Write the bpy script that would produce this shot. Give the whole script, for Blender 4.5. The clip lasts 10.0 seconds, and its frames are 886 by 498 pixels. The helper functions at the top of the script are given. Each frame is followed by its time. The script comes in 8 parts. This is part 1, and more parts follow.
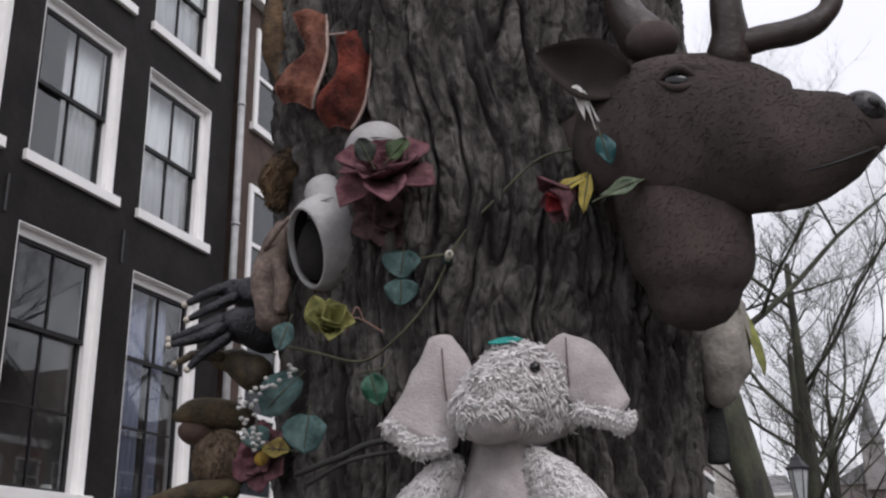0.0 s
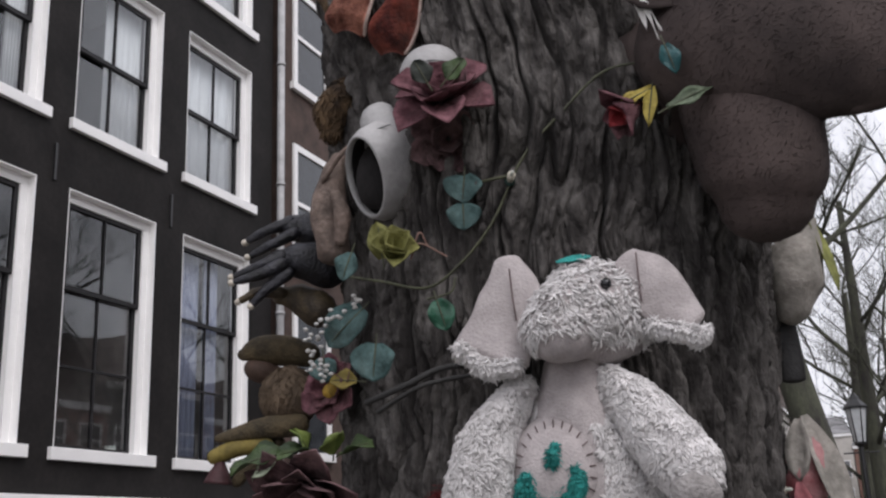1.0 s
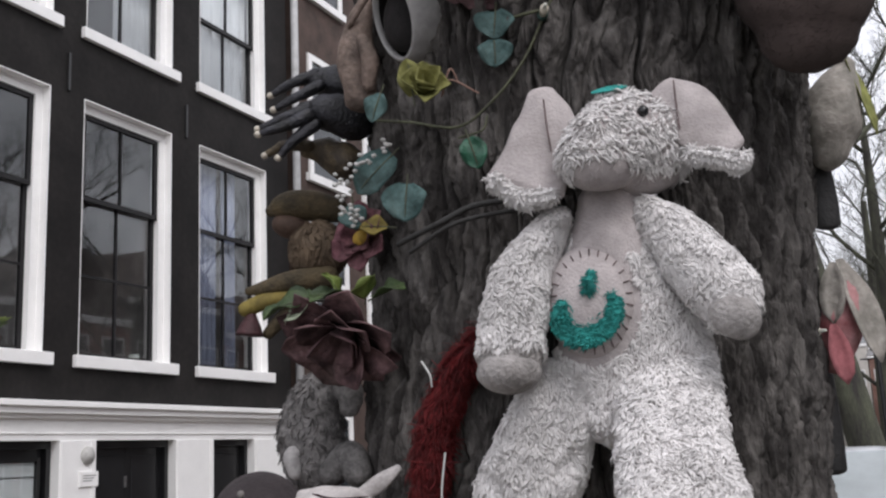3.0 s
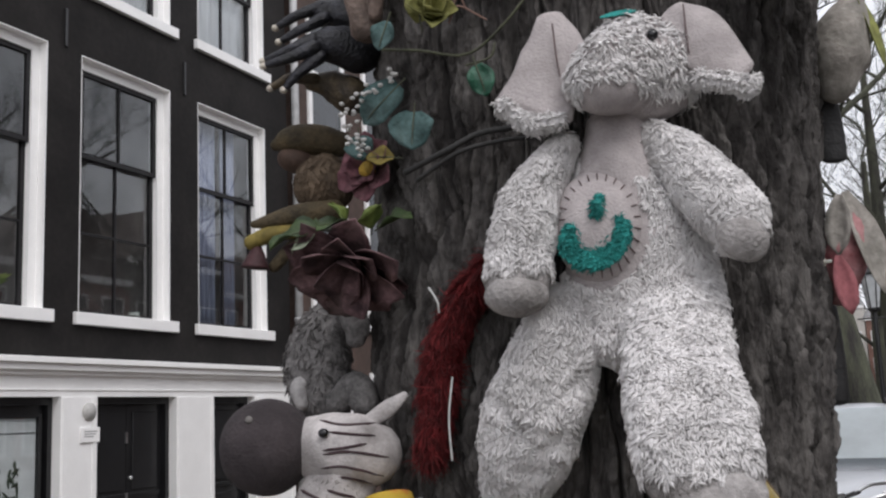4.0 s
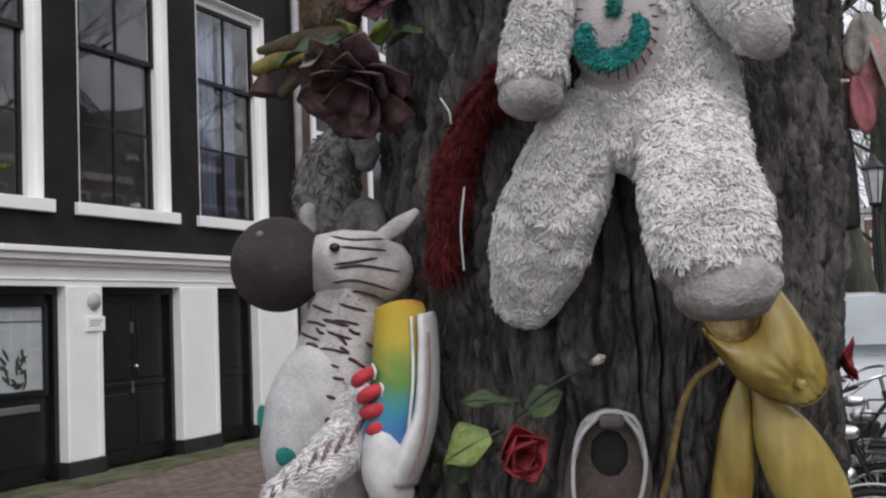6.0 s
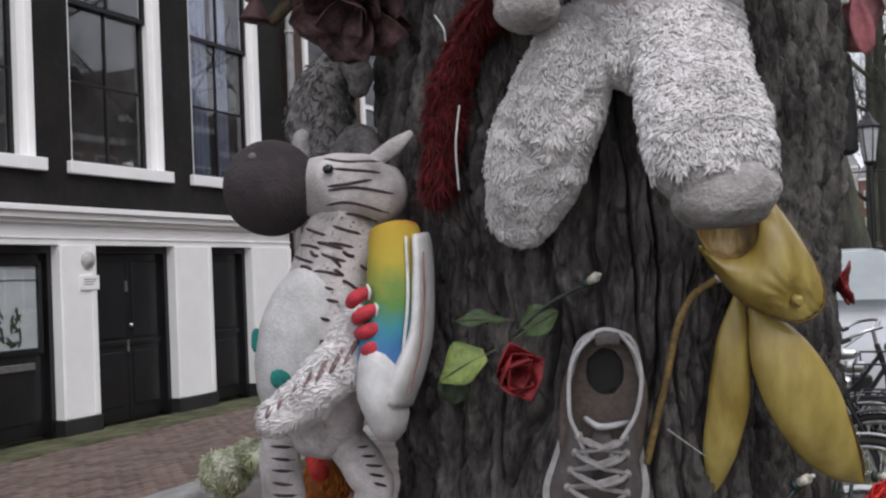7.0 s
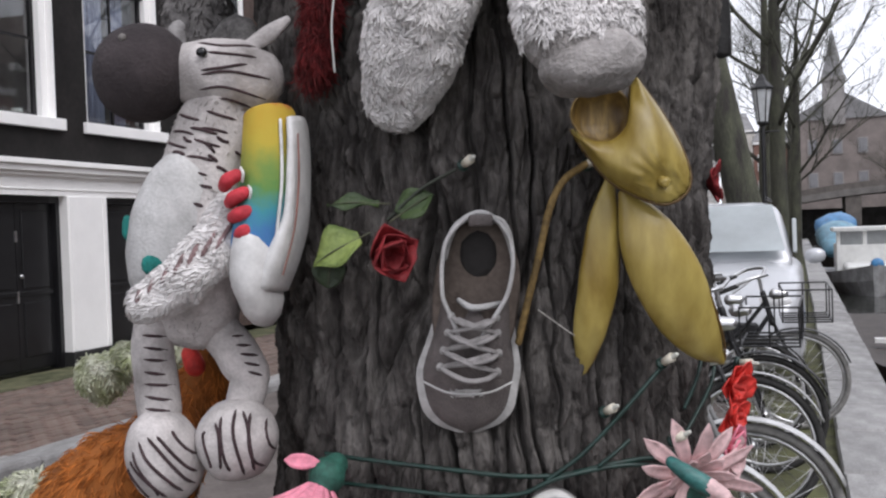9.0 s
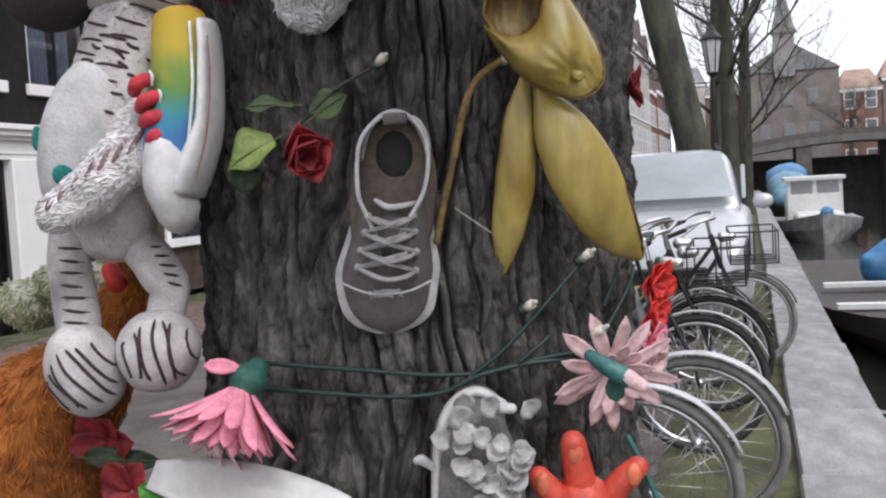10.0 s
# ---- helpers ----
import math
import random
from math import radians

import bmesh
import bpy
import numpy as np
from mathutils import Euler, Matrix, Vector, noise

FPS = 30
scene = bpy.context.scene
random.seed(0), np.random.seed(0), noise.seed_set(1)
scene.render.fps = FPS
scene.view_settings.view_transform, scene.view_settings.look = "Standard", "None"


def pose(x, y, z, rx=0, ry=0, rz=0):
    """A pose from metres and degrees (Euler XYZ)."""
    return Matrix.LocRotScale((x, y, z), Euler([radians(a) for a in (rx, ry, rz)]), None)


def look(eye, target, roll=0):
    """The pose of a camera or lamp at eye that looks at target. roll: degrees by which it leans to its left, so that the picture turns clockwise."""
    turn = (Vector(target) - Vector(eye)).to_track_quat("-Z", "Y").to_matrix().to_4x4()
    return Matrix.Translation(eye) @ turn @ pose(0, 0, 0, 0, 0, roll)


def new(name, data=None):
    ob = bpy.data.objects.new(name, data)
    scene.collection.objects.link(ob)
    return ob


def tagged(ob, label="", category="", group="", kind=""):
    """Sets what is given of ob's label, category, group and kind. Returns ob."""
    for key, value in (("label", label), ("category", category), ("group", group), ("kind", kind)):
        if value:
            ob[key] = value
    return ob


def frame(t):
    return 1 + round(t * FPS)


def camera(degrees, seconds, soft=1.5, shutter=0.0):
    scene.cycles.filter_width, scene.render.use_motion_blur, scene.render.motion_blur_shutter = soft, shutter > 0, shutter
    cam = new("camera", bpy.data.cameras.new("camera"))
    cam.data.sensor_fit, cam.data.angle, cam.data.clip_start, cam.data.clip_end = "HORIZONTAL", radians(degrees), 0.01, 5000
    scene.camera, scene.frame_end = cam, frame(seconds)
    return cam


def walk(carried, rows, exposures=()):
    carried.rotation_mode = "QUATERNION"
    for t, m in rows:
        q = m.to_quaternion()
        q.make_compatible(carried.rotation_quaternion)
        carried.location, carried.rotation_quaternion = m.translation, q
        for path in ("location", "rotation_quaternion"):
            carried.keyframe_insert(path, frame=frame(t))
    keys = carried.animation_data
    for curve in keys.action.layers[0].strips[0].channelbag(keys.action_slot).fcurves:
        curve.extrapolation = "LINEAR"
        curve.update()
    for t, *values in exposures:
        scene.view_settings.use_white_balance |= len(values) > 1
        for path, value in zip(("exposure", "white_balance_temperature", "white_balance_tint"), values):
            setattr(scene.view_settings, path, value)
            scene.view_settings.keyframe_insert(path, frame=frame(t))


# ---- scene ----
cam = camera(47.0, 10.0, soft=2.3)
PATH = [
    (0, (1.085, 0.065, 1.907), (0.42, 1.839, 2.547), -0.9),
    (0.5, (1.068, 0.08, 1.893), (0.351, 1.848, 2.491), -2.0),
    (1, (1.05, 0.088, 1.876), (0.291, 1.852, 2.434), -2.4),
    (1.5, (1.042, 0.087, 1.860), (0.272, 1.853, 2.393), -2.6),
    (2, (1.027, 0.095, 1.837), (0.234, 1.864, 2.325), -2.7),
    (2.5, (1.018, 0.114, 1.810), (0.213, 1.892, 2.249), -2.7),
    (4, (0.998, 0.115, 1.747), (0.182, 1.912, 2.071), -2.5),
    (4.5, (0.989, 0.119, 1.722), (0.166, 1.92, 2.002), -2.6),
    (5, (0.981, 0.121, 1.701), (0.148, 1.924, 1.934), -2.5),
    (5.5, (0.977, 0.126, 1.671), (0.141, 1.934, 1.847), -2.4),
    (7, (0.964, 0.14, 1.596), (0.136, 1.96, 1.650), -2.5),
    (7.5, (0.964, 0.153, 1.566), (0.156, 1.983, 1.585), -2.9),
    (8, (0.969, 0.159, 1.541), (0.203, 2.007, 1.532), -2.4),
    (8.5, (0.975, 0.158, 1.520), (0.262, 2.027, 1.482), -2.4),
    (9, (0.991, 0.154, 1.508), (0.333, 2.042, 1.475), -2.1),
    (9.5, (1.009, 0.152, 1.484), (0.391, 2.054, 1.433), -2.6),
    (10, (1.031, 0.169, 1.438), (0.449, 2.079, 1.323), -3.4),
]
EXPOSURES = [(0.0, -0.48, 6350, 13), (1.0, -0.33, 6350, 13), (2.5, -0.13, 6350, 12), (5.0, -0.35, 6350, 10), (7.5, -0.29, 6250, 12), (9.0, -0.08, 6250, 12), (10.0, 0.05, 6250, 12)]
walk(cam, [(t, look(eye, target, roll)) for t, eye, target, roll in PATH], EXPOSURES)

# ---- light: an overcast winter day ----
SUN_EL, SUN_ROT = radians(50), radians(128)
world = bpy.data.worlds.new("overcast")
scene.world = world
world.use_nodes = True
wn, wl = world.node_tree.nodes, world.node_tree.links
wn.clear()
sky = wn.new("ShaderNodeTexSky")
sky.sky_type, sky.sun_disc, sky.sun_elevation, sky.sun_rotation = "NISHITA", False, SUN_EL, SUN_ROT
sky.air_density, sky.dust_density, sky.ozone_density = 1.0, 6.0, 1.0
cloud_pos = wn.new("ShaderNodeTexCoord")
cloud = wn.new("ShaderNodeTexNoise")
cloud.inputs["Scale"].default_value, cloud.inputs["Detail"].default_value = 2.2, 4.0
cloud_ramp = wn.new("ShaderNodeMapRange")
cloud_ramp.inputs["To Min"].default_value, cloud_ramp.inputs["To Max"].default_value = 8.2, 11.5
cloud_mix = wn.new("ShaderNodeMix")
cloud_mix.data_type = "RGBA"
cloud_mix.inputs["Factor"].default_value = 0.88
tintn = wn.new("ShaderNodeMix")
tintn.data_type, tintn.blend_type = "RGBA", "MULTIPLY"
tintn.inputs["Factor"].default_value = 1.0
tintn.inputs["A"].default_value = (0.985, 0.985, 1.03, 1)
wbg, wout = wn.new("ShaderNodeBackground"), wn.new("ShaderNodeOutputWorld")
wl.new(cloud_pos.outputs["Generated"], cloud.inputs["Vector"])
wl.new(cloud.outputs["Fac"], cloud_ramp.inputs["Value"])
wl.new(cloud_ramp.outputs["Result"], tintn.inputs["B"])
wl.new(sky.outputs["Color"], cloud_mix.inputs["A"])
wl.new(tintn.outputs["Result"], cloud_mix.inputs["B"])
wl.new(cloud_mix.outputs["Result"], wbg.inputs["Color"])
wl.new(wbg.outputs["Background"], wout.inputs["Surface"])
wbg.inputs["Strength"].default_value = 0.156
sun = new("sun", bpy.data.lights.new("sun", "SUN"))
sun.data.energy, sun.data.angle, sun.data.color = 1.45, radians(28), (1.0, 0.985, 0.975)
sun.matrix_basis = look((16, -13, 25), (0, 0, 0))

# ---- materials ----
MATS = {}


def rgba(c, k=1.0):
    return (min(c[0] * k, 1), min(c[1] * k, 1), min(c[2] * k, 1), 1)


def mat(name, colour, rough=0.7, vary=0.25, scale=18.0, bump=0.3, fine=160.0, metal=0.0, second=None, stretch=(1, 1, 1), dirt=0.0, spread=(0.35, 0.65), per_piece=0.0, depth=0.004, spec=0.5):
    """A surface with coarse and fine variation in object space, and fine relief."""
    if name in MATS:
        return MATS[name]
    m = bpy.data.materials.new(name)
    MATS[name] = m
    m.use_nodes = True
    nt = m.node_tree
    n, lk = nt.nodes, nt.links
    b = n["Principled BSDF"]
    tc = n.new("ShaderNodeTexCoord")
    mp = n.new("ShaderNodeMapping")
    mp.inputs["Scale"].default_value = stretch
    lk.new(tc.outputs["Object"], mp.inputs["Vector"])
    big = n.new("ShaderNodeTexNoise")
    big.inputs["Scale"].default_value, big.inputs["Detail"].default_value, big.inputs["Roughness"].default_value = scale, 5.0, 0.6
    small = n.new("ShaderNodeTexNoise")
    small.inputs["Scale"].default_value, small.inputs["Detail"].default_value = fine, 3.0
    lk.new(mp.outputs["Vector"], big.inputs["Vector"])
    lk.new(mp.outputs["Vector"], small.inputs["Vector"])
    ramp = n.new("ShaderNodeMapRange")
    ramp.inputs["From Min"].default_value, ramp.inputs["From Max"].default_value = spread
    lk.new(big.outputs["Fac"], ramp.inputs["Value"])
    mix = n.new("ShaderNodeMix")
    mix.data_type = "RGBA"
    mix.inputs["A"].default_value = rgba(colour, 1 - vary)
    mix.inputs["B"].default_value = rgba(second if second else colour, 1.0 if second else 1 + vary)
    lk.new(ramp.outputs["Result"], mix.inputs["Factor"])
    out = mix.outputs["Result"]
    grain = n.new("ShaderNodeMapRange")
    grain.inputs["From Min"].default_value, grain.inputs["From Max"].default_value = 0.3, 0.7
    grain.inputs["To Min"].default_value, grain.inputs["To Max"].default_value = 1 - 0.5 * vary, 1 + 0.4 * vary
    lk.new(small.outputs["Fac"], grain.inputs["Value"])
    mul = n.new("ShaderNodeMix")
    mul.data_type, mul.blend_type = "RGBA", "MULTIPLY"
    mul.inputs["Factor"].default_value = 1.0
    lk.new(out, mul.inputs["A"])
    lk.new(grain.outputs["Result"], mul.inputs["B"])
    out = mul.outputs["Result"]
    if per_piece:
        info = n.new("ShaderNodeObjectInfo")
        isl = n.new("ShaderNodeNewGeometry")
        add = n.new("ShaderNodeMath")
        add.operation = "ADD"
        lk.new(info.outputs["Random"], add.inputs[0])
        lk.new(isl.outputs["Random Per Island"], add.inputs[1])
        fr = n.new("ShaderNodeMath")
        fr.operation = "FRACT"
        lk.new(add.outputs[0], fr.inputs[0])
        pr = n.new("ShaderNodeMapRange")
        pr.inputs["To Min"].default_value, pr.inputs["To Max"].default_value = 1 - per_piece, 1 + per_piece
        lk.new(fr.outputs[0], pr.inputs["Value"])
        pm = n.new("ShaderNodeMix")
        pm.data_type, pm.blend_type = "RGBA", "MULTIPLY"
        pm.inputs["Factor"].default_value = 1.0
        lk.new(out, pm.inputs["A"])
        lk.new(pr.outputs["Result"], pm.inputs["B"])
        out = pm.outputs["Result"]
    if dirt:
        dn = n.new("ShaderNodeTexNoise")
        dn.inputs["Scale"].default_value, dn.inputs["Detail"].default_value = scale * 0.37, 6.0
        lk.new(tc.outputs["Object"], dn.inputs["Vector"])
        dr = n.new("ShaderNodeMapRange")
        dr.inputs["From Min"].default_value, dr.inputs["From Max"].default_value = 0.52, 0.72
        dr.inputs["To Max"].default_value = dirt
        lk.new(dn.outputs["Fac"], dr.inputs["Value"])
        dm = n.new("ShaderNodeMix")
        dm.data_type = "RGBA"
        dm.inputs["B"].default_value = (0.06, 0.05, 0.04, 1)
        lk.new(dr.outputs["Result"], dm.inputs["Factor"])
        lk.new(out, dm.inputs["A"])
        out = dm.outputs["Result"]
    lk.new(out, b.inputs["Base Color"])
    b.inputs["Roughness"].default_value, b.inputs["Metallic"].default_value = rough, metal
    b.inputs["Specular IOR Level"].default_value = spec
    if bump:
        sm = n.new("ShaderNodeMath")
        sm.operation = "ADD"
        lk.new(big.outputs["Fac"], sm.inputs[0])
        lk.new(small.outputs["Fac"], sm.inputs[1])
        bp = n.new("ShaderNodeBump")
        bp.inputs["Strength"].default_value, bp.inputs["Distance"].default_value = bump, depth
        lk.new(sm.outputs[0], bp.inputs["Height"])
        lk.new(bp.outputs["Normal"], b.inputs["Normal"])
    return m


def glass(name, tint=(0.9, 0.92, 0.93), rough=0.02):
    if name in MATS:
        return MATS[name]
    m = bpy.data.materials.new(name)
    MATS[name] = m
    m.use_nodes = True
    n, lk = m.node_tree.nodes, m.node_tree.links
    n.clear()
    gl, tr = n.new("ShaderNodeBsdfGlossy"), n.new("ShaderNodeBsdfTransparent")
    tr.inputs["Color"].default_value = (*tint, 1)
    gl.inputs["Roughness"].default_value = rough
    fr = n.new("ShaderNodeLayerWeight")
    pw, mr = n.new("ShaderNodeMath"), n.new("ShaderNodeMapRange")
    pw.operation = "POWER"
    pw.inputs[1].default_value = 3.0
    mr.inputs["To Min"].default_value, mr.inputs["To Max"].default_value = 0.055, 0.75
    lk.new(fr.outputs["Facing"], pw.inputs[0])
    lk.new(pw.outputs[0], mr.inputs["Value"])
    ms, o = n.new("ShaderNodeMixShader"), n.new("ShaderNodeOutputMaterial")
    lk.new(mr.outputs["Result"], ms.inputs[0])
    lk.new(tr.outputs[0], ms.inputs[1])
    lk.new(gl.outputs[0], ms.inputs[2])
    lk.new(ms.outputs[0], o.inputs["Surface"])
    return m


# ---- building blocks ----
OFFSET = {}
TREE = pose(0.59, 1.58, 0, 0, 0, 15.9)


def thing(name, base, label, category, group="", frame_of=TREE, kind=""):
    """An empty at the thing's base; its parts are given in the coordinates of frame_of."""
    ob = new(name)
    ob.empty_display_size = 0.05
    ob.matrix_basis = frame_of @ Matrix.Translation(base)
    OFFSET[ob.name] = Vector(base)
    return tagged(ob, label, category, group, kind)


def link_mesh(name, bm, material, parent=None, smooth=True):
    me = bpy.data.meshes.new(name)
    if parent and parent.name in OFFSET:
        bmesh.ops.translate(bm, vec=-OFFSET[parent.name], verts=bm.verts)
    bmesh.ops.recalc_face_normals(bm, faces=bm.faces)
    bm.to_mesh(me)
    bm.free()
    if smooth:
        me.shade_smooth()
    for x in (material if isinstance(material, (list, tuple)) else [material]):
        me.materials.append(x)
    ob = new(name, me)
    if parent:
        ob.parent = parent
        if parent.name in OFFSET:
            OFFSET[ob.name] = OFFSET[parent.name]
    return ob


def part(name, bm, material, parent, label="", smooth=True, kind=""):
    return tagged(link_mesh(name, bm, material, parent, smooth), label, kind=kind)


def solid(name, bm, material, label, category="", kind="structure", smooth=False):
    """A thing that is one mesh, in world coordinates."""
    return tagged(link_mesh(name, bm, material, None, smooth), label, category, kind=kind)


def V(*a):
    return Vector(a)


def add_box(bm, lo, hi, bevel=0.0):
    r = bmesh.ops.create_cube(bm, size=1)
    vs = r["verts"]
    c, s = [(a + b) / 2 for a, b in zip(lo, hi)], [b - a for a, b in zip(lo, hi)]
    for v in vs:
        v.co = Vector((c[0] + v.co.x * s[0], c[1] + v.co.y * s[1], c[2] + v.co.z * s[2]))
    if bevel:
        es = list({e for v in vs for e in v.link_edges})
        bmesh.ops.bevel(bm, geom=es, offset=bevel, segments=1, affect="EDGES")


def boxes(*items, bevel=0.0):
    bm = bmesh.new()
    for lo, hi in items:
        add_box(bm, lo, hi, bevel)
    return bm


def spline(pts, n):
    """Catmull-Rom through points (vectors with any number of components)."""
    P = [np.array(p, float) for p in pts]
    P = [2 * P[0] - P[1]] + P + [2 * P[-1] - P[-2]]
    out = []
    for i in range(1, len(P) - 2):
        for k in range(n):
            t = k / n
            a, b, c, d = P[i - 1], P[i], P[i + 1], P[i + 2]
            out.append(0.5 * (2 * b + (c - a) * t + (2 * a - 5 * b + 4 * c - d) * t * t + (3 * b - a - 3 * c + d) * t ** 3))
    out.append(P[-2])
    return out


def add_tube(bm, rows, seg=12, n=4, ends=True, wobble=0.0, freq=30.0, up=None):
    """rows: (x, y, z, r) or (x, y, z, r across, r deep); smooth between, with rounded ends."""
    rows = [r if len(r) == 5 else (*r, r[3]) for r in rows]
    pts = spline(rows, n) if len(rows) > 1 else [np.array(r, float) for r in rows]
    C = [Vector(p[:3]) for p in pts]
    R = [(max(p[3], 0.0002), max(p[4], 0.0002)) for p in pts]
    if ends:
        t0, t1 = (C[0] - C[1]).normalized(), (C[-1] - C[-2]).normalized()
        a, b = [], []
        for q in (0.97, 0.75, 0.4):
            k = math.sqrt(1 - q * q)
            a.append((C[0] + t0 * R[0][1] * q, (R[0][0] * k, R[0][1] * k)))
            b.append((C[-1] + t1 * R[-1][1] * q, (R[-1][0] * k, R[-1][1] * k)))
        C = [x[0] for x in a] + C + [x[0] for x in b[::-1]]
        R = [x[1] for x in a] + R + [x[1] for x in b[::-1]]
    t = (C[1] - C[0]).normalized()
    ref = Vector(up) if up else (Vector((1, 0, 0)) if abs(t.x) < 0.8 else Vector((0, 0, 1)))
    rings = []
    for i, c in enumerate(C):
        t = (C[min(i + 1, len(C) - 1)] - C[max(i - 1, 0)]).normalized()
        u = (ref - t * ref.dot(t)).normalized()
        w = t.cross(u)
        ref = u
        ring = []
        for k in range(seg):
            a = 2 * math.pi * k / seg
            d = u * math.cos(a) * R[i][0] + w * math.sin(a) * R[i][1]
            p = c + d
            if wobble:
                p = p + d.normalized() * wobble * noise.noise(p * freq)
            ring.append(bm.verts.new(p))
        rings.append(ring)
    for A, B in zip(rings, rings[1:]):
        for k in range(seg):
            bm.faces.new((A[k], A[(k + 1) % seg], B[(k + 1) % seg], B[k]))
    bm.faces.new(rings[0][::-1])
    bm.faces.new(rings[-1])
    return rings


def tube(rows, **kw):
    bm = bmesh.new()
    add_tube(bm, rows, **kw)
    return bm


def add_blob(bm, c, r, rot=(0, 0, 0), sub=3, amp=0.0, freq=20.0, squash=None):
    m = Matrix.LocRotScale(c, Euler([radians(a) for a in rot]), Vector(r))
    vs = bmesh.ops.create_icosphere(bm, subdivisions=sub, radius=1, matrix=m)["verts"]
    if amp:
        cc = Vector(c)
        for v in vs:
            d = (v.co - cc).normalized()
            v.co += d * amp * (noise.noise(v.co * freq) + 0.5 * noise.noise(v.co * freq * 2.3))
    return vs


def blob(*a, **kw):
    bm = bmesh.new()
    add_blob(bm, *a, **kw)
    return bm


def add_petal(bm, base, way, up, length, width, curl=0.0, cup=0.0, tip=0.5, thick=0.0012, n=6, m=4, wave=0.0, narrow=0.25, point=0.0):
    """A leaf or petal: from base along way, bending towards up; width follows a rounded outline with its widest place at tip."""
    base, way, up = Vector(base), Vector(way).normalized(), Vector(up)
    up = (up - way * up.dot(way)).normalized()
    side = way.cross(up)
    grid = []
    ph = random.random() * 6.28
    for i in range(n + 1):
        s = i / n
        prof = (narrow + (1 - narrow) * math.sin(min(s / tip, 1) * math.pi / 2)) if s < tip else math.sqrt(max(1 - ((s - tip) / (1 - tip)) ** 2, 0.004)) * (1 - point * ((s - tip) / (1 - tip)))
        row = []
        for j in range(m + 1):
            q = 2 * j / m - 1
            w = width * 0.5 * prof
            h = curl * length * s * s + cup * w * (q * q) + wave * length * math.sin(ph + s * 9 + q * 2) * abs(q)
            row.append(base + way * (length * (s - 0.25 * abs(curl) * s * s)) + side * (w * q) + up * h)
        grid.append(row)
    top = [[bm.verts.new(p + up * thick * 0.5) for p in r] for r in grid]
    bot = [[bm.verts.new(p - up * thick * 0.5) for p in r] for r in grid]
    for i in range(n):
        for j in range(m):
            bm.faces.new((top[i][j], top[i][j + 1], top[i + 1][j + 1], top[i + 1][j]))
            bm.faces.new((bot[i][j], bot[i + 1][j], bot[i + 1][j + 1], bot[i][j + 1]))
        for j in (0, m):
            bm.faces.new((top[i][j], top[i + 1][j], bot[i + 1][j], bot[i][j]))
    for i in (0, n):
        for j in range(m):
            bm.faces.new((top[i][j], top[i][j + 1], bot[i][j + 1], bot[i][j]))


def petal(*a, **kw):
    bm = bmesh.new()
    add_petal(bm, *a, **kw)
    return bm


def tufts(ob_bm_faces, count, length, width, lie=0.7, down=(0, 0, -1), rnd=0.5, keep=None, segs=2):
    """Short tufts of pile standing on faces: pyramids that lean the way the pile lies."""
    tris = []
    for f in ob_bm_faces:
        vs = [v.co.copy() for v in f.verts]
        for i in range(1, len(vs) - 1):
            tris.append((vs[0], vs[i], vs[i + 1], f.normal.copy()))
    areas = np.array([((b - a).cross(c - a)).length for a, b, c, _ in tris])
    picks = np.random.choice(len(tris), count, p=areas / areas.sum())
    verts, faces = [], []
    dn = Vector(down)
    for k in picks:
        a, b, c, nn = tris[k]
        r1, r2 = random.random(), random.random()
        if r1 + r2 > 1:
            r1, r2 = 1 - r1, 1 - r2
        p = a + (b - a) * r1 + (c - a) * r2
        if keep and not keep(p, nn):
            continue
        clump = noise.noise_vector(p * 45.0)
        t = dn + clump * 1.3 + Vector((random.uniform(-rnd, rnd), random.uniform(-rnd, rnd), random.uniform(-rnd, rnd)))
        t = t - nn * t.dot(nn)
        if t.length < 1e-4:
            continue
        t.normalize()
        s = t.cross(nn)
        lump = noise.noise(p * 62.0)
        L = length * random.uniform(0.6, 1.25) * (1.05 + 0.75 * lump)
        w = width * random.uniform(0.7, 1.3)
        d = (t * lie + nn * (1 - lie)).normalized()
        p = p - nn * width * 0.3
        mid = p + d * L * 0.55 + nn * L * 0.12
        tip = p + d * L - nn * L * 0.04
        i = len(verts)
        verts += [p - s * w, p + s * w, p + nn * w * 0.9 - t * w, mid - s * w * 0.75, mid + s * w * 0.75, mid + nn * w * 0.8, tip]
        faces += [(i, i + 1, i + 4, i + 3), (i + 1, i + 2, i + 5, i + 4), (i + 2, i, i + 3, i + 5), (i + 3, i + 4, i + 6), (i + 4, i + 5, i + 6), (i + 5, i + 3, i + 6)]
    bm = bmesh.new()
    vv = [bm.verts.new(v) for v in verts]
    for f in faces:
        bm.faces.new([vv[k] for k in f])
    return bm

# ---- surfaces used all over ----
M_BLACK = mat("black_brick_paint", (0.0150, 0.0132, 0.0125), 0.75, 0.35, 1.2, 0.4, 14.0, spec=0.2)
M_WHITE = mat("white_paint", (0.88, 0.87, 0.855), 0.45, 0.04, 1.5, 0.15, 40.0, dirt=0.06)
M_SASH = mat("dark_sash_paint", (0.013, 0.012, 0.013), 0.5, 0.25, 4.0, 0.1, spec=0.3)
M_DOOR = mat("black_door_paint", (0.010, 0.010, 0.011), 0.3, 0.3, 3.0, 0.1)
M_ROOM = mat("dim_room", (0.22, 0.20, 0.19), 0.9, 0.4, 1.0, 0.0)
M_GLASS = glass("window_glass")
M_LACE = mat("white_curtain", (0.86, 0.85, 0.84), 0.9, 0.1, 6.0, 0.3, 60.0, stretch=(1, 6, 0.3))
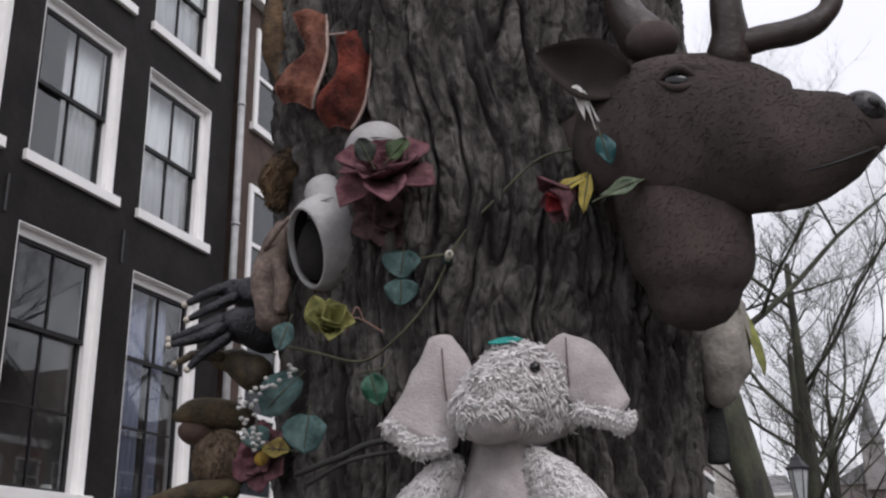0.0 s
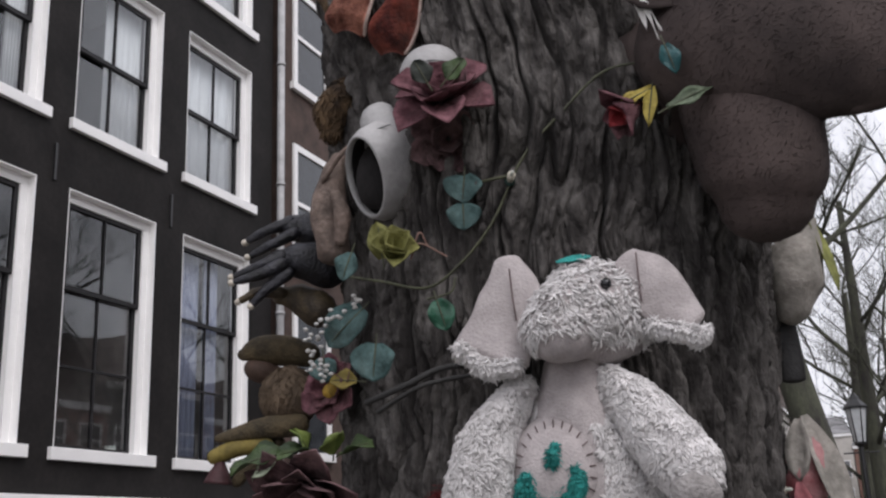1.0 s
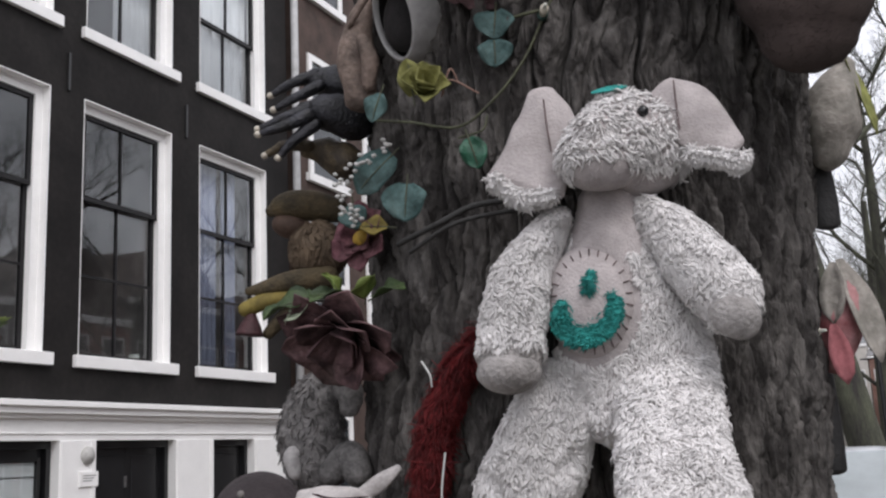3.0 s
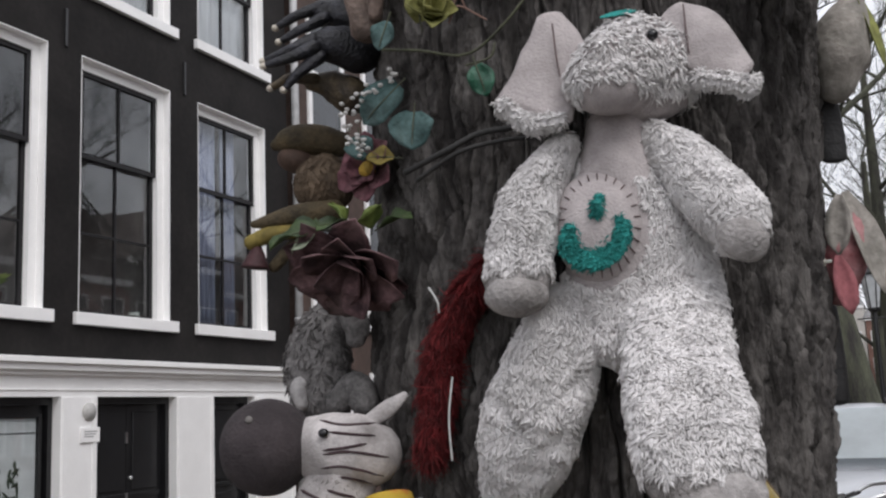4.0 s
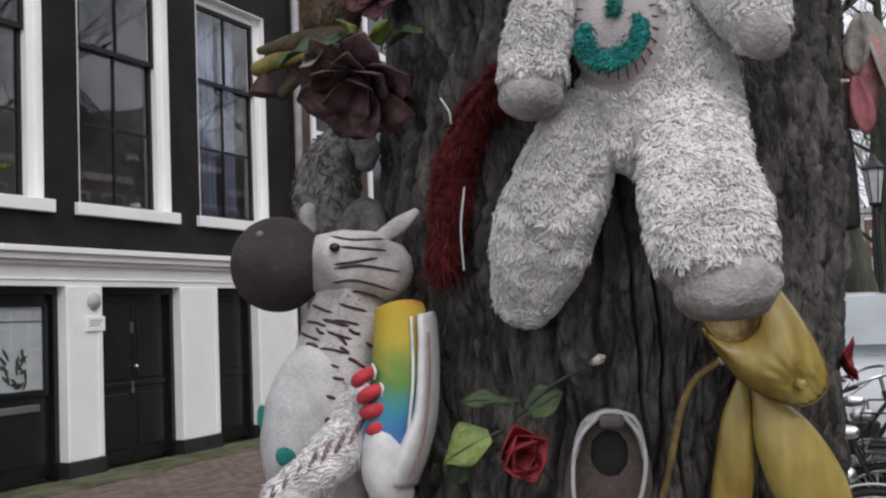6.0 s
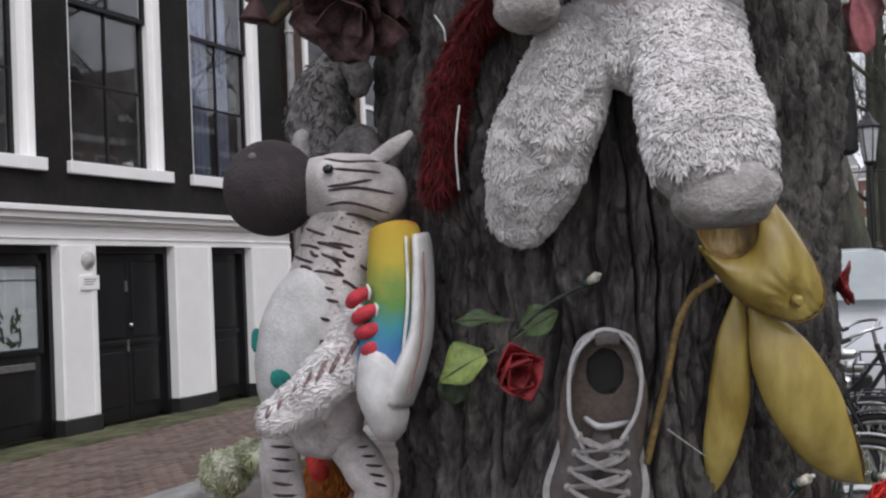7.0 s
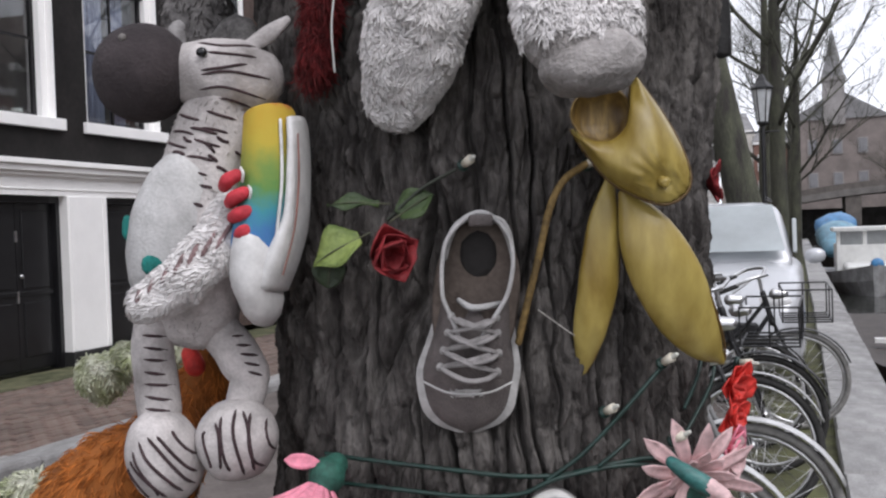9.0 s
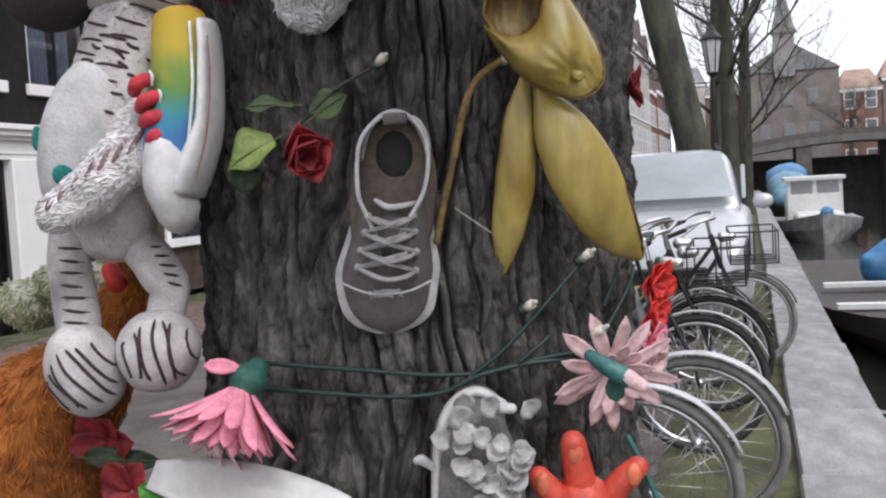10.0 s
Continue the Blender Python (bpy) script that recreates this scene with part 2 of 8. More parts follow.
M_BLUE_CURTAIN = mat("grey_blue_curtain", (0.30, 0.32, 0.42), 0.9, 0.25, 6.0, 0.3, 60.0, stretch=(1, 8, 0.3))
M_BROWN_BRICK = mat("brown_brick", (0.07, 0.045, 0.036), 0.85, 0.3, 3.0, 0.5, 30.0)
M_GREYSTONE = mat("blue_grey_stone", (0.27, 0.265, 0.26), 0.7, 0.25, 3.0, 0.6, 40.0, per_piece=0.16, dirt=0.55)
M_PAVER = mat("worn_red_paver", (0.17, 0.105, 0.085), 0.85, 0.3, 9.0, 0.5, 70.0, second=(0.15, 0.12, 0.10), per_piece=0.28)
M_ASPHALT = mat("street_clinker", (0.115, 0.095, 0.085), 0.85, 0.35, 2.0, 0.6, 30.0, second=(0.14, 0.12, 0.11))
M_MOSS = mat("mossy_soil", (0.07, 0.065, 0.04), 0.95, 0.45, 2.5, 0.8, 40.0, second=(0.10, 0.105, 0.04))
M_STEEL = mat("worn_chrome", (0.62, 0.62, 0.62), 0.28, 0.12, 20.0, 0.1, metal=1.0)
M_BLACKMETAL = mat("black_enamel", (0.015, 0.015, 0.016), 0.4, 0.3, 20.0, 0.1)
M_RUBBER = mat("tyre_rubber", (0.028, 0.027, 0.026), 0.8, 0.3, 20.0, 0.3)

FX = -8.2


def ground():
    bm = bmesh.new()
    n = 40
    xs = [-4.45 + (1.2 + 4.45) * i / n for i in range(n + 1)]
    ys = [-14 + 154 * (j / 90) ** 1.6 for j in range(91)]
    g = [[bm.verts.new((x, y, 0.012 * noise.noise(Vector((x * 0.7, y * 0.7, 0))) - 0.16 * min(1, max(0, (0.2 - x) / 4)))) for y in ys] for x in xs]
    for i in range(n):
        for j in range(90):
            bm.faces.new((g[i][j], g[i + 1][j], g[i + 1][j + 1], g[i][j + 1]))
    solid("road", bm, M_ASPHALT, "worn brown clinker street along the canal", smooth=True)
    solid("ground", boxes(((-60, -40, -3.2), (60, 400, -2.2))), M_MOSS, "canal bed and earth under the town")
    solid("pavement", boxes(((-9.0, -14, -0.4), (-4.7, 140, -0.13))), M_MOSS, "mossy bed of the brick pavement along the houses")
    solid("moss_strip", boxes(((-8.2, 1, -0.13), (-7.44, 20, -0.098))), mat("green_moss", (0.06, 0.075, 0.02), 1.0, 0.5, 4.0, 0.9, 60.0, second=(0.12, 0.115, 0.06)), "green moss between the pavement bricks and the houses")
    solid("verge", boxes(((0.55, -14, -0.3), (1.2, 140, 0.022))), M_MOSS, "strip of moss and soil along the quay stones")
    solid("quay_wall", boxes(((-3.6, -14, -2.2), (1.52, 140, -0.33)), ((1.2, -14, -0.31), (1.52, 140, -0.06))), M_BROWN_BRICK, "dark brick quay wall rising from the canal")


def water():
    m = bpy.data.materials.new("canal_water")
    m.use_nodes = True
    b = m.node_tree.nodes["Principled BSDF"]
    b.inputs["Base Color"].default_value, b.inputs["Roughness"].default_value = (0.02, 0.022, 0.018, 1), 0.06
    nz, bp = m.node_tree.nodes.new("ShaderNodeTexNoise"), m.node_tree.nodes.new("ShaderNodeBump")
    nz.inputs["Scale"].default_value = 1.4
    bp.inputs["Strength"].default_value, bp.inputs["Distance"].default_value = 0.35, 0.05
    m.node_tree.links.new(nz.outputs["Fac"], bp.inputs["Height"])
    m.node_tree.links.new(bp.outputs["Normal"], b.inputs["Normal"])
    tc = m.node_tree.nodes.new("ShaderNodeTexCoord")
    m.node_tree.links.new(tc.outputs["Object"], nz.inputs["Vector"])
    solid("water", boxes(((1.52, -14, -1.3), (14.0, 300, -1.0))), m, "still grey canal water")


def stones():
    """Kerb stones along the pavement and coping stones along the quay."""
    kerb = thing("kerb", (-4.6, 40, -0.1), "worn grey natural stone kerb of the pavement", "kerb", frame_of=Matrix(), kind="structure")
    cop = thing("quay_coping", (1.43, 40, 0), "large grey natural stone coping along the canal", "coping", frame_of=Matrix(), kind="structure")

    def run(parent, name, x0, x1, top, y, y1, lo, hi, seed):
        rr = random.Random(seed)
        me = []
        for k in range(4):
            bm = bmesh.new()
            add_box(bm, (0, 0, -0.3), (1, 1, 0), 0.022)
            mesh = bpy.data.meshes.new(name)
            bm.to_mesh(mesh)
            bm.free()
            mesh.materials.append(M_GREYSTONE)
            me.append(mesh)
        while y < y1:
            L = rr.uniform(lo, hi)
            o = new(name, me[rr.randrange(4)])
            o.parent = parent
            o.matrix_basis = Matrix.Translation(-OFFSET[parent.name]) @ Matrix.Translation((x0 + rr.uniform(-0.008, 0.008), y, top + rr.uniform(-0.008, 0.008))) @ Euler((rr.uniform(-0.004, 0.004), rr.uniform(-0.012, 0.012), 0)).to_matrix().to_4x4() @ Matrix.Diagonal((x1 - x0, L - 0.02, 1, 1))
            y += L
    run(kerb, "kerb_stone", -4.77, -4.42, -0.075, -6, 60, 0.8, 1.2, 3)
    run(cop, "coping_stone", 1.19, 1.665, 0.10, -6, 90, 0.95, 1.35, 5)


def sash_window(y0, y1, z0, z1, trans, bars_low, fx, curtain=None, num=1, name="window_"):
    """White box frame, dark sashes with glazing bars, panes and a stone sill, set in a wall at x = fx."""
    w = thing(f"{name}{num}", (fx, (y0 + y1) / 2, z0), "tall sash window with white frame and dark sashes", "window", frame_of=Matrix(), kind="structure")
    f, d = 0.13, 0.112
    xb, xf, e = fx - 0.26, fx - d, 0.012
    part("window_frame", boxes(((xb, y0, z0), (xf, y0 + f, z1)), ((xb, y1 - f, z0), (xf, y1, z1)), ((xb, y0 + f, z1 - f), (xf, y1 - f, z1)),
                               ((xf, y0, z0), (fx + 0.003, y0 + e, z1)), ((xf, y1 - e, z0), (fx + 0.003, y1, z1)), ((xf, y0 + e, z1 - e), (fx + 0.003, y1 - e, z1))), M_WHITE, w, "white painted box frame set back in the wall", smooth=False)
    part("window_sill", boxes(((fx - 0.45, y0 + 0.002, z0 - 0.15), (fx, y1 - 0.002, z0)), ((fx, y0 - 0.085, z0 - 0.15), (fx + 0.07, y1 + 0.12, z0)), bevel=0.006), M_WHITE, w, "white stone sill", smooth=False)
    a, b, ym = y0 + f, y1 - f, (y0 + y1) / 2
    s, xo = 0.06, fx - 0.14

    def sash(nm, za, zb, x, rows):
        fr = boxes(((x - 0.05, a, za), (x, a + s, zb)), ((x - 0.05, b - s, za), (x, b, zb)), ((x - 0.05, a + s, zb - s), (x, b - s, zb)), ((x - 0.05, a + s, za), (x, b - s, za + s)))
        sh = part(nm, fr, M_SASH, w, "dark painted sash", smooth=False)
        part("glazing_bar", boxes(((x - 0.045, ym - 0.016, za + s), (x - 0.005, ym + 0.016, zb - s))), M_SASH, sh, smooth=False)
        h = (zb - za - 2 * s) / rows
        for r in range(rows):
            if r:
                part("glazing_bar", boxes(((x - 0.044, a + s, za + s + h * r - 0.016), (x - 0.004, b - s, za + s + h * r + 0.016))), M_SASH, sh, smooth=False)
            for p0, p1 in ((a + s, ym - 0.016), (ym + 0.016, b - s)):
                tz = random.uniform(-0.004, 0.004)
                bm = boxes(((x - 0.028, p0, za + s + h * r + 0.017), (x - 0.022, p1, za + s + h * (r + 1) - 0.017)))
                for v in bm.verts:
                    v.co.x += tz * (v.co.z - za)
                pn = part("pane", bm, M_GLASS, sh, smooth=False)
                pn.visible_shadow = False
    sash("upper_sash", trans - 0.04, z1 - f, xo, 1)
    sash("lower_sash", z0 + 0.004, trans + 0.04, xo - 0.055, bars_low)
    if curtain:
        for c0, c1, zz, m in curtain:
            bm = bmesh.new()
            k = 40
            ya, yb = a + (b - a) * c0, a + (b - a) * c1
            for i in range(k):
                t0, t1 = i / k, (i + 1) / k
                amp = 0.03
                p = [(fx - 0.315 + amp * math.sin(t * 37 + num), ya + (yb - ya) * t) for t in (t0, t1)]
                v = [bm.verts.new(q) for q in ((p[0][0], p[0][1], zz), (p[1][0], p[1][1], zz), (p[1][0], p[1][1], z1), (p[0][0], p[0][1], z1))]
                bm.faces.new(v)
            bmesh.ops.remove_doubles(bm, verts=bm.verts, dist=0.0005)
            bmesh.ops.solidify(bm, geom=bm.faces, thickness=0.004)
            link = link_mesh("curtain", bm, m, None, True)
            tagged(link, "hanging fabric curtain behind the window", "curtain")
    return w


def wall_with_holes(name, fx, y0, y1, z0, z1, holes, material, label, thick=0.32):
    """A wall in x = fx whose openings go through it."""
    ys = sorted({y0, y1, *[h[0] for h in holes], *[h[1] for h in holes]})
    zs = sorted({z0, z1, *[h[2] for h in holes], *[h[3] for h in holes]})
    bm = bmesh.new()
    cols = []
    for a, b in zip(ys, ys[1:]):
        run = None
        for c, d in zip(zs, zs[1:]):
            cy, cz = (a + b) / 2, (c + d) / 2
            if any(h[0] < cy < h[1] and h[2] < cz < h[3] for h in holes):
                if run:
                    cols.append((a, b, *run))
                run = None
            else:
                run = (run[0], d) if run else (c, d)
        if run:
            cols.append((a, b, *run))
    for a, b, c, d in cols:
        add_box(bm, (fx - thick, a, c), (fx, b, d))
    bmesh.ops.remove_doubles(bm, verts=bm.verts, dist=0.0005)
    return solid(name, bm, material, label)


def canal_house():
    """The black-painted house with white windows and a white shop front."""
    cols = [(-1.98, -0.28), (0.32, 2.02), (2.62, 4.32), (4.94, 6.64), (7.26, 8.96), (9.52, 11.22), (11.84, 13.55)]
    floors = [(3.19, 6.48, 5.24, 2), (7.43, 9.84, 8.60, 1), (10.62, 12.8, 11.7, 1)]
    holes = [(a, b, f[0] - 0.15, f[1]) for a, b in cols for f in floors]
    wall_with_holes("wall_canal_house", FX, -6.0, 14.2, 2.62, 14.2, holes, M_BLACK, "black painted brick house front")
    k = 0
    for ci, (a, b) in enumerate(cols):
        for fi, (z0, z1, tr, rows) in enumerate(floors):
            k += 1
            cur = None
            if fi == 1:
                cur = [(0.5, 1.0, z0, M_LACE)] if ci == 5 else ([(0.0, 1.0, z0, M_LACE)] if ci == 6 else [(0.0, 0.2, z0, M_LACE), (0.8, 1.0, z0, M_LACE)])
            if fi == 0 and ci == 6:
                cur = [(0.0, 0.48, z0, M_BLUE_CURTAIN), (0.55, 0.8, z0, M_BLUE_CURTAIN)]
            if fi == 2:
                cur = [(0.0, 1.0, z0, M_LACE)]
            sash_window(a, b, z0, z1, tr, rows, FX, cur, k)
    # rooms behind the glass
    for fi, (za, zb) in enumerate(((2.62, 6.95), (6.98, 10.2), (10.23, 14.2))):
        solid(f"room_back_wall_{fi + 1}", boxes(((FX - 3.6, -6, za), (FX - 3.4, 14.2, zb))), M_ROOM, "dim inner wall of the house")
        solid(f"room_floor_{fi + 1}", boxes(((FX - 3.4, -6, za - 0.03), (FX - 0.33, 14.2, za))), M_ROOM, "dim wooden floor inside the house")
        for q, yy in enumerate((-5.98, 2.2, 6.9, 9.2, 11.5, 14.1)):
            solid(f"room_partition_{fi + 1}_{q + 1}", boxes(((FX - 3.4, yy, za), (FX - 0.33, yy + 0.08, zb - 0.05))), M_ROOM, "dim partition wall inside the house")
    solid("roof_canal_house", boxes(((FX - 9, -6, 14.2), (FX + 0.3, 14.2, 14.6))), M_BLACK, "dark roof edge of the house")
    # shop front: cornice, pilasters, doors
    c = thing("shopfront_cornice", (FX, 4, 2.17), "white moulded wooden cornice over the doors", "cornice", frame_of=Matrix(), kind="structure")
    part("frieze", boxes(((FX - 0.32, -6, 2.17), (FX + 0.03, 14.2, 2.42))), M_WHITE, c, smooth=False)
    part("moulding", boxes(((FX - 0.3, -6, 2.42), (FX + 0.09, 14.24, 2.47)), ((FX - 0.3, -6, 2.47), (FX + 0.15, 14.28, 2.55)), ((FX - 0.3, -6, 2.55), (FX + 0.20, 14.30, 2.62)), bevel=0.006), M_WHITE, c, smooth=False)
    part("fillet", boxes(((FX - 0.3, -6, 2.24), (FX + 0.045, 14.21, 2.262)), bevel=0.004), M_WHITE, c, smooth=False)
    M_PLINTH = mat("black_stone_plinth", (0.02, 0.02, 0.02), 0.5, 0.3, 4.0, 0.2)
    for i, (a, b) in enumerate(((1.9, 2.5), (4.4, 5.0), (6.9, 7.5), (9.23, 9.82), (11.31, 12.12), (13.12, 14.2))):
        p = thing(f"pilaster_{i + 1}", (FX, a, -0.10), "white painted pilaster on a black stone plinth", "pilaster", frame_of=Matrix(), kind="structure")
        part("shaft", boxes(((FX - 0.32, a, 0.09), (FX + 0.05, b, 2.17)), bevel=0.006), M_WHITE, p, smooth=False)
        part("plinth", boxes(((FX - 0.32, a - 0.015, -0.12), (FX + 0.075, b + 0.015, 0.09)), bevel=0.006), M_PLINTH, p, smooth=False)
        part("edge_strip", boxes(((FX + 0.05, a + 0.02, 0.11), (FX + 0.065, a + 0.09, 2.15)), ((FX + 0.05, b - 0.09, 0.11), (FX + 0.065, b - 0.02, 2.15))), M_WHITE, p, smooth=False)
        if i == 3:
            part("roundel", tube([(FX + 0.045, 9.67, 1.99, 0.11), (FX + 0.075, 9.67, 1.99, 0.105)], seg=28, n=1, ends=False), mat("grey_plaster", (0.5, 0.49, 0.47), 0.8, 0.15, 20), p, "round plaster medallion")
            part("name_plate", boxes(((FX + 0.05, 9.53, 1.62), (FX + 0.075, 9.84, 1.80)), bevel=0.005), M_WHITE, p, "small white plate with unreadable grey lines", smooth=False)
            part("plate_line", boxes(*[((FX + 0.074, 9.58, z), (FX + 0.077, 9.79 - 0.03 * q, z + 0.012)) for q, z in enumerate((1.745, 1.715, 1.685))]), mat("grey_print", (0.25, 0.25, 0.25), 0.7), p, smooth=False)

    def door(a, b, num, double=True, glazed=False):
        d = thing(f"door_{num}", (FX, (a + b) / 2, -0.10), "closed black panelled house door", "door", frame_of=Matrix(), kind="structure")
        x = FX - 0.14
        part("door_frame", boxes(((x - 0.1, a, -0.10), (x + 0.05, a + 0.07, 2.17)), ((x - 0.1, b - 0.07, -0.10), (x + 0.05, b, 2.17)), ((x - 0.1, a + 0.07, 2.08), (x + 0.05, b - 0.07, 2.17))), M_DOOR, d, smooth=False)
        leaves = [(a + 0.07, (a + b) / 2 - 0.004), ((a + b) / 2 + 0.004, b - 0.07)] if double else [(a + 0.07, b - 0.07)]
        for l0, l1 in leaves:
            lf = part("door_leaf", boxes(((x - 0.08, l0, -0.06), (x - 0.03, l1, 2.08))), M_DOOR, d, smooth=False)
            w = l1 - l0
            for za, zb in ((0.10, 0.80), (0.98, 1.98)):
                if glazed and za > 0.9:
                    continue
                part("panel", boxes(((x - 0.035, l0 + 0.12 * w + 0.02, za), (x - 0.012, l1 - 0.12 * w - 0.02, zb)), bevel=0.009), M_DOOR, lf, smooth=False)
            part("rail", boxes(((x - 0.032, l0 + 0.02, 0.885), (x - 0.005, l1 - 0.02, 0.945)), bevel=0.006), M_DOOR, lf, smooth=False)
        ym = (a + b) / 2 if double else a + 0.15
        hd = part("door_handle", boxes(((x - 0.03, ym - 0.018, 0.80), (x - 0.012, ym + 0.018, 0.95)), ((x - 0.03, ym - 0.018, 1.58), (x - 0.012, ym + 0.018, 1.72))), M_STEEL, d, "steel letter plate and lock plate", smooth=False)
        part("knob", blob((x + 0.01, ym + 0.04, 1.14), (0.03, 0.03, 0.03), sub=2), M_STEEL, d, "round steel door knob")
        if glazed:
            part("door_window", boxes(((x - 0.029, a + 0.35, 0.97), (x - 0.02, b - 0.18, 1.93))), mat("white_blind", (0.7, 0.7, 0.68), 0.6, 0.08, 5), d, "white blind behind the door glass", smooth=False)
            gp = part("pane", boxes(((x + 0.0, a + 0.33, 0.95), (x + 0.006, b - 0.16, 1.95))), M_GLASS, d, smooth=False)
            gp.visible_shadow = False
            part("window_trim", boxes(((x - 0.03, a + 0.30, 0.92), (x + 0.02, a + 0.345, 1.98)), ((x - 0.03, b - 0.175, 0.92), (x + 0.02, b - 0.13, 1.98)), ((x - 0.03, a + 0.345, 1.94), (x + 0.02, b - 0.175, 1.98)), ((x - 0.03, a + 0.345, 0.92), (x + 0.02, b - 0.175, 0.96))), M_DOOR, d, smooth=False)
            part("letterbox", boxes(((x - 0.02, a + 0.62, 0.72), (x + 0.01, b - 0.25, 0.80)), bevel=0.005), M_STEEL, d, "steel letterbox flap", smooth=False)
            part("glazing_line", boxes(((x - 0.02, a + 0.35, 1.76), (x - 0.012, b - 0.18, 1.775))), M_STEEL, d, smooth=False)
    door(2.5, 4.4, 1)
    door(5.0, 6.9, 2)
    door(7.5, 9.23, 3, False, True)
    door(9.82, 11.31, 4)
    door(12.12, 13.12, 5, False)
    solid("wall_shop_back", boxes(((FX - 0.5, -6, -0.10), (FX - 0.34, 14.2, 2.6))), M_BLACK, "dark inner wall behind the doors")
    solid("wall_shop_side", boxes(((FX - 0.32, -6, -0.10), (FX - 0.02, 1.9, 2.17))), M_BLACK, "black painted wall at street level")
    # wall anchors
    for y in (9.24, 11.53, 7.0):
        a = thing("wall_anchor", (FX, y, 6.6), "small black iron wall anchor on the house front", "wall anchor", "iron wall anchors", Matrix())
        part("bar", boxes(((FX - 0.01, y - 0.02, 6.5), (FX + 0.03, y + 0.02, 7.0)), bevel=0.005), M_BLACKMETAL, a, smooth=False)
    # rain pipe
    pm = mat("light_grey_zinc", (0.42, 0.42, 0.42), 0.5, 0.15, 6.0, 0.1, dirt=0.3)
    pipe = thing("rain_pipe", (FX + 0.08, 14.34, -0.10), "pale grey zinc rain pipe between the houses", "pipe", frame_of=Matrix())
    part("pipe", tube([(FX + 0.09, 14.34, -0.10, 0.065), (FX + 0.09, 14.34, 14.0, 0.065)], seg=12, n=1, ends=False), pm, pipe)
    for z in (1.2, 3.4, 5.7, 8.0, 10.3):
        part("bracket", tube([(FX + 0.09, 14.34, z, 0.08), (FX + 0.09, 14.34, z + 0.05, 0.08)], seg=12, n=1, ends=False), pm, pipe)


def row_house(y0, y1, fx, height, material, num, floors, cols, name, label, sgn=1):
    """A plainer house of the row: wall, windows with frames and panes, gable top."""
    h = thing(name, (fx, (y0 + y1) / 2, 0), label, "house", "houses along the canal", Matrix())
    wall = boxes(((min(fx, fx - sgn * 8), y0 + 0.01, 0), (max(fx, fx - sgn * 8), y1 - 0.01, height)))
    part("wall", wall, material, h, smooth=False)
    rf = bmesh.new()
    ym = (y0 + y1) / 2
    top = height + (y1 - y0) * 0.45
    vs = [rf.verts.new((x, y, z)) for x in (fx + sgn * 0.12, fx - sgn * 8) for y, z in ((y0, height), (ym - 0.6, top), (ym + 0.6, top), (y1, height))]
    for f in ((0, 1, 2, 3), (7, 6, 5, 4), (0, 4, 5, 1), (1, 5, 6, 2), (2, 6, 7, 3), (3, 7, 4, 0)):
        rf.faces.new([vs[i] for i in f])
    part("roof", rf, mat("slate_gable", (0.10, 0.075, 0.065), 0.8, 0.3, 2), h, smooth=False)
    part("cornice", boxes(((fx - 0.2, y0, height - 0.35), (fx + 0.2, y1, height))), M_WHITE, h, smooth=False)
    w = (y1 - y0) / cols
    for z0, z1 in floors:
        for c in range(cols):
            a, b = y0 + w * c + w * 0.18, y0 + w * (c + 1) - w * 0.18
            xa, xb = (fx + 0.004, fx + 0.05) if sgn > 0 else (fx - 0.05, fx - 0.004)
            win = part("window", boxes(((xa, a, z0), (xb, a + 0.12, z1)), ((xa, b - 0.12, z0), (xb, b, z1)), ((xa, a + 0.12, z1 - 0.12), (xb, b - 0.12, z1)), ((xa, a - 0.08, z0 - 0.14), (xb + sgn * 0.04, b + 0.08, z0)), ((xa, a + 0.12, (z0 + z1) / 2 - 0.04), (xb, b - 0.12, (z0 + z1) / 2 + 0.04))), M_WHITE, h, "white framed window", smooth=False)
            part("pane", boxes(((min(fx, fx + sgn * 0.015), a + 0.12, z0), (max(fx, fx + sgn * 0.015), b - 0.12, z1 - 0.12))), mat("dark_glazing", (0.03, 0.035, 0.04), 0.06, 0.2, 2.0, 0.0), win, smooth=False)
    return h


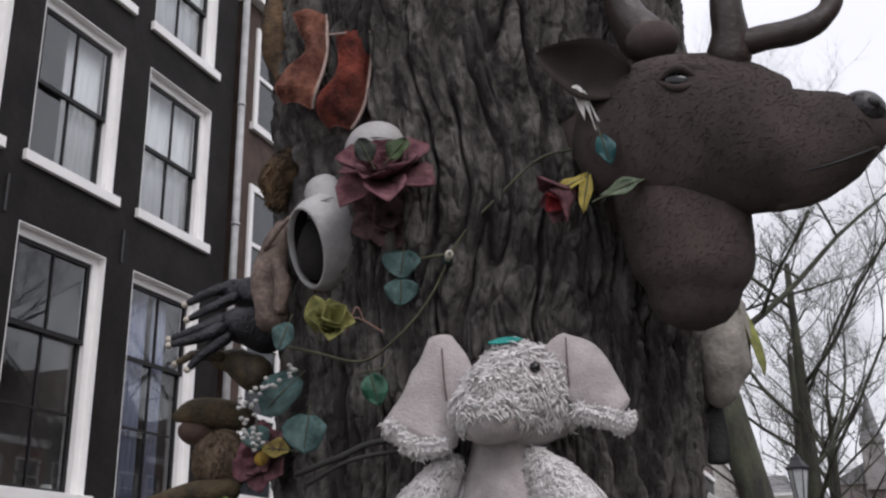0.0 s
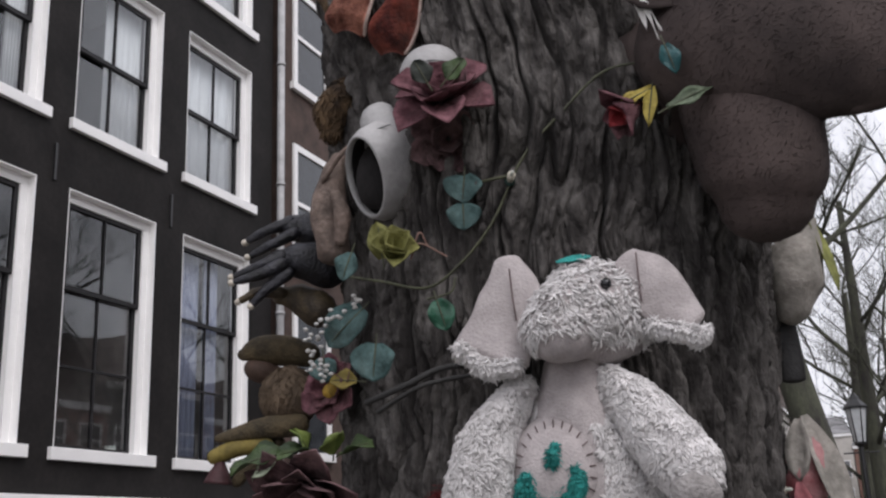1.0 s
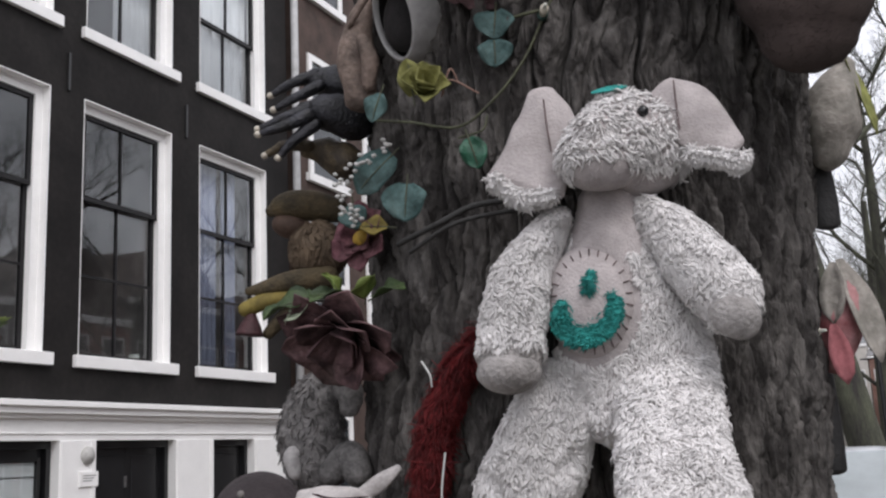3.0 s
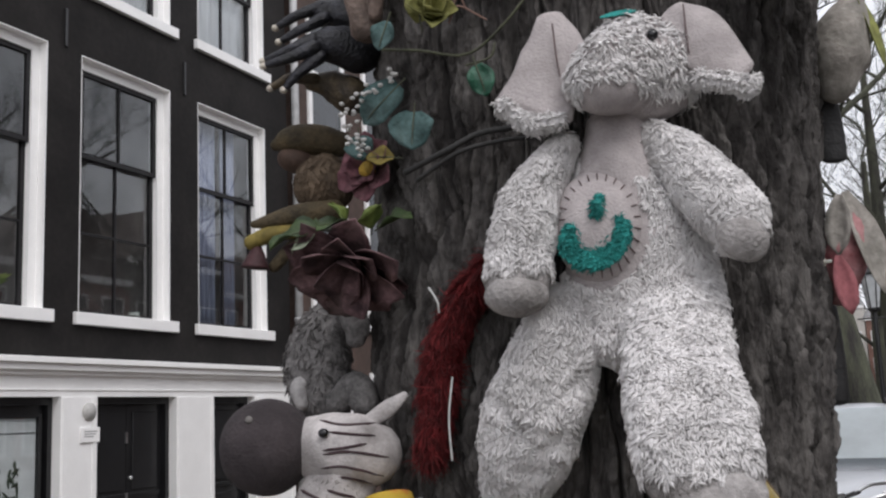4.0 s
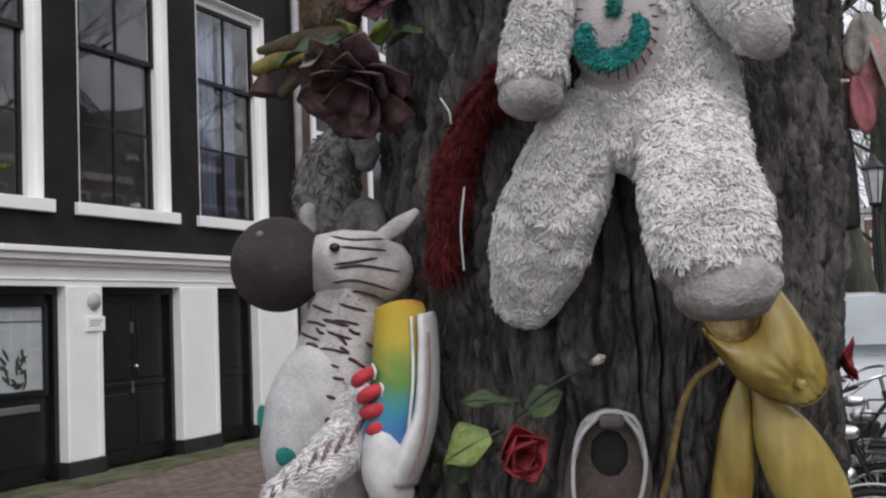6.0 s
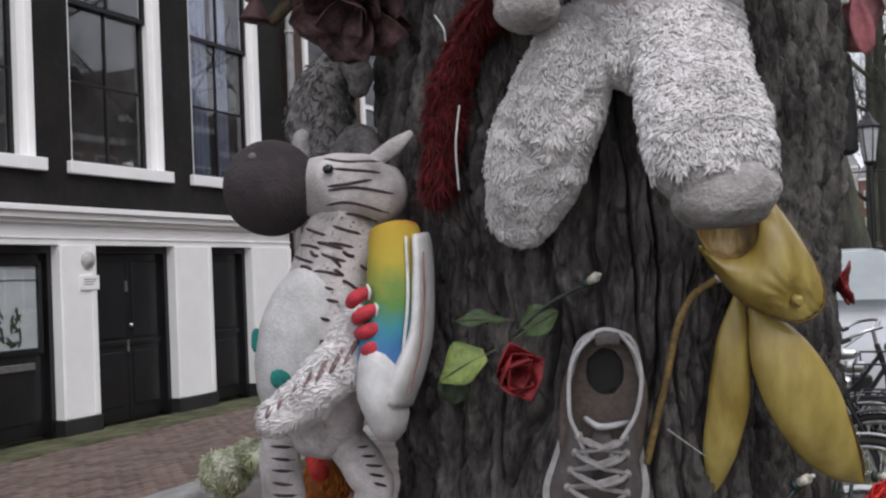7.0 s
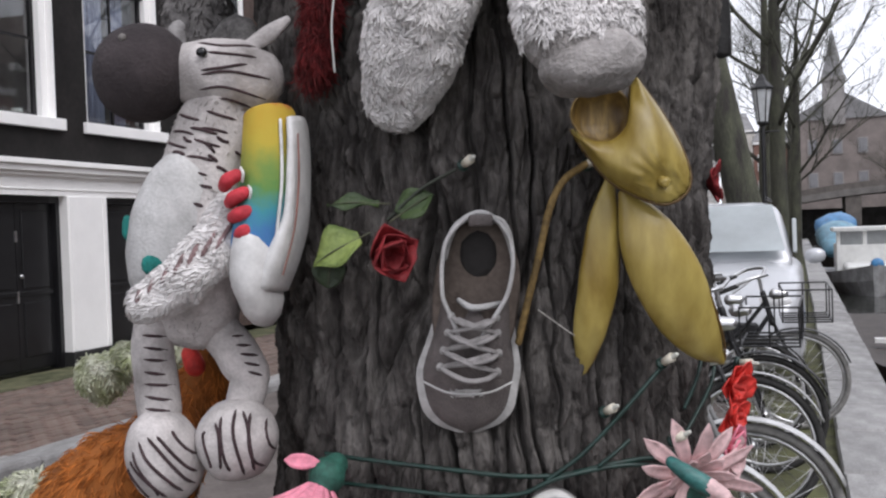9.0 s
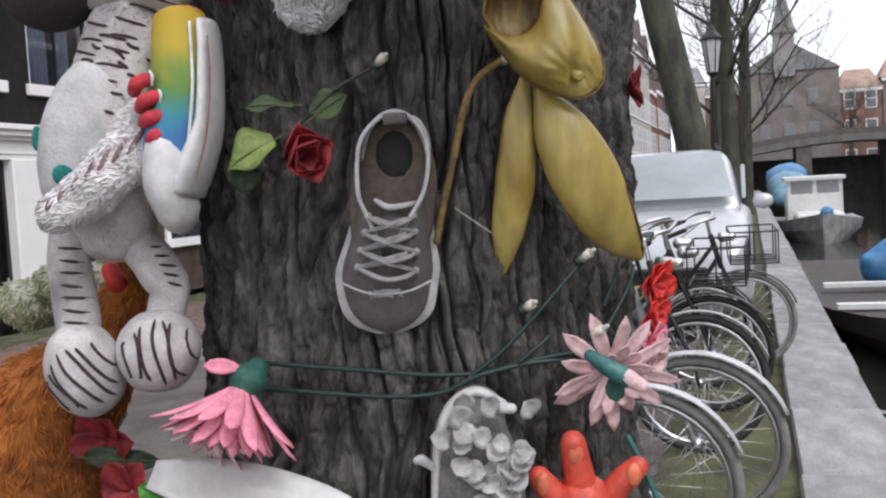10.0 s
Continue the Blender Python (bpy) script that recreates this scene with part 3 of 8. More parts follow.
def houses():
    mats = [M_BROWN_BRICK, mat("red_brick", (0.20, 0.085, 0.06), 0.85, 0.25, 3, 0.4, 30), mat("pale_plaster", (0.42, 0.40, 0.37), 0.8, 0.15, 2, 0.2, 30, dirt=0.3), mat("dark_plaster", (0.05, 0.048, 0.046), 0.7, 0.3, 2, 0.2, 30)]
    rr = random.Random(11)
    row_house(14.5, 20.4, FX, 13.0, mats[0], 1, [(0.9, 2.6), (3.5, 6.2), (6.75, 9.0), (10.2, 12.2)], 3, "canal_house", "brown brick canal house with white framed windows")
    y = 20.4
    labels = ["brown brick canal house with white windows", "red brick canal house with white windows", "pale plastered canal house with white windows", "dark painted canal house with white windows"]
    i = 0
    while y < 125:
        w = rr.uniform(5.5, 7.5)
        k = rr.choice((0, 1, 2, 1, 2, 3))
        hh = rr.uniform(10, 13.5)
        row_house(y, y + w, FX + rr.uniform(-0.1, 0.05), hh, mats[k], i, [(0.9, 2.8), (3.7, 6.0), (6.8, 8.9)], 3, "canal_house", labels[k])
        y += w
        i += 1
    y = -16
    while y < 120:
        w = rr.uniform(5.5, 8)
        k = rr.choice((0, 1, 0, 2, 3))
        row_house(y, y + w, 20.0, rr.uniform(9, 12), mats[k], i, [(0.9, 2.8), (3.7, 6.0), (6.8, 8.6)], 3, "canal_house", labels[k], sgn=-1)
        y += w
        i += 1
    solid("quay_far_side", boxes(((14.0, -16, -2.2), (30, 140, 0.1))), M_BROWN_BRICK, "brick quay and street on the far side of the canal")


def tree_trunk():
    """The big tree: deeply furrowed bark in long plates, built as one displaced sheet."""
    na, nz = 700, 620
    zs = np.concatenate([np.linspace(-0.12, 0.95, 24), np.linspace(0.96, 2.95, nz - 48), np.linspace(2.98, 5.2, 24)])
    key = [(-0.12, -0.03, 0.62), (0.25, -0.03, 0.44), (0.7, -0.035, 0.335), (1.08, -0.035, 0.300), (1.56, -0.015, 0.291), (1.96, 0.012, 0.295), (2.2, 0.008, 0.312), (2.76, -0.005, 0.345), (3.4, -0.01, 0.36), (5.2, -0.05, 0.33)]
    kz = [k[0] for k in key]
    cx, rad = np.interp(zs, kz, [k[1] for k in key]), np.interp(zs, kz, [k[2] for k in key])
    verts = []
    # columns stand closer together on the street side
    taus = np.linspace(-1, 1, na, endpoint=False)
    angles = 1.5 * math.pi + math.pi * (0.52 * taus + 0.48 * taus ** 3)
    for i, z in enumerate(zs):
        for a in angles:
            ca, sa = math.cos(a), math.sin(a)
            q = Vector((ca * 0.3, sa * 0.3, z))
            wx = 0.020 * noise.noise(Vector((q.x * 8, q.y * 8, z * 5))) + 0.007 * noise.noise(Vector((q.x * 28, q.y * 28, z * 18)))
            x, y = q.x - sa * wx, q.y + ca * wx
            n1 = abs(noise.noise(Vector((x * 30, y * 30, z * 3.4))))
            n2 = abs(noise.noise(Vector((x * 66 + 5, y * 66, z * 12 + 3))))
            vd = noise.voronoi(Vector((x * 52, y * 52, z * 15)))[0]
            crack = min((vd[1] - vd[0]) / 0.16, 1.0)
            step = noise.noise(Vector((x * 48, y * 48, z * 17 + 9)))
            flake = math.floor((step + 1) * 4.5) / 4.5 - 1
            f = noise.noise(Vector((q.x * 170, q.y * 170, z * 85)))
            g = noise.noise(Vector((q.x * 330, q.y * 330, z * 190)))
            t1, t2 = min(n1 / 0.16, 1.0), min(n2 / 0.20, 1.0)
            plate = t1 * (2 - t1)
            r = rad[i] - 0.022 + 0.022 * plate + (0.35 + 0.65 * plate) * (0.0065 * crack + 0.006 * t2 + 0.009 * flake) + 0.0020 * f + 0.0010 * g + 0.012 * noise.noise(q * 5.0)
            # the trunk swells towards the houses above the zebra
            r += 0.045 * max(0.0, -ca) ** 3 * math.exp(-((z - 1.85) / 0.35) ** 2)
            if z < 0.7:
                r += 0.10 * (0.7 - z) * math.sin(a * 5 + 1.3)
            verts.append((cx[i] + ca * r, sa * r, z))
    n = len(zs)
    faces = [(i * na + j, i * na + (j + 1) % na, (i + 1) * na + (j + 1) % na, (i + 1) * na + j) for i in range(n - 1) for j in range(na)]
    me = bpy.data.meshes.new("trunk")
    me.from_pydata(verts, [], faces)
    me.shade_smooth()
    t = thing("big_tree", (0, 0, -0.12), "thick old street tree with deeply furrowed grey bark", "tree")
    me.transform(Matrix.Translation((0, 0, 0.12)))
    bark = mat("furrowed_bark", (0.042, 0.036, 0.033), 0.95, 0.35, 34.0, 0.9, 260.0, second=(0.172, 0.158, 0.147), stretch=(1, 1, 0.35), spread=(0.40, 0.74), depth=0.006)
    me.materials.append(bark)
    o = new("trunk", me)
    o.parent = t
    # limbs and twigs above the view
    bm = bmesh.new()
    rr = random.Random(4)
    for k in range(7):
        a = k * 0.9
        p = V(-0.05, 0, 4.9)
        d = V(math.cos(a), math.sin(a), 1.3).normalized()
        add_tube(bm, [(*p, 0.16), (*(p + d * 1.2), 0.11), (*(p + d * 2.6 + V(0, 0, 0.4)), 0.07), (*(p + d * 4.6 + V(rr.uniform(-.6, .6), rr.uniform(-.6, .6), 1.0)), 0.02)], seg=8, n=3)
    part("limb", bm, bark, t)


ground()
water()
stones()
canal_house()
houses()
tree_trunk()

# sketching planes: right and up on a plane at a depth, from a drawing's across and down
CHEST = (-0.3, (-0.718404, 0.000690317, -3.40428e-05, 1.9007, -3.56044e-05, -0.000670295), (-0.58488, 0.000587571, -2.89759e-05, 0.28488, -3.03051e-05, -0.000570529))
FEET = (-0.3, (-0.482899, 0.00065993, -4.31735e-05, 1.69247, -3.73741e-05, -0.000664365), (-0.441889, 0.000560292, -3.6655e-05, 0.21605, -3.17312e-05, -0.000564057))
SHOE = (-0.35, (-0.586411, 0.000612099, -2.39973e-05, 1.7879, -2.27608e-05, -0.000618167), (-0.504965, 0.000545023, -2.13676e-05, 0.23854, -2.02666e-05, -0.000550426))
SHOE25 = (-0.3, (-0.73264, 0.00072652, -2.38518e-05, 2.46221, -5.91878e-05, -0.000728224), (-0.605167, 0.00059203, -1.94365e-05, 0.531472, -4.82313e-05, -0.000593419))


def spot(plane, across, down, depth=None):
    d0, a, b = plane
    k = 0.0 if depth is None else depth - d0
    q = [a[i] + b[i] * k for i in range(6)]
    p = (q[0] + q[1] * across + q[2] * down, q[3] + q[4] * across + q[5] * down)
    return p if depth is None else (p[0], depth, p[1])


def pxl(across, down):
    return spot(SHOE, across, down, -0.35)

def zsp(plane, across, down, depth=-0.30):
    p = spot(plane, across, down, depth)
    return (p[0], p[2])


# ---- the things on the tree; coordinates run right, away and up from the tree's foot ----
from mathutils.bvhtree import BVHTree

M_PLUSH = mat("shaggy_grey_plush", (0.74, 0.715, 0.705), 1.0, 0.12, 22.0, 0.0, 140.0, per_piece=0.06, dirt=0.25)
M_VELVET = mat("worn_pinkish_velvet", (0.43, 0.388, 0.382), 1.0, 0.14, 30.0, 0.5, 300.0, dirt=0.3)
M_PAD = mat("dirty_grey_pad", (0.33, 0.31, 0.30), 1.0, 0.25, 40.0, 0.9, 220.0, dirt=0.45)
M_TURQ = mat("turquoise_terry", (0.035, 0.30, 0.27), 1.0, 0.3, 60.0, 0.9, 400.0)
M_BEAD = mat("black_glass_bead", (0.008, 0.008, 0.009), 0.12, 0.1, 10, 0.0)
M_THREAD = mat("dark_thread", (0.12, 0.085, 0.085), 0.9, 0.2, 60)


def surface_of(bms):
    verts, polys = [], []
    for bm in bms:
        k = len(verts)
        bm.verts.ensure_lookup_table()
        bm.verts.index_update()
        verts += [v.co.copy() for v in bm.verts]
        polys += [[v.index + k for v in f.verts] for f in bm.faces]
    return BVHTree.FromPolygons(verts, polys)


def drape(bm, tree, pts, r, n=5, lift=0.0008):
    """A thin line laid on a surface, seen from the front: pts are (x, z)."""
    rows = []
    for p in spline([(a, b, 0.0) for a, b in pts], n):
        hit = tree.ray_cast(Vector((p[0], -1.4, p[1])), Vector((0, 1, 0)))
        if hit[0]:
            q = hit[0] + hit[1] * lift * (1 if hit[1].y < 0 else -1)
            rows.append((*q, r))
    if len(rows) > 1:
        rows[0] = (*rows[0][:3], r * 0.3)
        rows[-1] = (*rows[-1][:3], r * 0.3)
        add_tube(bm, rows, seg=5, n=1, ends=False)


def faces_of(*bms):
    out = []
    for bm in bms:
        bmesh.ops.recalc_face_normals(bm, faces=bm.faces)
        bm.normal_update()
        out += list(bm.faces)
    return out


def plush_elephant():
    e = thing("plush_elephant", (0.02, -0.36, 1.61), "shaggy grey-white plush elephant with a turquoise belly moon", "plush toy")
    body = tube([(0.024, -0.360, 2.064, .036, .030), (0.024, -0.358, 2.014, .053, .041), (0.031, -0.356, 1.961, .070, .045), (0.039, -0.354, 1.909, .085, .045), (0.042, -0.354, 1.863, .089, .042), (0.032, -0.354, 1.819, .068, .035)], seg=28, wobble=0.006)
    arm_a = tube([(-0.035, -0.375, 2.045, .017, .017), (-0.069, -0.385, 1.996, .031, .026), (-0.086, -0.395, 1.946, .036, .028), (-0.094, -0.400, 1.901, .037, .029), (-0.097, -0.402, 1.878, .034, .027)], seg=22, wobble=0.004)
    arm_b = tube([(0.070, -0.375, 2.048, .020, .019), (0.096, -0.385, 2.015, .031, .028), (0.121, -0.395, 1.980, .037, .031), (0.140, -0.405, 1.949, .037, .031), (0.147, -0.410, 1.930, .030, .026)], seg=22, wobble=0.004)
    leg_a = tube([(-0.034, -0.355, 1.858, 0.044, 0.026), (-0.064, -0.352, 1.802, 0.051, 0.033), (-0.088, -0.345, 1.746, 0.057, 0.037), (-0.105, -0.330, 1.696, 0.052, 0.034), (-0.124, -0.310, 1.652, 0.033, 0.023)], seg=24, wobble=0.005)
    leg_b = tube([(0.075, -0.365, 1.863, 0.055, 0.033), (0.071, -0.420, 1.796, 0.057, 0.037), (0.073, -0.475, 1.742, 0.060, 0.037), (0.076, -0.515, 1.696, 0.059, 0.037), (0.083, -0.530, 1.665, 0.050, 0.035)], seg=24, wobble=0.005)
    head = blob((0.057, -0.360, 2.132), (0.070, 0.054, 0.064), sub=4, amp=0.004, freq=30)
    snout = tube([(0.039, -0.385, 2.132, .047, .046), (0.021, -0.410, 2.112, .046, .044), (0.013, -0.428, 2.100, .038, .036)], seg=22, wobble=0.004)
    trunk = tube([(0.020, -0.430, 2.132, .024), (0.014, -0.438, 2.122, .024), (0.011, -0.440, 2.108, .018)], seg=14, wobble=0.003)
    patch = blob((-0.001, -0.378, 1.950), (0.052, 0.045, 0.066), rot=(-6, 0, 0), sub=4)
    px0, pz0 = (-0.001, 1.948)
    bare = lambda p, nn: (((p.x - px0) / 0.054) ** 2 + ((p.z - pz0) / 0.070) ** 2 > 1 and not (p.z > 2.0 and abs(p.x - 0.02) < 0.038)) or p.y > -0.345
    for nm, bm, cnt, low in (("body", body, 9000, None), ("arm", arm_a, 4800, 1.897), ("arm", arm_b, 4800, None), ("leg", leg_a, 6800, None), ("leg", leg_b, 7600, 1.682)):
        keep = (lambda p, nn, low=low: (bare(p, nn) if low is None else p.z > low + 0.004 * math.sin(p.x * 260) + 0.003 * noise.noise(p * 90)) and nn.y < 0.6)
        tone = M_PAD if low is not None else (M_VELVET if nm == "body" else M_PLUSH)
        fs = faces_of(bm)
        under = tufts(fs, int(cnt * 1.9), 0.0085, 0.0009, 0.86, keep=keep, rnd=0.9)
        locks = tufts(fs, int(cnt * 0.85), 0.0110, 0.0013, 0.86, keep=keep, rnd=0.6)
        o = part(nm, bm, tone, e)
        part("fur", under, M_PLUSH, o, "matted grey-white pile", kind="stuff")
        part("fur", locks, M_PLUSH, o, "clumped grey-white locks", kind="stuff")
    EX, EZ = (0.071, 2.155)
    onhead = lambda p, nn: nn.y < 0.6 and (p.z > 2.090 + 0.008 * noise.noise(p * 60) - (0.012 if p.x < -0.01 else 0.0)) and (p.x - EX) ** 2 + (p.z - EZ) ** 2 > 0.010 ** 2
    hf = faces_of(head, snout, trunk)
    fur = tufts(hf, 6500, 0.0085, 0.0010, 0.74, keep=onhead, rnd=0.8)
    part("fur", tufts(hf, 4600, 0.0120, 0.0015, 0.72, keep=onhead, rnd=0.6), M_PLUSH, e, "clumped grey-white locks", kind="stuff")
    h = part("head", head, M_VELVET, e)
    part("snout", snout, M_VELVET, h)
    part("trunk", trunk, M_VELVET, h)
    part("fur", fur, M_PLUSH, h, "matted grey-white pile", kind="stuff")
    part("eye", blob((0.071, -0.417, 2.155), (0.0068, 0.006, 0.0068), sub=2), M_BEAD, h, "black bead eye")
    part("tuft", petal((0.016, -0.385, 2.193), (1, 0, 0.08), (0, -0.6, 0.8), 0.042, 0.018, 0.02, 0.2), M_TURQ, h, "turquoise felt patch on the head")
    def ear(pts, lip, nm):
        bm = bmesh.new()
        add_tube(bm, pts, seg=20, n=6, up=(1, 0, 0))
        o = part(nm, bm, M_VELVET, e, "worn pinkish velvet inner ear")
        bm2 = bmesh.new()
        add_tube(bm2, lip, seg=8, n=5)
        fur = tufts(faces_of(bm2), 900, 0.009, 0.0013, 0.6, rnd=0.8)
        part("rim", bm2, M_PLUSH, o)
        part("fur", fur, M_PLUSH, o, kind="stuff")
        return o
    ear([(-0.042, -0.385, 2.200, .016, .006), (-0.039, -0.390, 2.160, .036, .008), (-0.051, -0.395, 2.119, .040, .009), (-0.065, -0.400, 2.086, .046, .010)], [(-0.101, -0.405, 2.094, .007), (-0.081, -0.410, 2.073, .008), (-0.059, -0.410, 2.065, .008), (-0.038, -0.410, 2.068, .007)], "ear")
    ear([(0.097, -0.385, 2.191, .018, .006), (0.117, -0.390, 2.167, .034, .008), (0.138, -0.395, 2.135, .033, .009), (0.162, -0.400, 2.107, .022, .009)], [(0.120, -0.405, 2.103, .007), (0.145, -0.410, 2.096, .008), (0.169, -0.410, 2.087, .008), (0.177, -0.410, 2.095, .006)], "ear")
    seam = bmesh.new()
    add_tube(seam, [(-0.039, -0.403, 2.184, .0012), (-0.037, -0.405, 2.149, .0012), (-0.034, -0.405, 2.122, .001)], seg=5)
    add_tube(seam, [(0.109, -0.398, 2.194, .001), (0.109, -0.402, 2.163, .0012), (0.110, -0.404, 2.135, .001)], seg=5)
    part("seam", seam, M_THREAD, e)
    sf = surface_of([patch])
    st, moon, drop = bmesh.new(), bmesh.new(), bmesh.new()
    for k in range(26):
        a = 2 * math.pi * k / 26 + 0.1
        q = [(px0 + 0.047 * math.cos(a) * s, pz0 + 0.062 * math.sin(a) * s) for s in (0.78, 0.95)]
        drape(st, sf, q, 0.0009)
    arc = [(-0.031, 1.944, .010), (-0.032, 1.927, .0155), (-0.021, 1.915, .0175), (-0.005, 1.913, .0180), (0.012, 1.922, .0165), (0.020, 1.938, .0130), (0.019, 1.948, .008)]
    for out, line in ((moon, arc), (drop, [(0.001, 1.975, .003), (-0.003, 1.968, .0095), (-0.004, 1.960, .010), (-0.003, 1.955, .006)])):
        rr = []
        for x, zz, r in spline(line, 5):
            hit = sf.ray_cast(Vector((x, -1.4, zz)), Vector((0, 1, 0)))[0]
            if hit:
                rr.append((x, hit.y + 0.001, zz, r, 0.0045))
        add_tube(out, rr, seg=14, n=1, up=(0.6, 0, 0.8))
    mf = tufts(faces_of(moon, drop), 1500, 0.0055, 0.0011, 0.45, rnd=0.9)
    p = part("belly_patch", patch, M_VELVET, e, "smooth pinkish belly patch")
    part("stitching", st, M_THREAD, p)
    m = part("moon", moon, M_TURQ, p, "turquoise terry crescent moon")
    part("pile", mf, M_TURQ, m, kind="stuff")
    part("star", drop, M_TURQ, p, "small turquoise drop")
    part("paw_pad", blob((-0.097, -0.408, 1.874), (0.036, 0.030, 0.024), sub=3, amp=0.003), M_PAD, e, "dirty grey velvet paw")
    part("paw_pad", blob((0.084, -0.535, 1.656), (0.051, 0.040, 0.031), rot=(0, -10, 0), sub=4, amp=0.006, freq=26), M_PAD, e, "dirty grey velvet foot sole")
    part("paw_pad", blob((0.146, -0.424, 1.920), (0.030, 0.022, 0.024), rot=(0, 40, 0), sub=3, amp=0.003), M_PAD, e, "dirty grey velvet paw")


def plush_zebra():
    MZ = mat("soiled_white_fleece", (0.50, 0.468, 0.458), 1.0, 0.22, 26.0, 0.4, 260.0, dirt=0.6)
    MS = mat("dark_brown_stripe", (0.05, 0.03, 0.033), 1.0, 0.3, 60.0, 0.4)
    MB = mat("pale_belly_fleece", (0.49, 0.485, 0.48), 1.0, 0.2, 22.0, 0.35, 260.0, dirt=0.6)
    MN = mat("dark_brown_felt", (0.042, 0.034, 0.036), 1.0, 0.25, 24.0, 0.6, 220.0)
    MT = mat("teal_felt", (0.015, 0.16, 0.14), 1.0, 0.3, 60)
    z = thing("plush_zebra", (-0.37, -0.22, 1.15), "soiled plush zebra with a big dark round nose", "plush toy")
    head = tube([(-0.377, -0.235, 1.716, .040, .036), (-0.352, -0.235, 1.713, .046, .044), (-0.320, -0.235, 1.708, .046, .044), (-0.301, -0.235, 1.703, .040, .036)], seg=24, wobble=0.003, up=(0, 0, 1))
    body = tube([(-0.344, -0.230, 1.680, .041, .038), (-0.358, -0.235, 1.631, .050, .043), (-0.370, -0.240, 1.583, .058, .048), (-0.380, -0.245, 1.534, .066, .052), (-0.386, -0.245, 1.493, .070, .055), (-0.388, -0.240, 1.450, .066, .054), (-0.386, -0.235, 1.418, .052, .044)], seg=28, wobble=0.006)
    belly = blob((-0.402, -0.255, 1.525), (0.056, 0.053, 0.105), rot=(0, 17, 0), sub=4, amp=0.003)
    arm = tube([(-0.322, -0.285, 1.545, .022, .020), (-0.338, -0.308, 1.503, .030, .028), (-0.376, -0.325, 1.464, .030, .028), (-0.416, -0.330, 1.437, .023, .022)], seg=18, wobble=0.005)
    leg_a = tube([(-0.437, -0.250, 1.412, .025, .025), (-0.439, -0.250, 1.362, .026, .026), (-0.431, -0.255, 1.300, .028, .027)], seg=18, wobble=0.003)
    leg_b = tube([(-0.362, -0.240, 1.405, .023, .022), (-0.338, -0.235, 1.367, .028, .027), (-0.322, -0.238, 1.335, .024, .023), (-0.333, -0.245, 1.300, .023, .022)], seg=18, wobble=0.004)
    foot_a = blob((-0.423, -0.268, 1.249), (0.045, 0.052, 0.059), rot=(0, -18, 0), sub=4, amp=0.003)
    foot_b = blob((-0.335, -0.262, 1.266), (0.050, 0.054, 0.051), rot=(0, 20, 0), sub=4, amp=0.003)
    sf = {k: surface_of([b]) for k, b in (("head", head), ("body", body), ("belly", belly), ("arm", arm), ("leg_a", leg_a), ("leg_b", leg_b), ("foot_a", foot_a), ("foot_b", foot_b))}
    S = {k: bmesh.new() for k in sf}
    r = 0.0019
    def line(k, pts, rr=r):
        drape(S[k], sf[k], pts, rr, 4, 0.0002)
    line("head", [(-0.365, 1.749), (-0.334, 1.742), (-0.292, 1.742)])
    line("head", [(-0.349, 1.734), (-0.320, 1.730), (-0.293, 1.727)])
    line("head", [(-0.356, 1.712), (-0.328, 1.714), (-0.302, 1.718)])
    line("head", [(-0.356, 1.707), (-0.322, 1.709), (-0.277, 1.700)])
    line("head", [(-0.361, 1.690), (-0.329, 1.691), (-0.285, 1.677)])
    line("head", [(-0.361, 1.677), (-0.330, 1.678), (-0.293, 1.664)])
    line("head", [(-0.366, 1.665), (-0.331, 1.666), (-0.310, 1.661)])
    rr = random.Random(8)
    for x, y, w, h in ((540,360,50,12),(512,375,18,10),(500,402,26,6),(510,425,14,4),(555,392,18,18),(560,410,16,12),(575,375,20,10),(520,465,36,8),(535,490,30,12),(525,530,40,10),(545,460,36,6),(590,440,20,14),(575,430,18,12),(600,400,14,10),(540,540,34,10),(592,470,18,12)):
        a = (x, y)
        p = [zsp(CHEST, x - w * 0.5, y - h * 0.5), zsp(CHEST, x, y + rr.uniform(-3, 3)), zsp(CHEST, x + w * 0.5, y + h * 0.5)]
        line("body", p, 0.0023)
    for i in range(5):
        for a, b in ((-0.393, -0.362), (-0.353, -0.321)):
            sx, sz = a - 0.0078 * i, 1.664 - 0.0168 * i
            line("body", [(sx, sz - 0.004 * (i % 2)), (sx + (b - a) / 2, sz - 0.006), (sx + b - a, sz - 0.011)], 0.0019)
    for k, x0, y0, x1, n, t in (("leg_a", 90, 440, 200, 7, 10),):
        for i in range(n):
            y = y0 + i * 22
            line(k, [zsp(FEET, x0 + i * 2, y), zsp(FEET, (x0 + x1) / 2, y + 4 + 3 * (i % 2)), zsp(FEET, x1 + i * 2, y + 12)], 0.0020)
    for k, cx, cy, n, tilt in (("foot_a", 152, 662, 8, 0.9), ("foot_b", 290, 622, 8, 1.40)):
        for i in range(n):
            o = (i - (n - 1) / 2) * 18 + rr.uniform(-3, 3)
            ux, uy = math.cos(tilt), math.sin(tilt)
            bend = 9 * (i % 3 - 1)
            q = [(cx - uy * (o + bend * (1 - abs(s) / 62)) + ux * s, cy + ux * (o + bend * (1 - abs(s) / 62)) + uy * s) for s in (-62 + abs(o) * 0.5, -22, 22, 62 - abs(o) * 0.5)]
            line(k, [zsp(FEET, a + rr.uniform(-4, 4), b + rr.uniform(-4, 4)) for a, b in q], 0.0021)
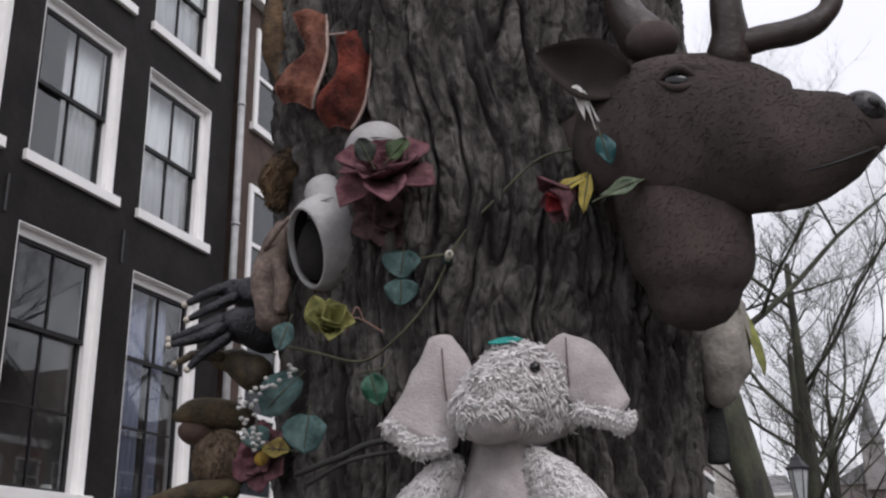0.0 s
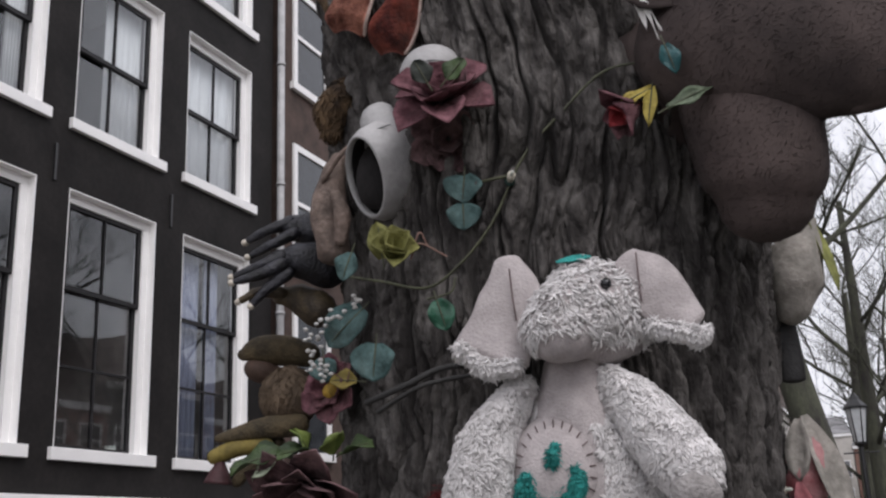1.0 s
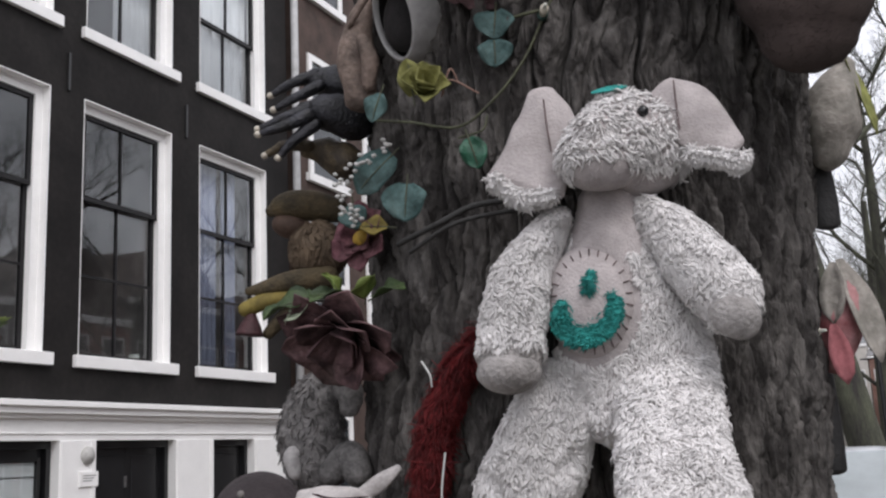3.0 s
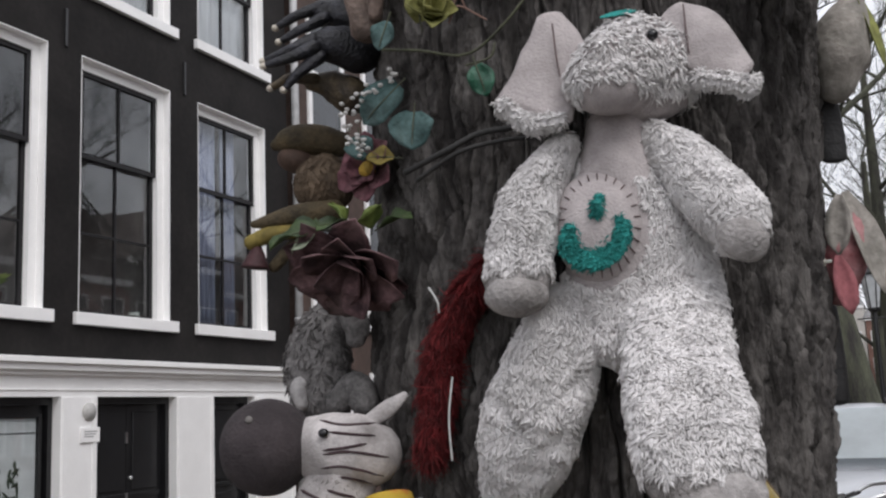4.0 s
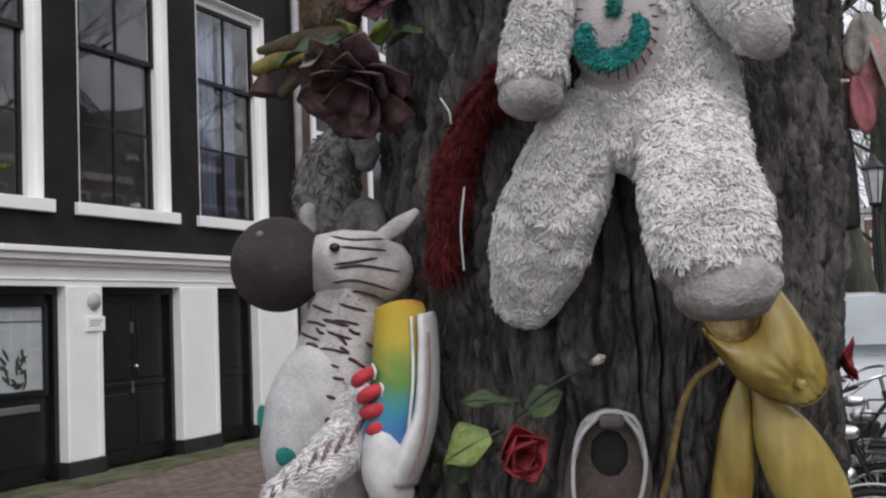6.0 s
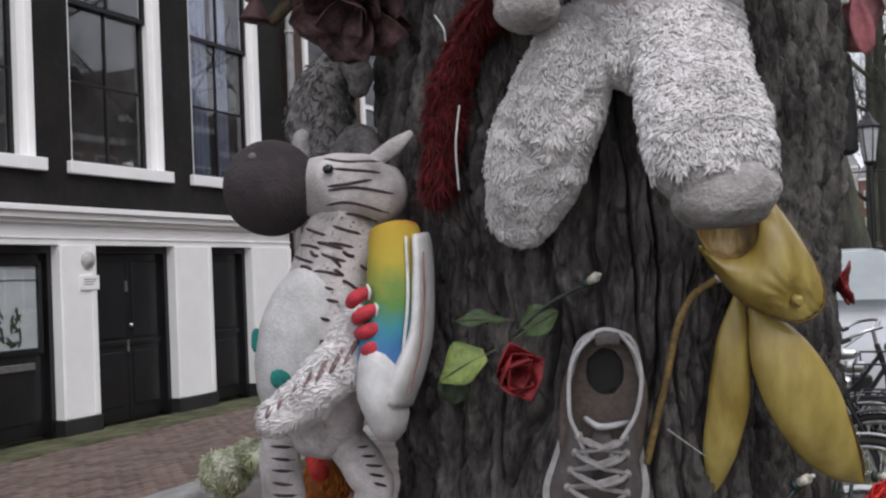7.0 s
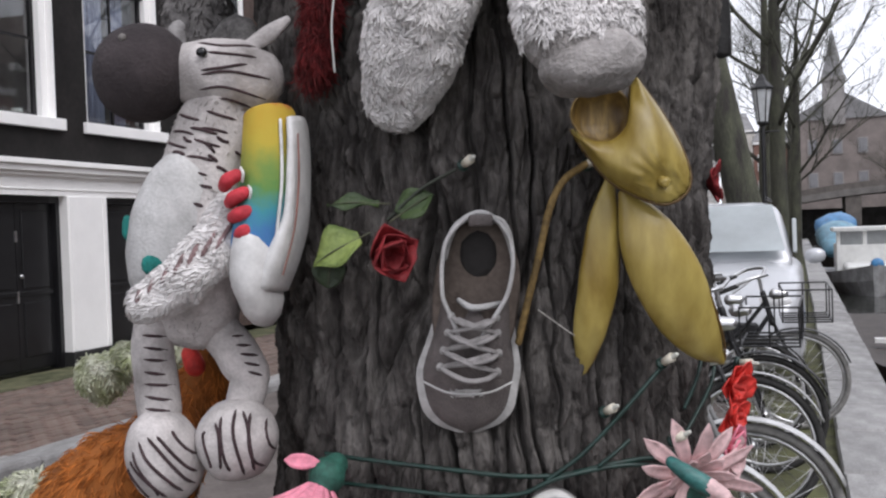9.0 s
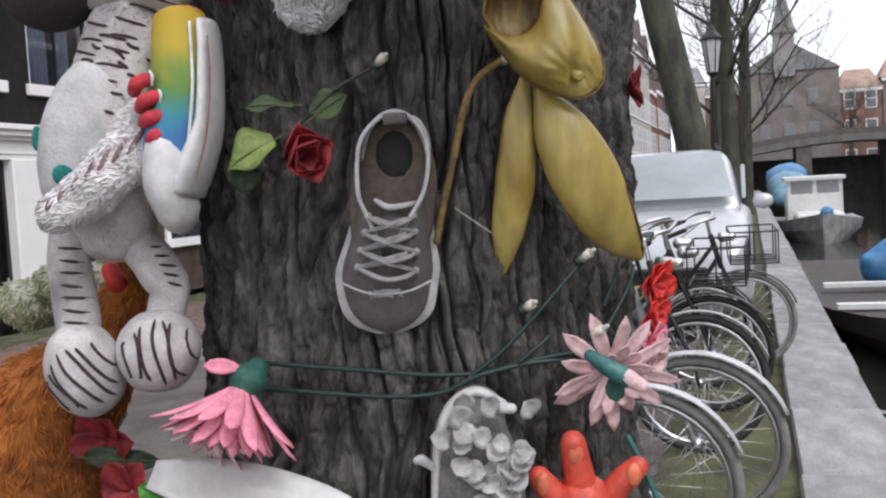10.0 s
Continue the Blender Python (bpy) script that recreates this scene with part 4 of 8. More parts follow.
    for i in range(5):
        line("leg_b", [zsp(FEET, 250 + i * 8, 440 + i * 16), zsp(FEET, 285 + i * 5, 440 + i * 18)], 0.0019)
    for i in range(7):
        line("arm", [zsp(CHEST, 600 - i * 24, 520 + i * 20, -.33), zsp(CHEST, 575 - i * 22, 575 + i * 16, -.34)], 0.0034)
    fur = tufts(faces_of(arm), 3000, 0.008, 0.0012, 0.8, down=(-0.8, 0, -0.5), rnd=0.4)
    fur2 = tufts(faces_of(body), 900, 0.005, 0.001, 0.9, rnd=0.5, keep=lambda p, nn: nn.y < 0.3)
    h = part("head", head, MZ, z)
    part("stripe", S["head"], MS, h, "dark brown stripes")
    part("nose", blob((-0.440, -0.240, 1.718), (0.0615, 0.0615, 0.0615), sub=4, amp=0.0015), MN, z, "big round dark brown felt nose")
    part("nose_button", blob((-0.446, -0.291, 1.753), (0.005, 0.004, 0.005), sub=2), mat("grey_lump", (0.16, 0.15, 0.14), 0.8), z)
    part("eye", blob((-0.354, -0.281, 1.733), (0.0072, 0.005, 0.006), sub=2), M_BEAD, h, "black bead eye")
    part("ear", tube([(-0.307, -0.240, 1.744, .009, .005), (-0.280, -0.240, 1.760, .011, .005), (-0.257, -0.240, 1.776, .005, .003)], seg=12), MZ, h)
    b = part("body", body, MZ, z)
    part("stripe", S["body"], MS, b, "dark brown stripes")
    part("fur", fur2, MZ, b, kind="stuff")
    q = part("belly", belly, MB, z, "pale grey belly panel")
    S["belly"].free()
    for x, y, rx, rz in ((413, 535, 0.008, 0.015), (470, 597, 0.013, 0.013)):
        c = sf["belly"].ray_cast(Vector((zsp(CHEST, x, y, -.29)[0], -1.4, zsp(CHEST, x, y, -.29)[1])), Vector((0, 1, 0)))
        if c[0]:
            part("patch", blob(c[0], (rx, 0.004, rz), sub=2, amp=0.002, freq=80), MT, q, "teal felt patch")
    a = part("arm", arm, M_PLUSH, z)
    part("stripe", S["arm"], mat("faded_brown_stripe", (0.20, 0.13, 0.13), 1.0, 0.3, 60), a)
    part("fur", fur, M_PLUSH, a, kind="stuff")
    for nm, bm, k in (("leg", leg_a, "leg_a"), ("leg", leg_b, "leg_b"), ("foot", foot_a, "foot_a"), ("foot", foot_b, "foot_b")):
        o = part(nm, bm, MZ, z)
        part("stripe", S[k], MS, o)


def rainbow_sneaker():
    m = bpy.data.materials.new("rainbow_canvas")
    m.use_nodes = True
    n, lk = m.node_tree.nodes, m.node_tree.links
    b = n["Principled BSDF"]
    tc, sx, nz = n.new("ShaderNodeTexCoord"), n.new("ShaderNodeSeparateXYZ"), n.new("ShaderNodeTexNoise")
    nz.inputs["Scale"].default_value = 45
    lk.new(tc.outputs["Object"], sx.inputs[0])
    lk.new(tc.outputs["Object"], nz.inputs["Vector"])
    ma = n.new("ShaderNodeMath")
    ma.operation = "MULTIPLY_ADD"
    ma.inputs[1].default_value = 0.05
    lk.new(nz.outputs["Fac"], ma.inputs[0])
    lk.new(sx.outputs["Z"], ma.inputs[2])
    mr = n.new("ShaderNodeMapRange")
    mr.inputs["From Min"].default_value, mr.inputs["From Max"].default_value = 0.075, 0.275
    lk.new(ma.outputs[0], mr.inputs["Value"])
    cr = n.new("ShaderNodeValToRGB")
    cols = [(0.0, (0.10, 0.06, 0.22)), (0.18, (0.06, 0.17, 0.42)), (0.36, (0.05, 0.25, 0.30)), (0.50, (0.11, 0.24, 0.06)), (0.64, (0.27, 0.29, 0.05)), (0.76, (0.44, 0.34, 0.04)), (0.94, (0.46, 0.30, 0.03)), (1.0, (0.42, 0.06, 0.03))]
    while len(cr.color_ramp.elements) < len(cols):
        cr.color_ramp.elements.new(0.5)
    for el, (p, c) in zip(cr.color_ramp.elements, cols):
        el.position, el.color = min(p, 1.0), (*c, 1)
    lk.new(mr.outputs["Result"], cr.inputs["Fac"])
    lk.new(cr.outputs["Color"], b.inputs["Base Color"])
    b.inputs["Roughness"].default_value = 0.85
    n2, bp = n.new("ShaderNodeTexNoise"), n.new("ShaderNodeBump")
    n2.inputs["Scale"].default_value = 500
    bp.inputs["Strength"].default_value, bp.inputs["Distance"].default_value = 0.4, 0.001
    lk.new(tc.outputs["Object"], n2.inputs["Vector"])
    lk.new(n2.outputs["Fac"], bp.inputs["Height"])
    lk.new(bp.outputs["Normal"], b.inputs["Normal"])
    MW = mat("white_shoe_rubber", (0.62, 0.61, 0.60), 0.55, 0.12, 30.0, 0.2, 160.0, dirt=0.3)
    s = thing("high_top_sneaker", (-0.29, -0.28, 1.42), "high-top sneaker in tie-dyed rainbow canvas with white sole", "shoe")
    part("upper", tube([(-0.275, -0.285, 1.654, .030, .036), (-0.273, -0.288, 1.641, .032, .038), (-0.272, -0.295, 1.597, .035, .043), (-0.276, -0.300, 1.544, .037, .045), (-0.287, -0.305, 1.505, .033, .044), (-0.291, -0.305, 1.491, .030, .042)], seg=22, n=5, ends=False), m, s, "rainbow tie-dyed canvas upper")
    sole = part("sole", tube([(-0.242, -0.290, 1.648, .0085, .040), (-0.240, -0.290, 1.636, .0095, .043), (-0.239, -0.295, 1.596, .0100, .046), (-0.244, -0.300, 1.530, .0115, .048), (-0.259, -0.305, 1.487, .016, .049), (-0.274, -0.305, 1.452, .016, .046)], seg=16, n=5, up=(1, 0, 0), ends=False), MW, s, "white rubber sole")
    part("sole_stripe", tube([(-0.231, -0.337, 1.625, .001), (-0.231, -0.342, 1.573, .0013), (-0.237, -0.348, 1.517, .0012), (-0.251, -0.352, 1.467, .001)], seg=6), mat("red_brown_line", (0.22, 0.10, 0.08), 0.7), sole)
    part("toe_cap", tube([(-0.290, -0.312, 1.491, .029, .044), (-0.291, -0.313, 1.466, .029, .045), (-0.288, -0.309, 1.446, .026, .042)], seg=20), MW, s, "white rubber toe cap")
    part("heel_strip", tube([(-0.253, -0.325, 1.643, .002), (-0.251, -0.338, 1.575, .002), (-0.258, -0.345, 1.511, .002)], seg=6), MW, s)
    MR = mat("red_lace", (0.48, 0.035, 0.05), 0.8, 0.2, 60, 0.4)
    for a, b2 in (((-0.321, 1.570), (-0.303, 1.581)), ((-0.315, 1.551), (-0.295, 1.561)), ((-0.312, 1.534), (-0.289, 1.540)), ((-0.306, 1.512), (-0.288, 1.520))):
        l = part("lace", tube([(a[0], -0.325, a[1], .0075), ((a[0] + b2[0]) / 2, -0.343, (a[1] + b2[1]) / 2, .0085), (b2[0], -0.338, b2[1], .0075)], seg=12), MR, s, "puffy red lace end")
        part("eyelet", tube([(b2[0] + 0.004, -0.334, b2[1] + 0.009, .0016), (b2[0] + 0.009, -0.343, b2[1] + 0.002, .0018), (b2[0] + 0.007, -0.340, b2[1] - 0.007, .0016)], seg=7), MW, l, "white lace ring")


def low_sneaker():
    MC = mat("grey_brown_canvas", (0.125, 0.108, 0.104), 0.95, 0.22, 40.0, 0.5, 420.0, dirt=0.2)
    MW = mat("grimy_white_rubber", (0.50, 0.49, 0.48), 0.6, 0.18, 40.0, 0.3, 200.0, dirt=0.35)
    ML = mat("grey_lace", (0.27, 0.255, 0.25), 0.95, 0.2, 90, 0.5, 600)
    s = thing("low_sneaker", (-0.04, -0.30, 1.28), "worn grey canvas sneaker with white trim nailed upright", "shoe")
    # stations down the shoe: z, middle, half width, half opening, height
    ST = [(-0.0280, 1.5280, 0.0060, 0.0, 0.030), (-0.0290, 1.5190, 0.0250, 0.020, 0.052), (-0.0310, 1.4960, 0.0360, 0.036, 0.060), (-0.0330, 1.4650, 0.0380, 0.039, 0.060), (-0.0370, 1.4340, 0.0390, 0.035, 0.058), (-0.0400, 1.4090, 0.0430, 0.022, 0.058), (-0.0440, 1.3840, 0.0480, 0.010, 0.060), (-0.0480, 1.3530, 0.0560, 0.0, 0.058), (-0.0500, 1.3280, 0.0540, 0.0, 0.050), (-0.0500, 1.3030, 0.0480, 0.0, 0.042), (-0.0500, 1.2870, 0.0320, 0.0, 0.034), (-0.0510, 1.2780, 0.0080, 0.0, 0.026)]
    rows = spline(ST, 3)
    Y0 = -0.295
    sole = bmesh.new()
    a = [[sole.verts.new((r[0] + sgn * (r[2] + 0.0035), y, r[1])) for r in rows] for sgn in (-1, 1) for y in (Y0 + 0.02, Y0 - 0.024)]
    for k in range(len(rows) - 1):
        for u, v in ((0, 1), (1, 3), (3, 2), (2, 0)):
            sole.faces.new((a[u][k], a[u][k + 1], a[v][k + 1], a[v][k]))
    for k in (0, len(rows) - 1):
        sole.faces.new((a[0][k], a[1][k], a[3][k], a[2][k]))
    part("sole", sole, MW, s, "grimy white rubber sole")
    up = bmesh.new()
    M = 7
    grids = {}
    for sgn in (-1, 1):
        g = []
        for r in rows:
            line = []
            for k in range(M + 1):
                q = k / M
                x = r[2] + (max(r[3], 0) - r[2]) * (q ** 1.8)
                y = Y0 - r[4] * math.sin(q * math.pi / 2) ** 0.8
                line.append(up.verts.new((r[0] + sgn * x, y, r[1])))
            g.append(line)
        grids[sgn] = g
        for i in range(len(rows) - 1):
            for k in range(M):
                up.faces.new((g[i][k], g[i + 1][k], g[i + 1][k + 1], g[i][k + 1]))
    bmesh.ops.remove_doubles(up, verts=up.verts, dist=0.0006)
    sf = surface_of([up])
    part("upper", up, MC, s, "worn grey-brown canvas upper")
    inside = bmesh.new()
    add_tube(inside, [(-0.029, -0.321, 1.513, .030, .005), (-0.033, -0.322, 1.463, .048, .005), (-0.041, -0.322, 1.400, .047, .005), (-0.046, -0.322, 1.361, .034, .005)], seg=16, up=(1, 0, 0))
    part("insole", inside, mat("brown_insole", (0.12, 0.095, 0.08), 0.95, 0.2, 40, 0.4), s, "flattened brownish insole")
    # near-black blob paints the shade deep in the heel end
    part("nail_hole", blob((-0.032, -0.326, 1.481), (0.022, 0.003, 0.028), sub=2), mat("heel_shade_dark", (0.02, 0.018, 0.017), 0.9), s, "dark blob for the shade in the heel")
    rim = bmesh.new()
    op = [(r[0] - r[3], Y0 - r[4] - 0.001, r[1]) for r in rows[2:19]]
    add_tube(rim, [(*p, 0.0026) for p in op[::2]], seg=7, n=3)
    op2 = [(r[0] + r[3], Y0 - r[4] - 0.001, r[1]) for r in rows[2:19]]
    add_tube(rim, [(*p, 0.0026) for p in op2[::2]], seg=7, n=3)
    part("piping", rim, MW, s, "white piping round the opening")
    hl = bmesh.new()
    add_tube(hl, [(-0.070, -0.318, 1.455, .0026), (-0.067, -0.325, 1.490, .003), (-0.052, -0.335, 1.518, .003), (-0.028, -0.335, 1.529, .003), (-0.007, -0.335, 1.516, .003), (0.005, -0.325, 1.487, .003), (0.005, -0.318, 1.452, .0026)], seg=7, n=5)
    part("heel_piping", hl, MW, s, "white piping round the heel")
    part("pull_tab", boxes((V(-0.041, -0.352, 1.519) - V(0, 0.004, 0.006), V(-0.014, -0.345, 1.522) + V(0, 0.006, 0.004)), bevel=0.002), MC, s)
    part("tongue", tube([(-0.055, -0.335, 1.430, .003, .004), (-0.039, -0.342, 1.422, .004, .004), (-0.010, -0.335, 1.425, .003, .004)], seg=8), MW, s, "pale tongue edge")
    part("tongue_body", petal((-0.039, -0.335, 1.420), (0, -0.15, -1), (0, -1, 0), 0.10, 0.045, -0.05, -0.1, n=6), MC, s)
    part("toe_cap_seam", tube([(-0.098, -0.345, 1.341, .0012), (-0.073, -0.352, 1.330, .0014), (-0.048, -0.356, 1.327, .0014), (-0.022, -0.352, 1.329, .0014), (0.001, -0.345, 1.338, .0012)], seg=6), MW, s)
    wear = bmesh.new()
    for k in range(60):
        x, z = (-0.050, 1.327)
        drape(wear, sf, [(x + random.uniform(-0.02, 0.02), z + random.uniform(-0.006, 0.005)), (x + random.uniform(-0.02, 0.02), z + random.uniform(-0.006, 0.005))][:1] * 1 + [(x + random.uniform(-0.02, 0.02), z + random.uniform(-0.005, 0.005))], 0.0006, 3)
    part("frayed_stitching", wear, MW, s, "frayed white stitching over the toes")
    pairs = [((876, 572), (958, 574)), ((870, 602), (960, 602)), ((862, 634), (962, 638)), ((856, 664), (960, 672))]
    for (xa, ya), (xb, yb) in pairs:
        p, q = pxl(xa, ya), pxl(xb, yb)
        mid = ((p[0] + q[0]) / 2, -0.371, (p[2] + q[2]) / 2 - 0.010)
        part("lace", tube([(p[0], -0.350, p[2], .0028, .002), ((p[0] * 2 + mid[0]) / 3, -0.366, p[2] - 0.005, .0038, .0022), (*mid, .0038, .0024), ((q[0] * 2 + mid[0]) / 3, -0.366, q[2] - 0.005, .0038, .0022), (q[0], -0.350, q[2], .0025, .0018)], seg=8, n=4), ML, s, "grey flat lace")
        for c in (p, q):
            part("eyelet", tube([(c[0], -0.346, c[2], .0045), (c[0], -0.354, c[2], .0045)], seg=12, n=1, ends=False), mat("dull_eyelet", (0.30, 0.29, 0.28), 0.6, 0.2, 60), s, "dull metal eyelet")
    for (A, B) in zip(pairs, pairs[1:]):
        for (x0, y0), (x1, y1) in ((A[0], B[1]), (A[1], B[0])):
            p, q = pxl(x0, y0), pxl(x1, y1)
            part("lace", tube([(p[0] * 0.85 + q[0] * 0.15, -0.362, p[2] * 0.85 + q[2] * 0.15, .0042, .0022), ((p[0] + q[0]) / 2, -0.372, (p[2] + q[2]) / 2, .0045, .0024), (q[0], -0.352, q[2], .0026, .0018)], seg=8, n=4), ML, s)


# ---- artificial flowers, leaves, lights and other finds ----
M_TEAL = mat("dusty_teal_leaf", (0.022, 0.062, 0.058), 0.75, 0.35, 30.0, 0.5, 200.0, second=(0.085, 0.16, 0.155), dirt=0.3)
M_GREENLEAF = mat("green_fabric_leaf", (0.022, 0.045, 0.014), 0.6, 0.35, 30.0, 0.5, 200.0, second=(0.065, 0.105, 0.03))
M_LIME = mat("lime_fabric_leaf", (0.11, 0.17, 0.03), 0.6, 0.3, 30.0, 0.4, 200.0, second=(0.24, 0.30, 0.08))
M_STEM = mat("olive_plastic_stem", (0.065, 0.068, 0.038), 0.6, 0.3, 40.0, 0.3)
M_WIRE = mat("dark_green_wire", (0.007, 0.028, 0.022), 0.45, 0.3, 60.0, 0.2)
M_BURG = mat("dusty_burgundy_silk", (0.085, 0.018, 0.028), 0.85, 0.4, 40.0, 0.6, 200.0, second=(0.20, 0.085, 0.10), dirt=0.5)
M_DROSE = mat("dusty_rose_silk", (0.06, 0.026, 0.030), 0.85, 0.4, 30.0, 0.6, 200.0, second=(0.22, 0.125, 0.13), dirt=0.5)
M_RED = mat("red_silk", (0.22, 0.014, 0.018), 0.7, 0.35, 40.0, 0.4, 200.0)
M_BRIGHTRED = mat("bright_red_silk", (0.62, 0.04, 0.03), 0.6, 0.25, 40.0, 0.3, 200.0)
M_PINK = mat("pink_fabric", (0.78, 0.27, 0.36), 0.75, 0.2, 40.0, 0.3, 200.0)
M_PALEPINK = mat("pale_pink_fabric", (0.72, 0.50, 0.50), 0.75, 0.2, 40.0, 0.3, 200.0, dirt=0.2)
M_SOCKET = mat("ivory_lamp_plastic", (0.62, 0.58, 0.48), 0.5, 0.12, 40.0, 0.1, dirt=0.3)
M_GREYWHITE = mat("weathered_white_rubber", (0.42, 0.41, 0.405), 0.6, 0.15, 18.0, 0.4, 120.0, dirt=0.5)


def bloom(name, label, c, face, r, layers, material, sub="petal", category="artificial flower", group="artificial flowers on the tree", heart=None, extra=()):
    """A flower: layers of (petals, length, width, opening angle, cup) round an axis; every petal is a part."""
    c, f = Vector(c), Vector(face).normalized()
    t = thing(name, c - f * r * 0.2, label, category, group)
    u = f.orthogonal().normalized()
    w = f.cross(u)
    ph = random.random()
    for n, L, wd, ang, cup, m in layers:
        ph += 0.37
        for k in range(n):
            a = 2 * math.pi * (k + ph + random.uniform(-0.12, 0.12)) / n
            out = u * math.cos(a) + w * math.sin(a)
            o = radians(ang + random.uniform(-9, 9))
            way = f * math.cos(o) + out * math.sin(o)
            upv = f * math.sin(o) - out * math.cos(o)
            part(sub, petal(c + out * r * 0.06, way, upv, L * r * random.uniform(0.85, 1.12), wd * r, random.uniform(-0.25, 0.1), cup, 0.62, 0.0014, 6, 4, 0.02), m, t)
    if heart:
        part("heart", blob(c + f * r * 0.12, (r * 0.2, r * 0.2, r * 0.2), sub=2, amp=r * 0.05, freq=60), heart, t)
    return t


def leaf(name, label, base, way, up, L, W, material, curl=-0.15, stem=None, cup=0.35, point=0.22):
    t = thing(name, base, label, "artificial leaf", "artificial leaves on the tree")
    part("blade", petal(base, way, up, L, W, curl, cup, 0.42, 0.0012, 10, 6, 0.075, 0.3, point), material, t)
    b, wv = Vector(base), Vector(way).normalized()
    n = (Vector(up) - wv * Vector(up).dot(wv)).normalized()
    part("midrib", tube([(*(b - wv * 0.012 + n * 0.001), .0012), (*(b + wv * L * 0.5 + n * (0.0015 + curl * L * 0.25)), .0009), (*(b + wv * L * 0.85 + n * (0.0015 + curl * L * 0.72)), .0005)], seg=5), M_STEM, t)
    return t


def wire(name, label, rows, r, material, category="cable"):
    t = thing(name, rows[0], label, category)
    part("strand", tube([(*p, r) for p in rows], seg=7, n=6), material, t)
    return t


def socket(c, way, stem=None):
    c, wv = Vector(c), Vector(way).normalized()
    t = thing("fairy_light", c, "small ivory fairy light socket on the tree", "fairy light", "fairy lights")
    part("holder", tube([(*c, .0045), (*(c + wv * 0.015), .0055)], seg=12, n=1, ends=False), M_SOCKET, t)
    part("bulb", tube([(*(c + wv * 0.014), .003), (*(c + wv * 0.022), .0025)], seg=8), mat("clear_bulb", (0.5, 0.5, 0.45), 0.15), t)
    part("clip", tube([(*(c - wv * 0.002), .007), (*(c - wv * 0.006), .007)], seg=12, n=1, ends=False), M_WIRE, t)
    if stem:
        part("lead", tube([(*p, .002) for p in stem], seg=6, n=5), M_WIRE, t)


DEER_HEAD = [(0.194, -0.350, 2.468, .080, .060), (0.225, -0.360, 2.468, .102, .070), (0.263, -0.370, 2.465, .110, .072), (0.301, -0.378, 2.457, .110, .069), (0.336, -0.382, 2.449, .105, .063), (0.370, -0.385, 2.440, .095, .057), (0.404, -0.385, 2.433, .082, .051), (0.440, -0.385, 2.439, .069, .046), (0.472, -0.385, 2.449, .056, .042), (0.492, -0.385, 2.455, .042, .034)]
DEER_NECK = [(0.262, -0.345, 2.455, .088, .070), (0.269, -0.345, 2.390, .084, .070), (0.275, -0.340, 2.329, .081, .068), (0.277, -0.335, 2.290, .076, .064), (0.276, -0.330, 2.264, .060, .050)]
DEER_BRIDGE = [(0.238, -0.412, 2.522, .008), (0.264, -0.420, 2.530, .010), (0.294, -0.424, 2.523, .012), (0.326, -0.420, 2.501, .012), (0.372, -0.418, 2.483, .009), (0.428, -0.414, 2.476, .007), (0.472, -0.412, 2.481, .006)]
DEER_LIP = [(0.497, -0.388, 2.424, .014), (0.462, -0.388, 2.397, .018), (0.421, -0.388, 2.374, .018), (0.384, -0.386, 2.360, .014)]
DEER_MOUTH = [(0.501, -0.405, 2.418, .0018), (0.472, -0.422, 2.402, .002), (0.436, -0.430, 2.388, .0018), (0.400, -0.430, 2.380, .0008)]
DEER_NOSE, DEER_EYE = (0.494, -0.393, 2.470), (0.264, -0.430, 2.508)


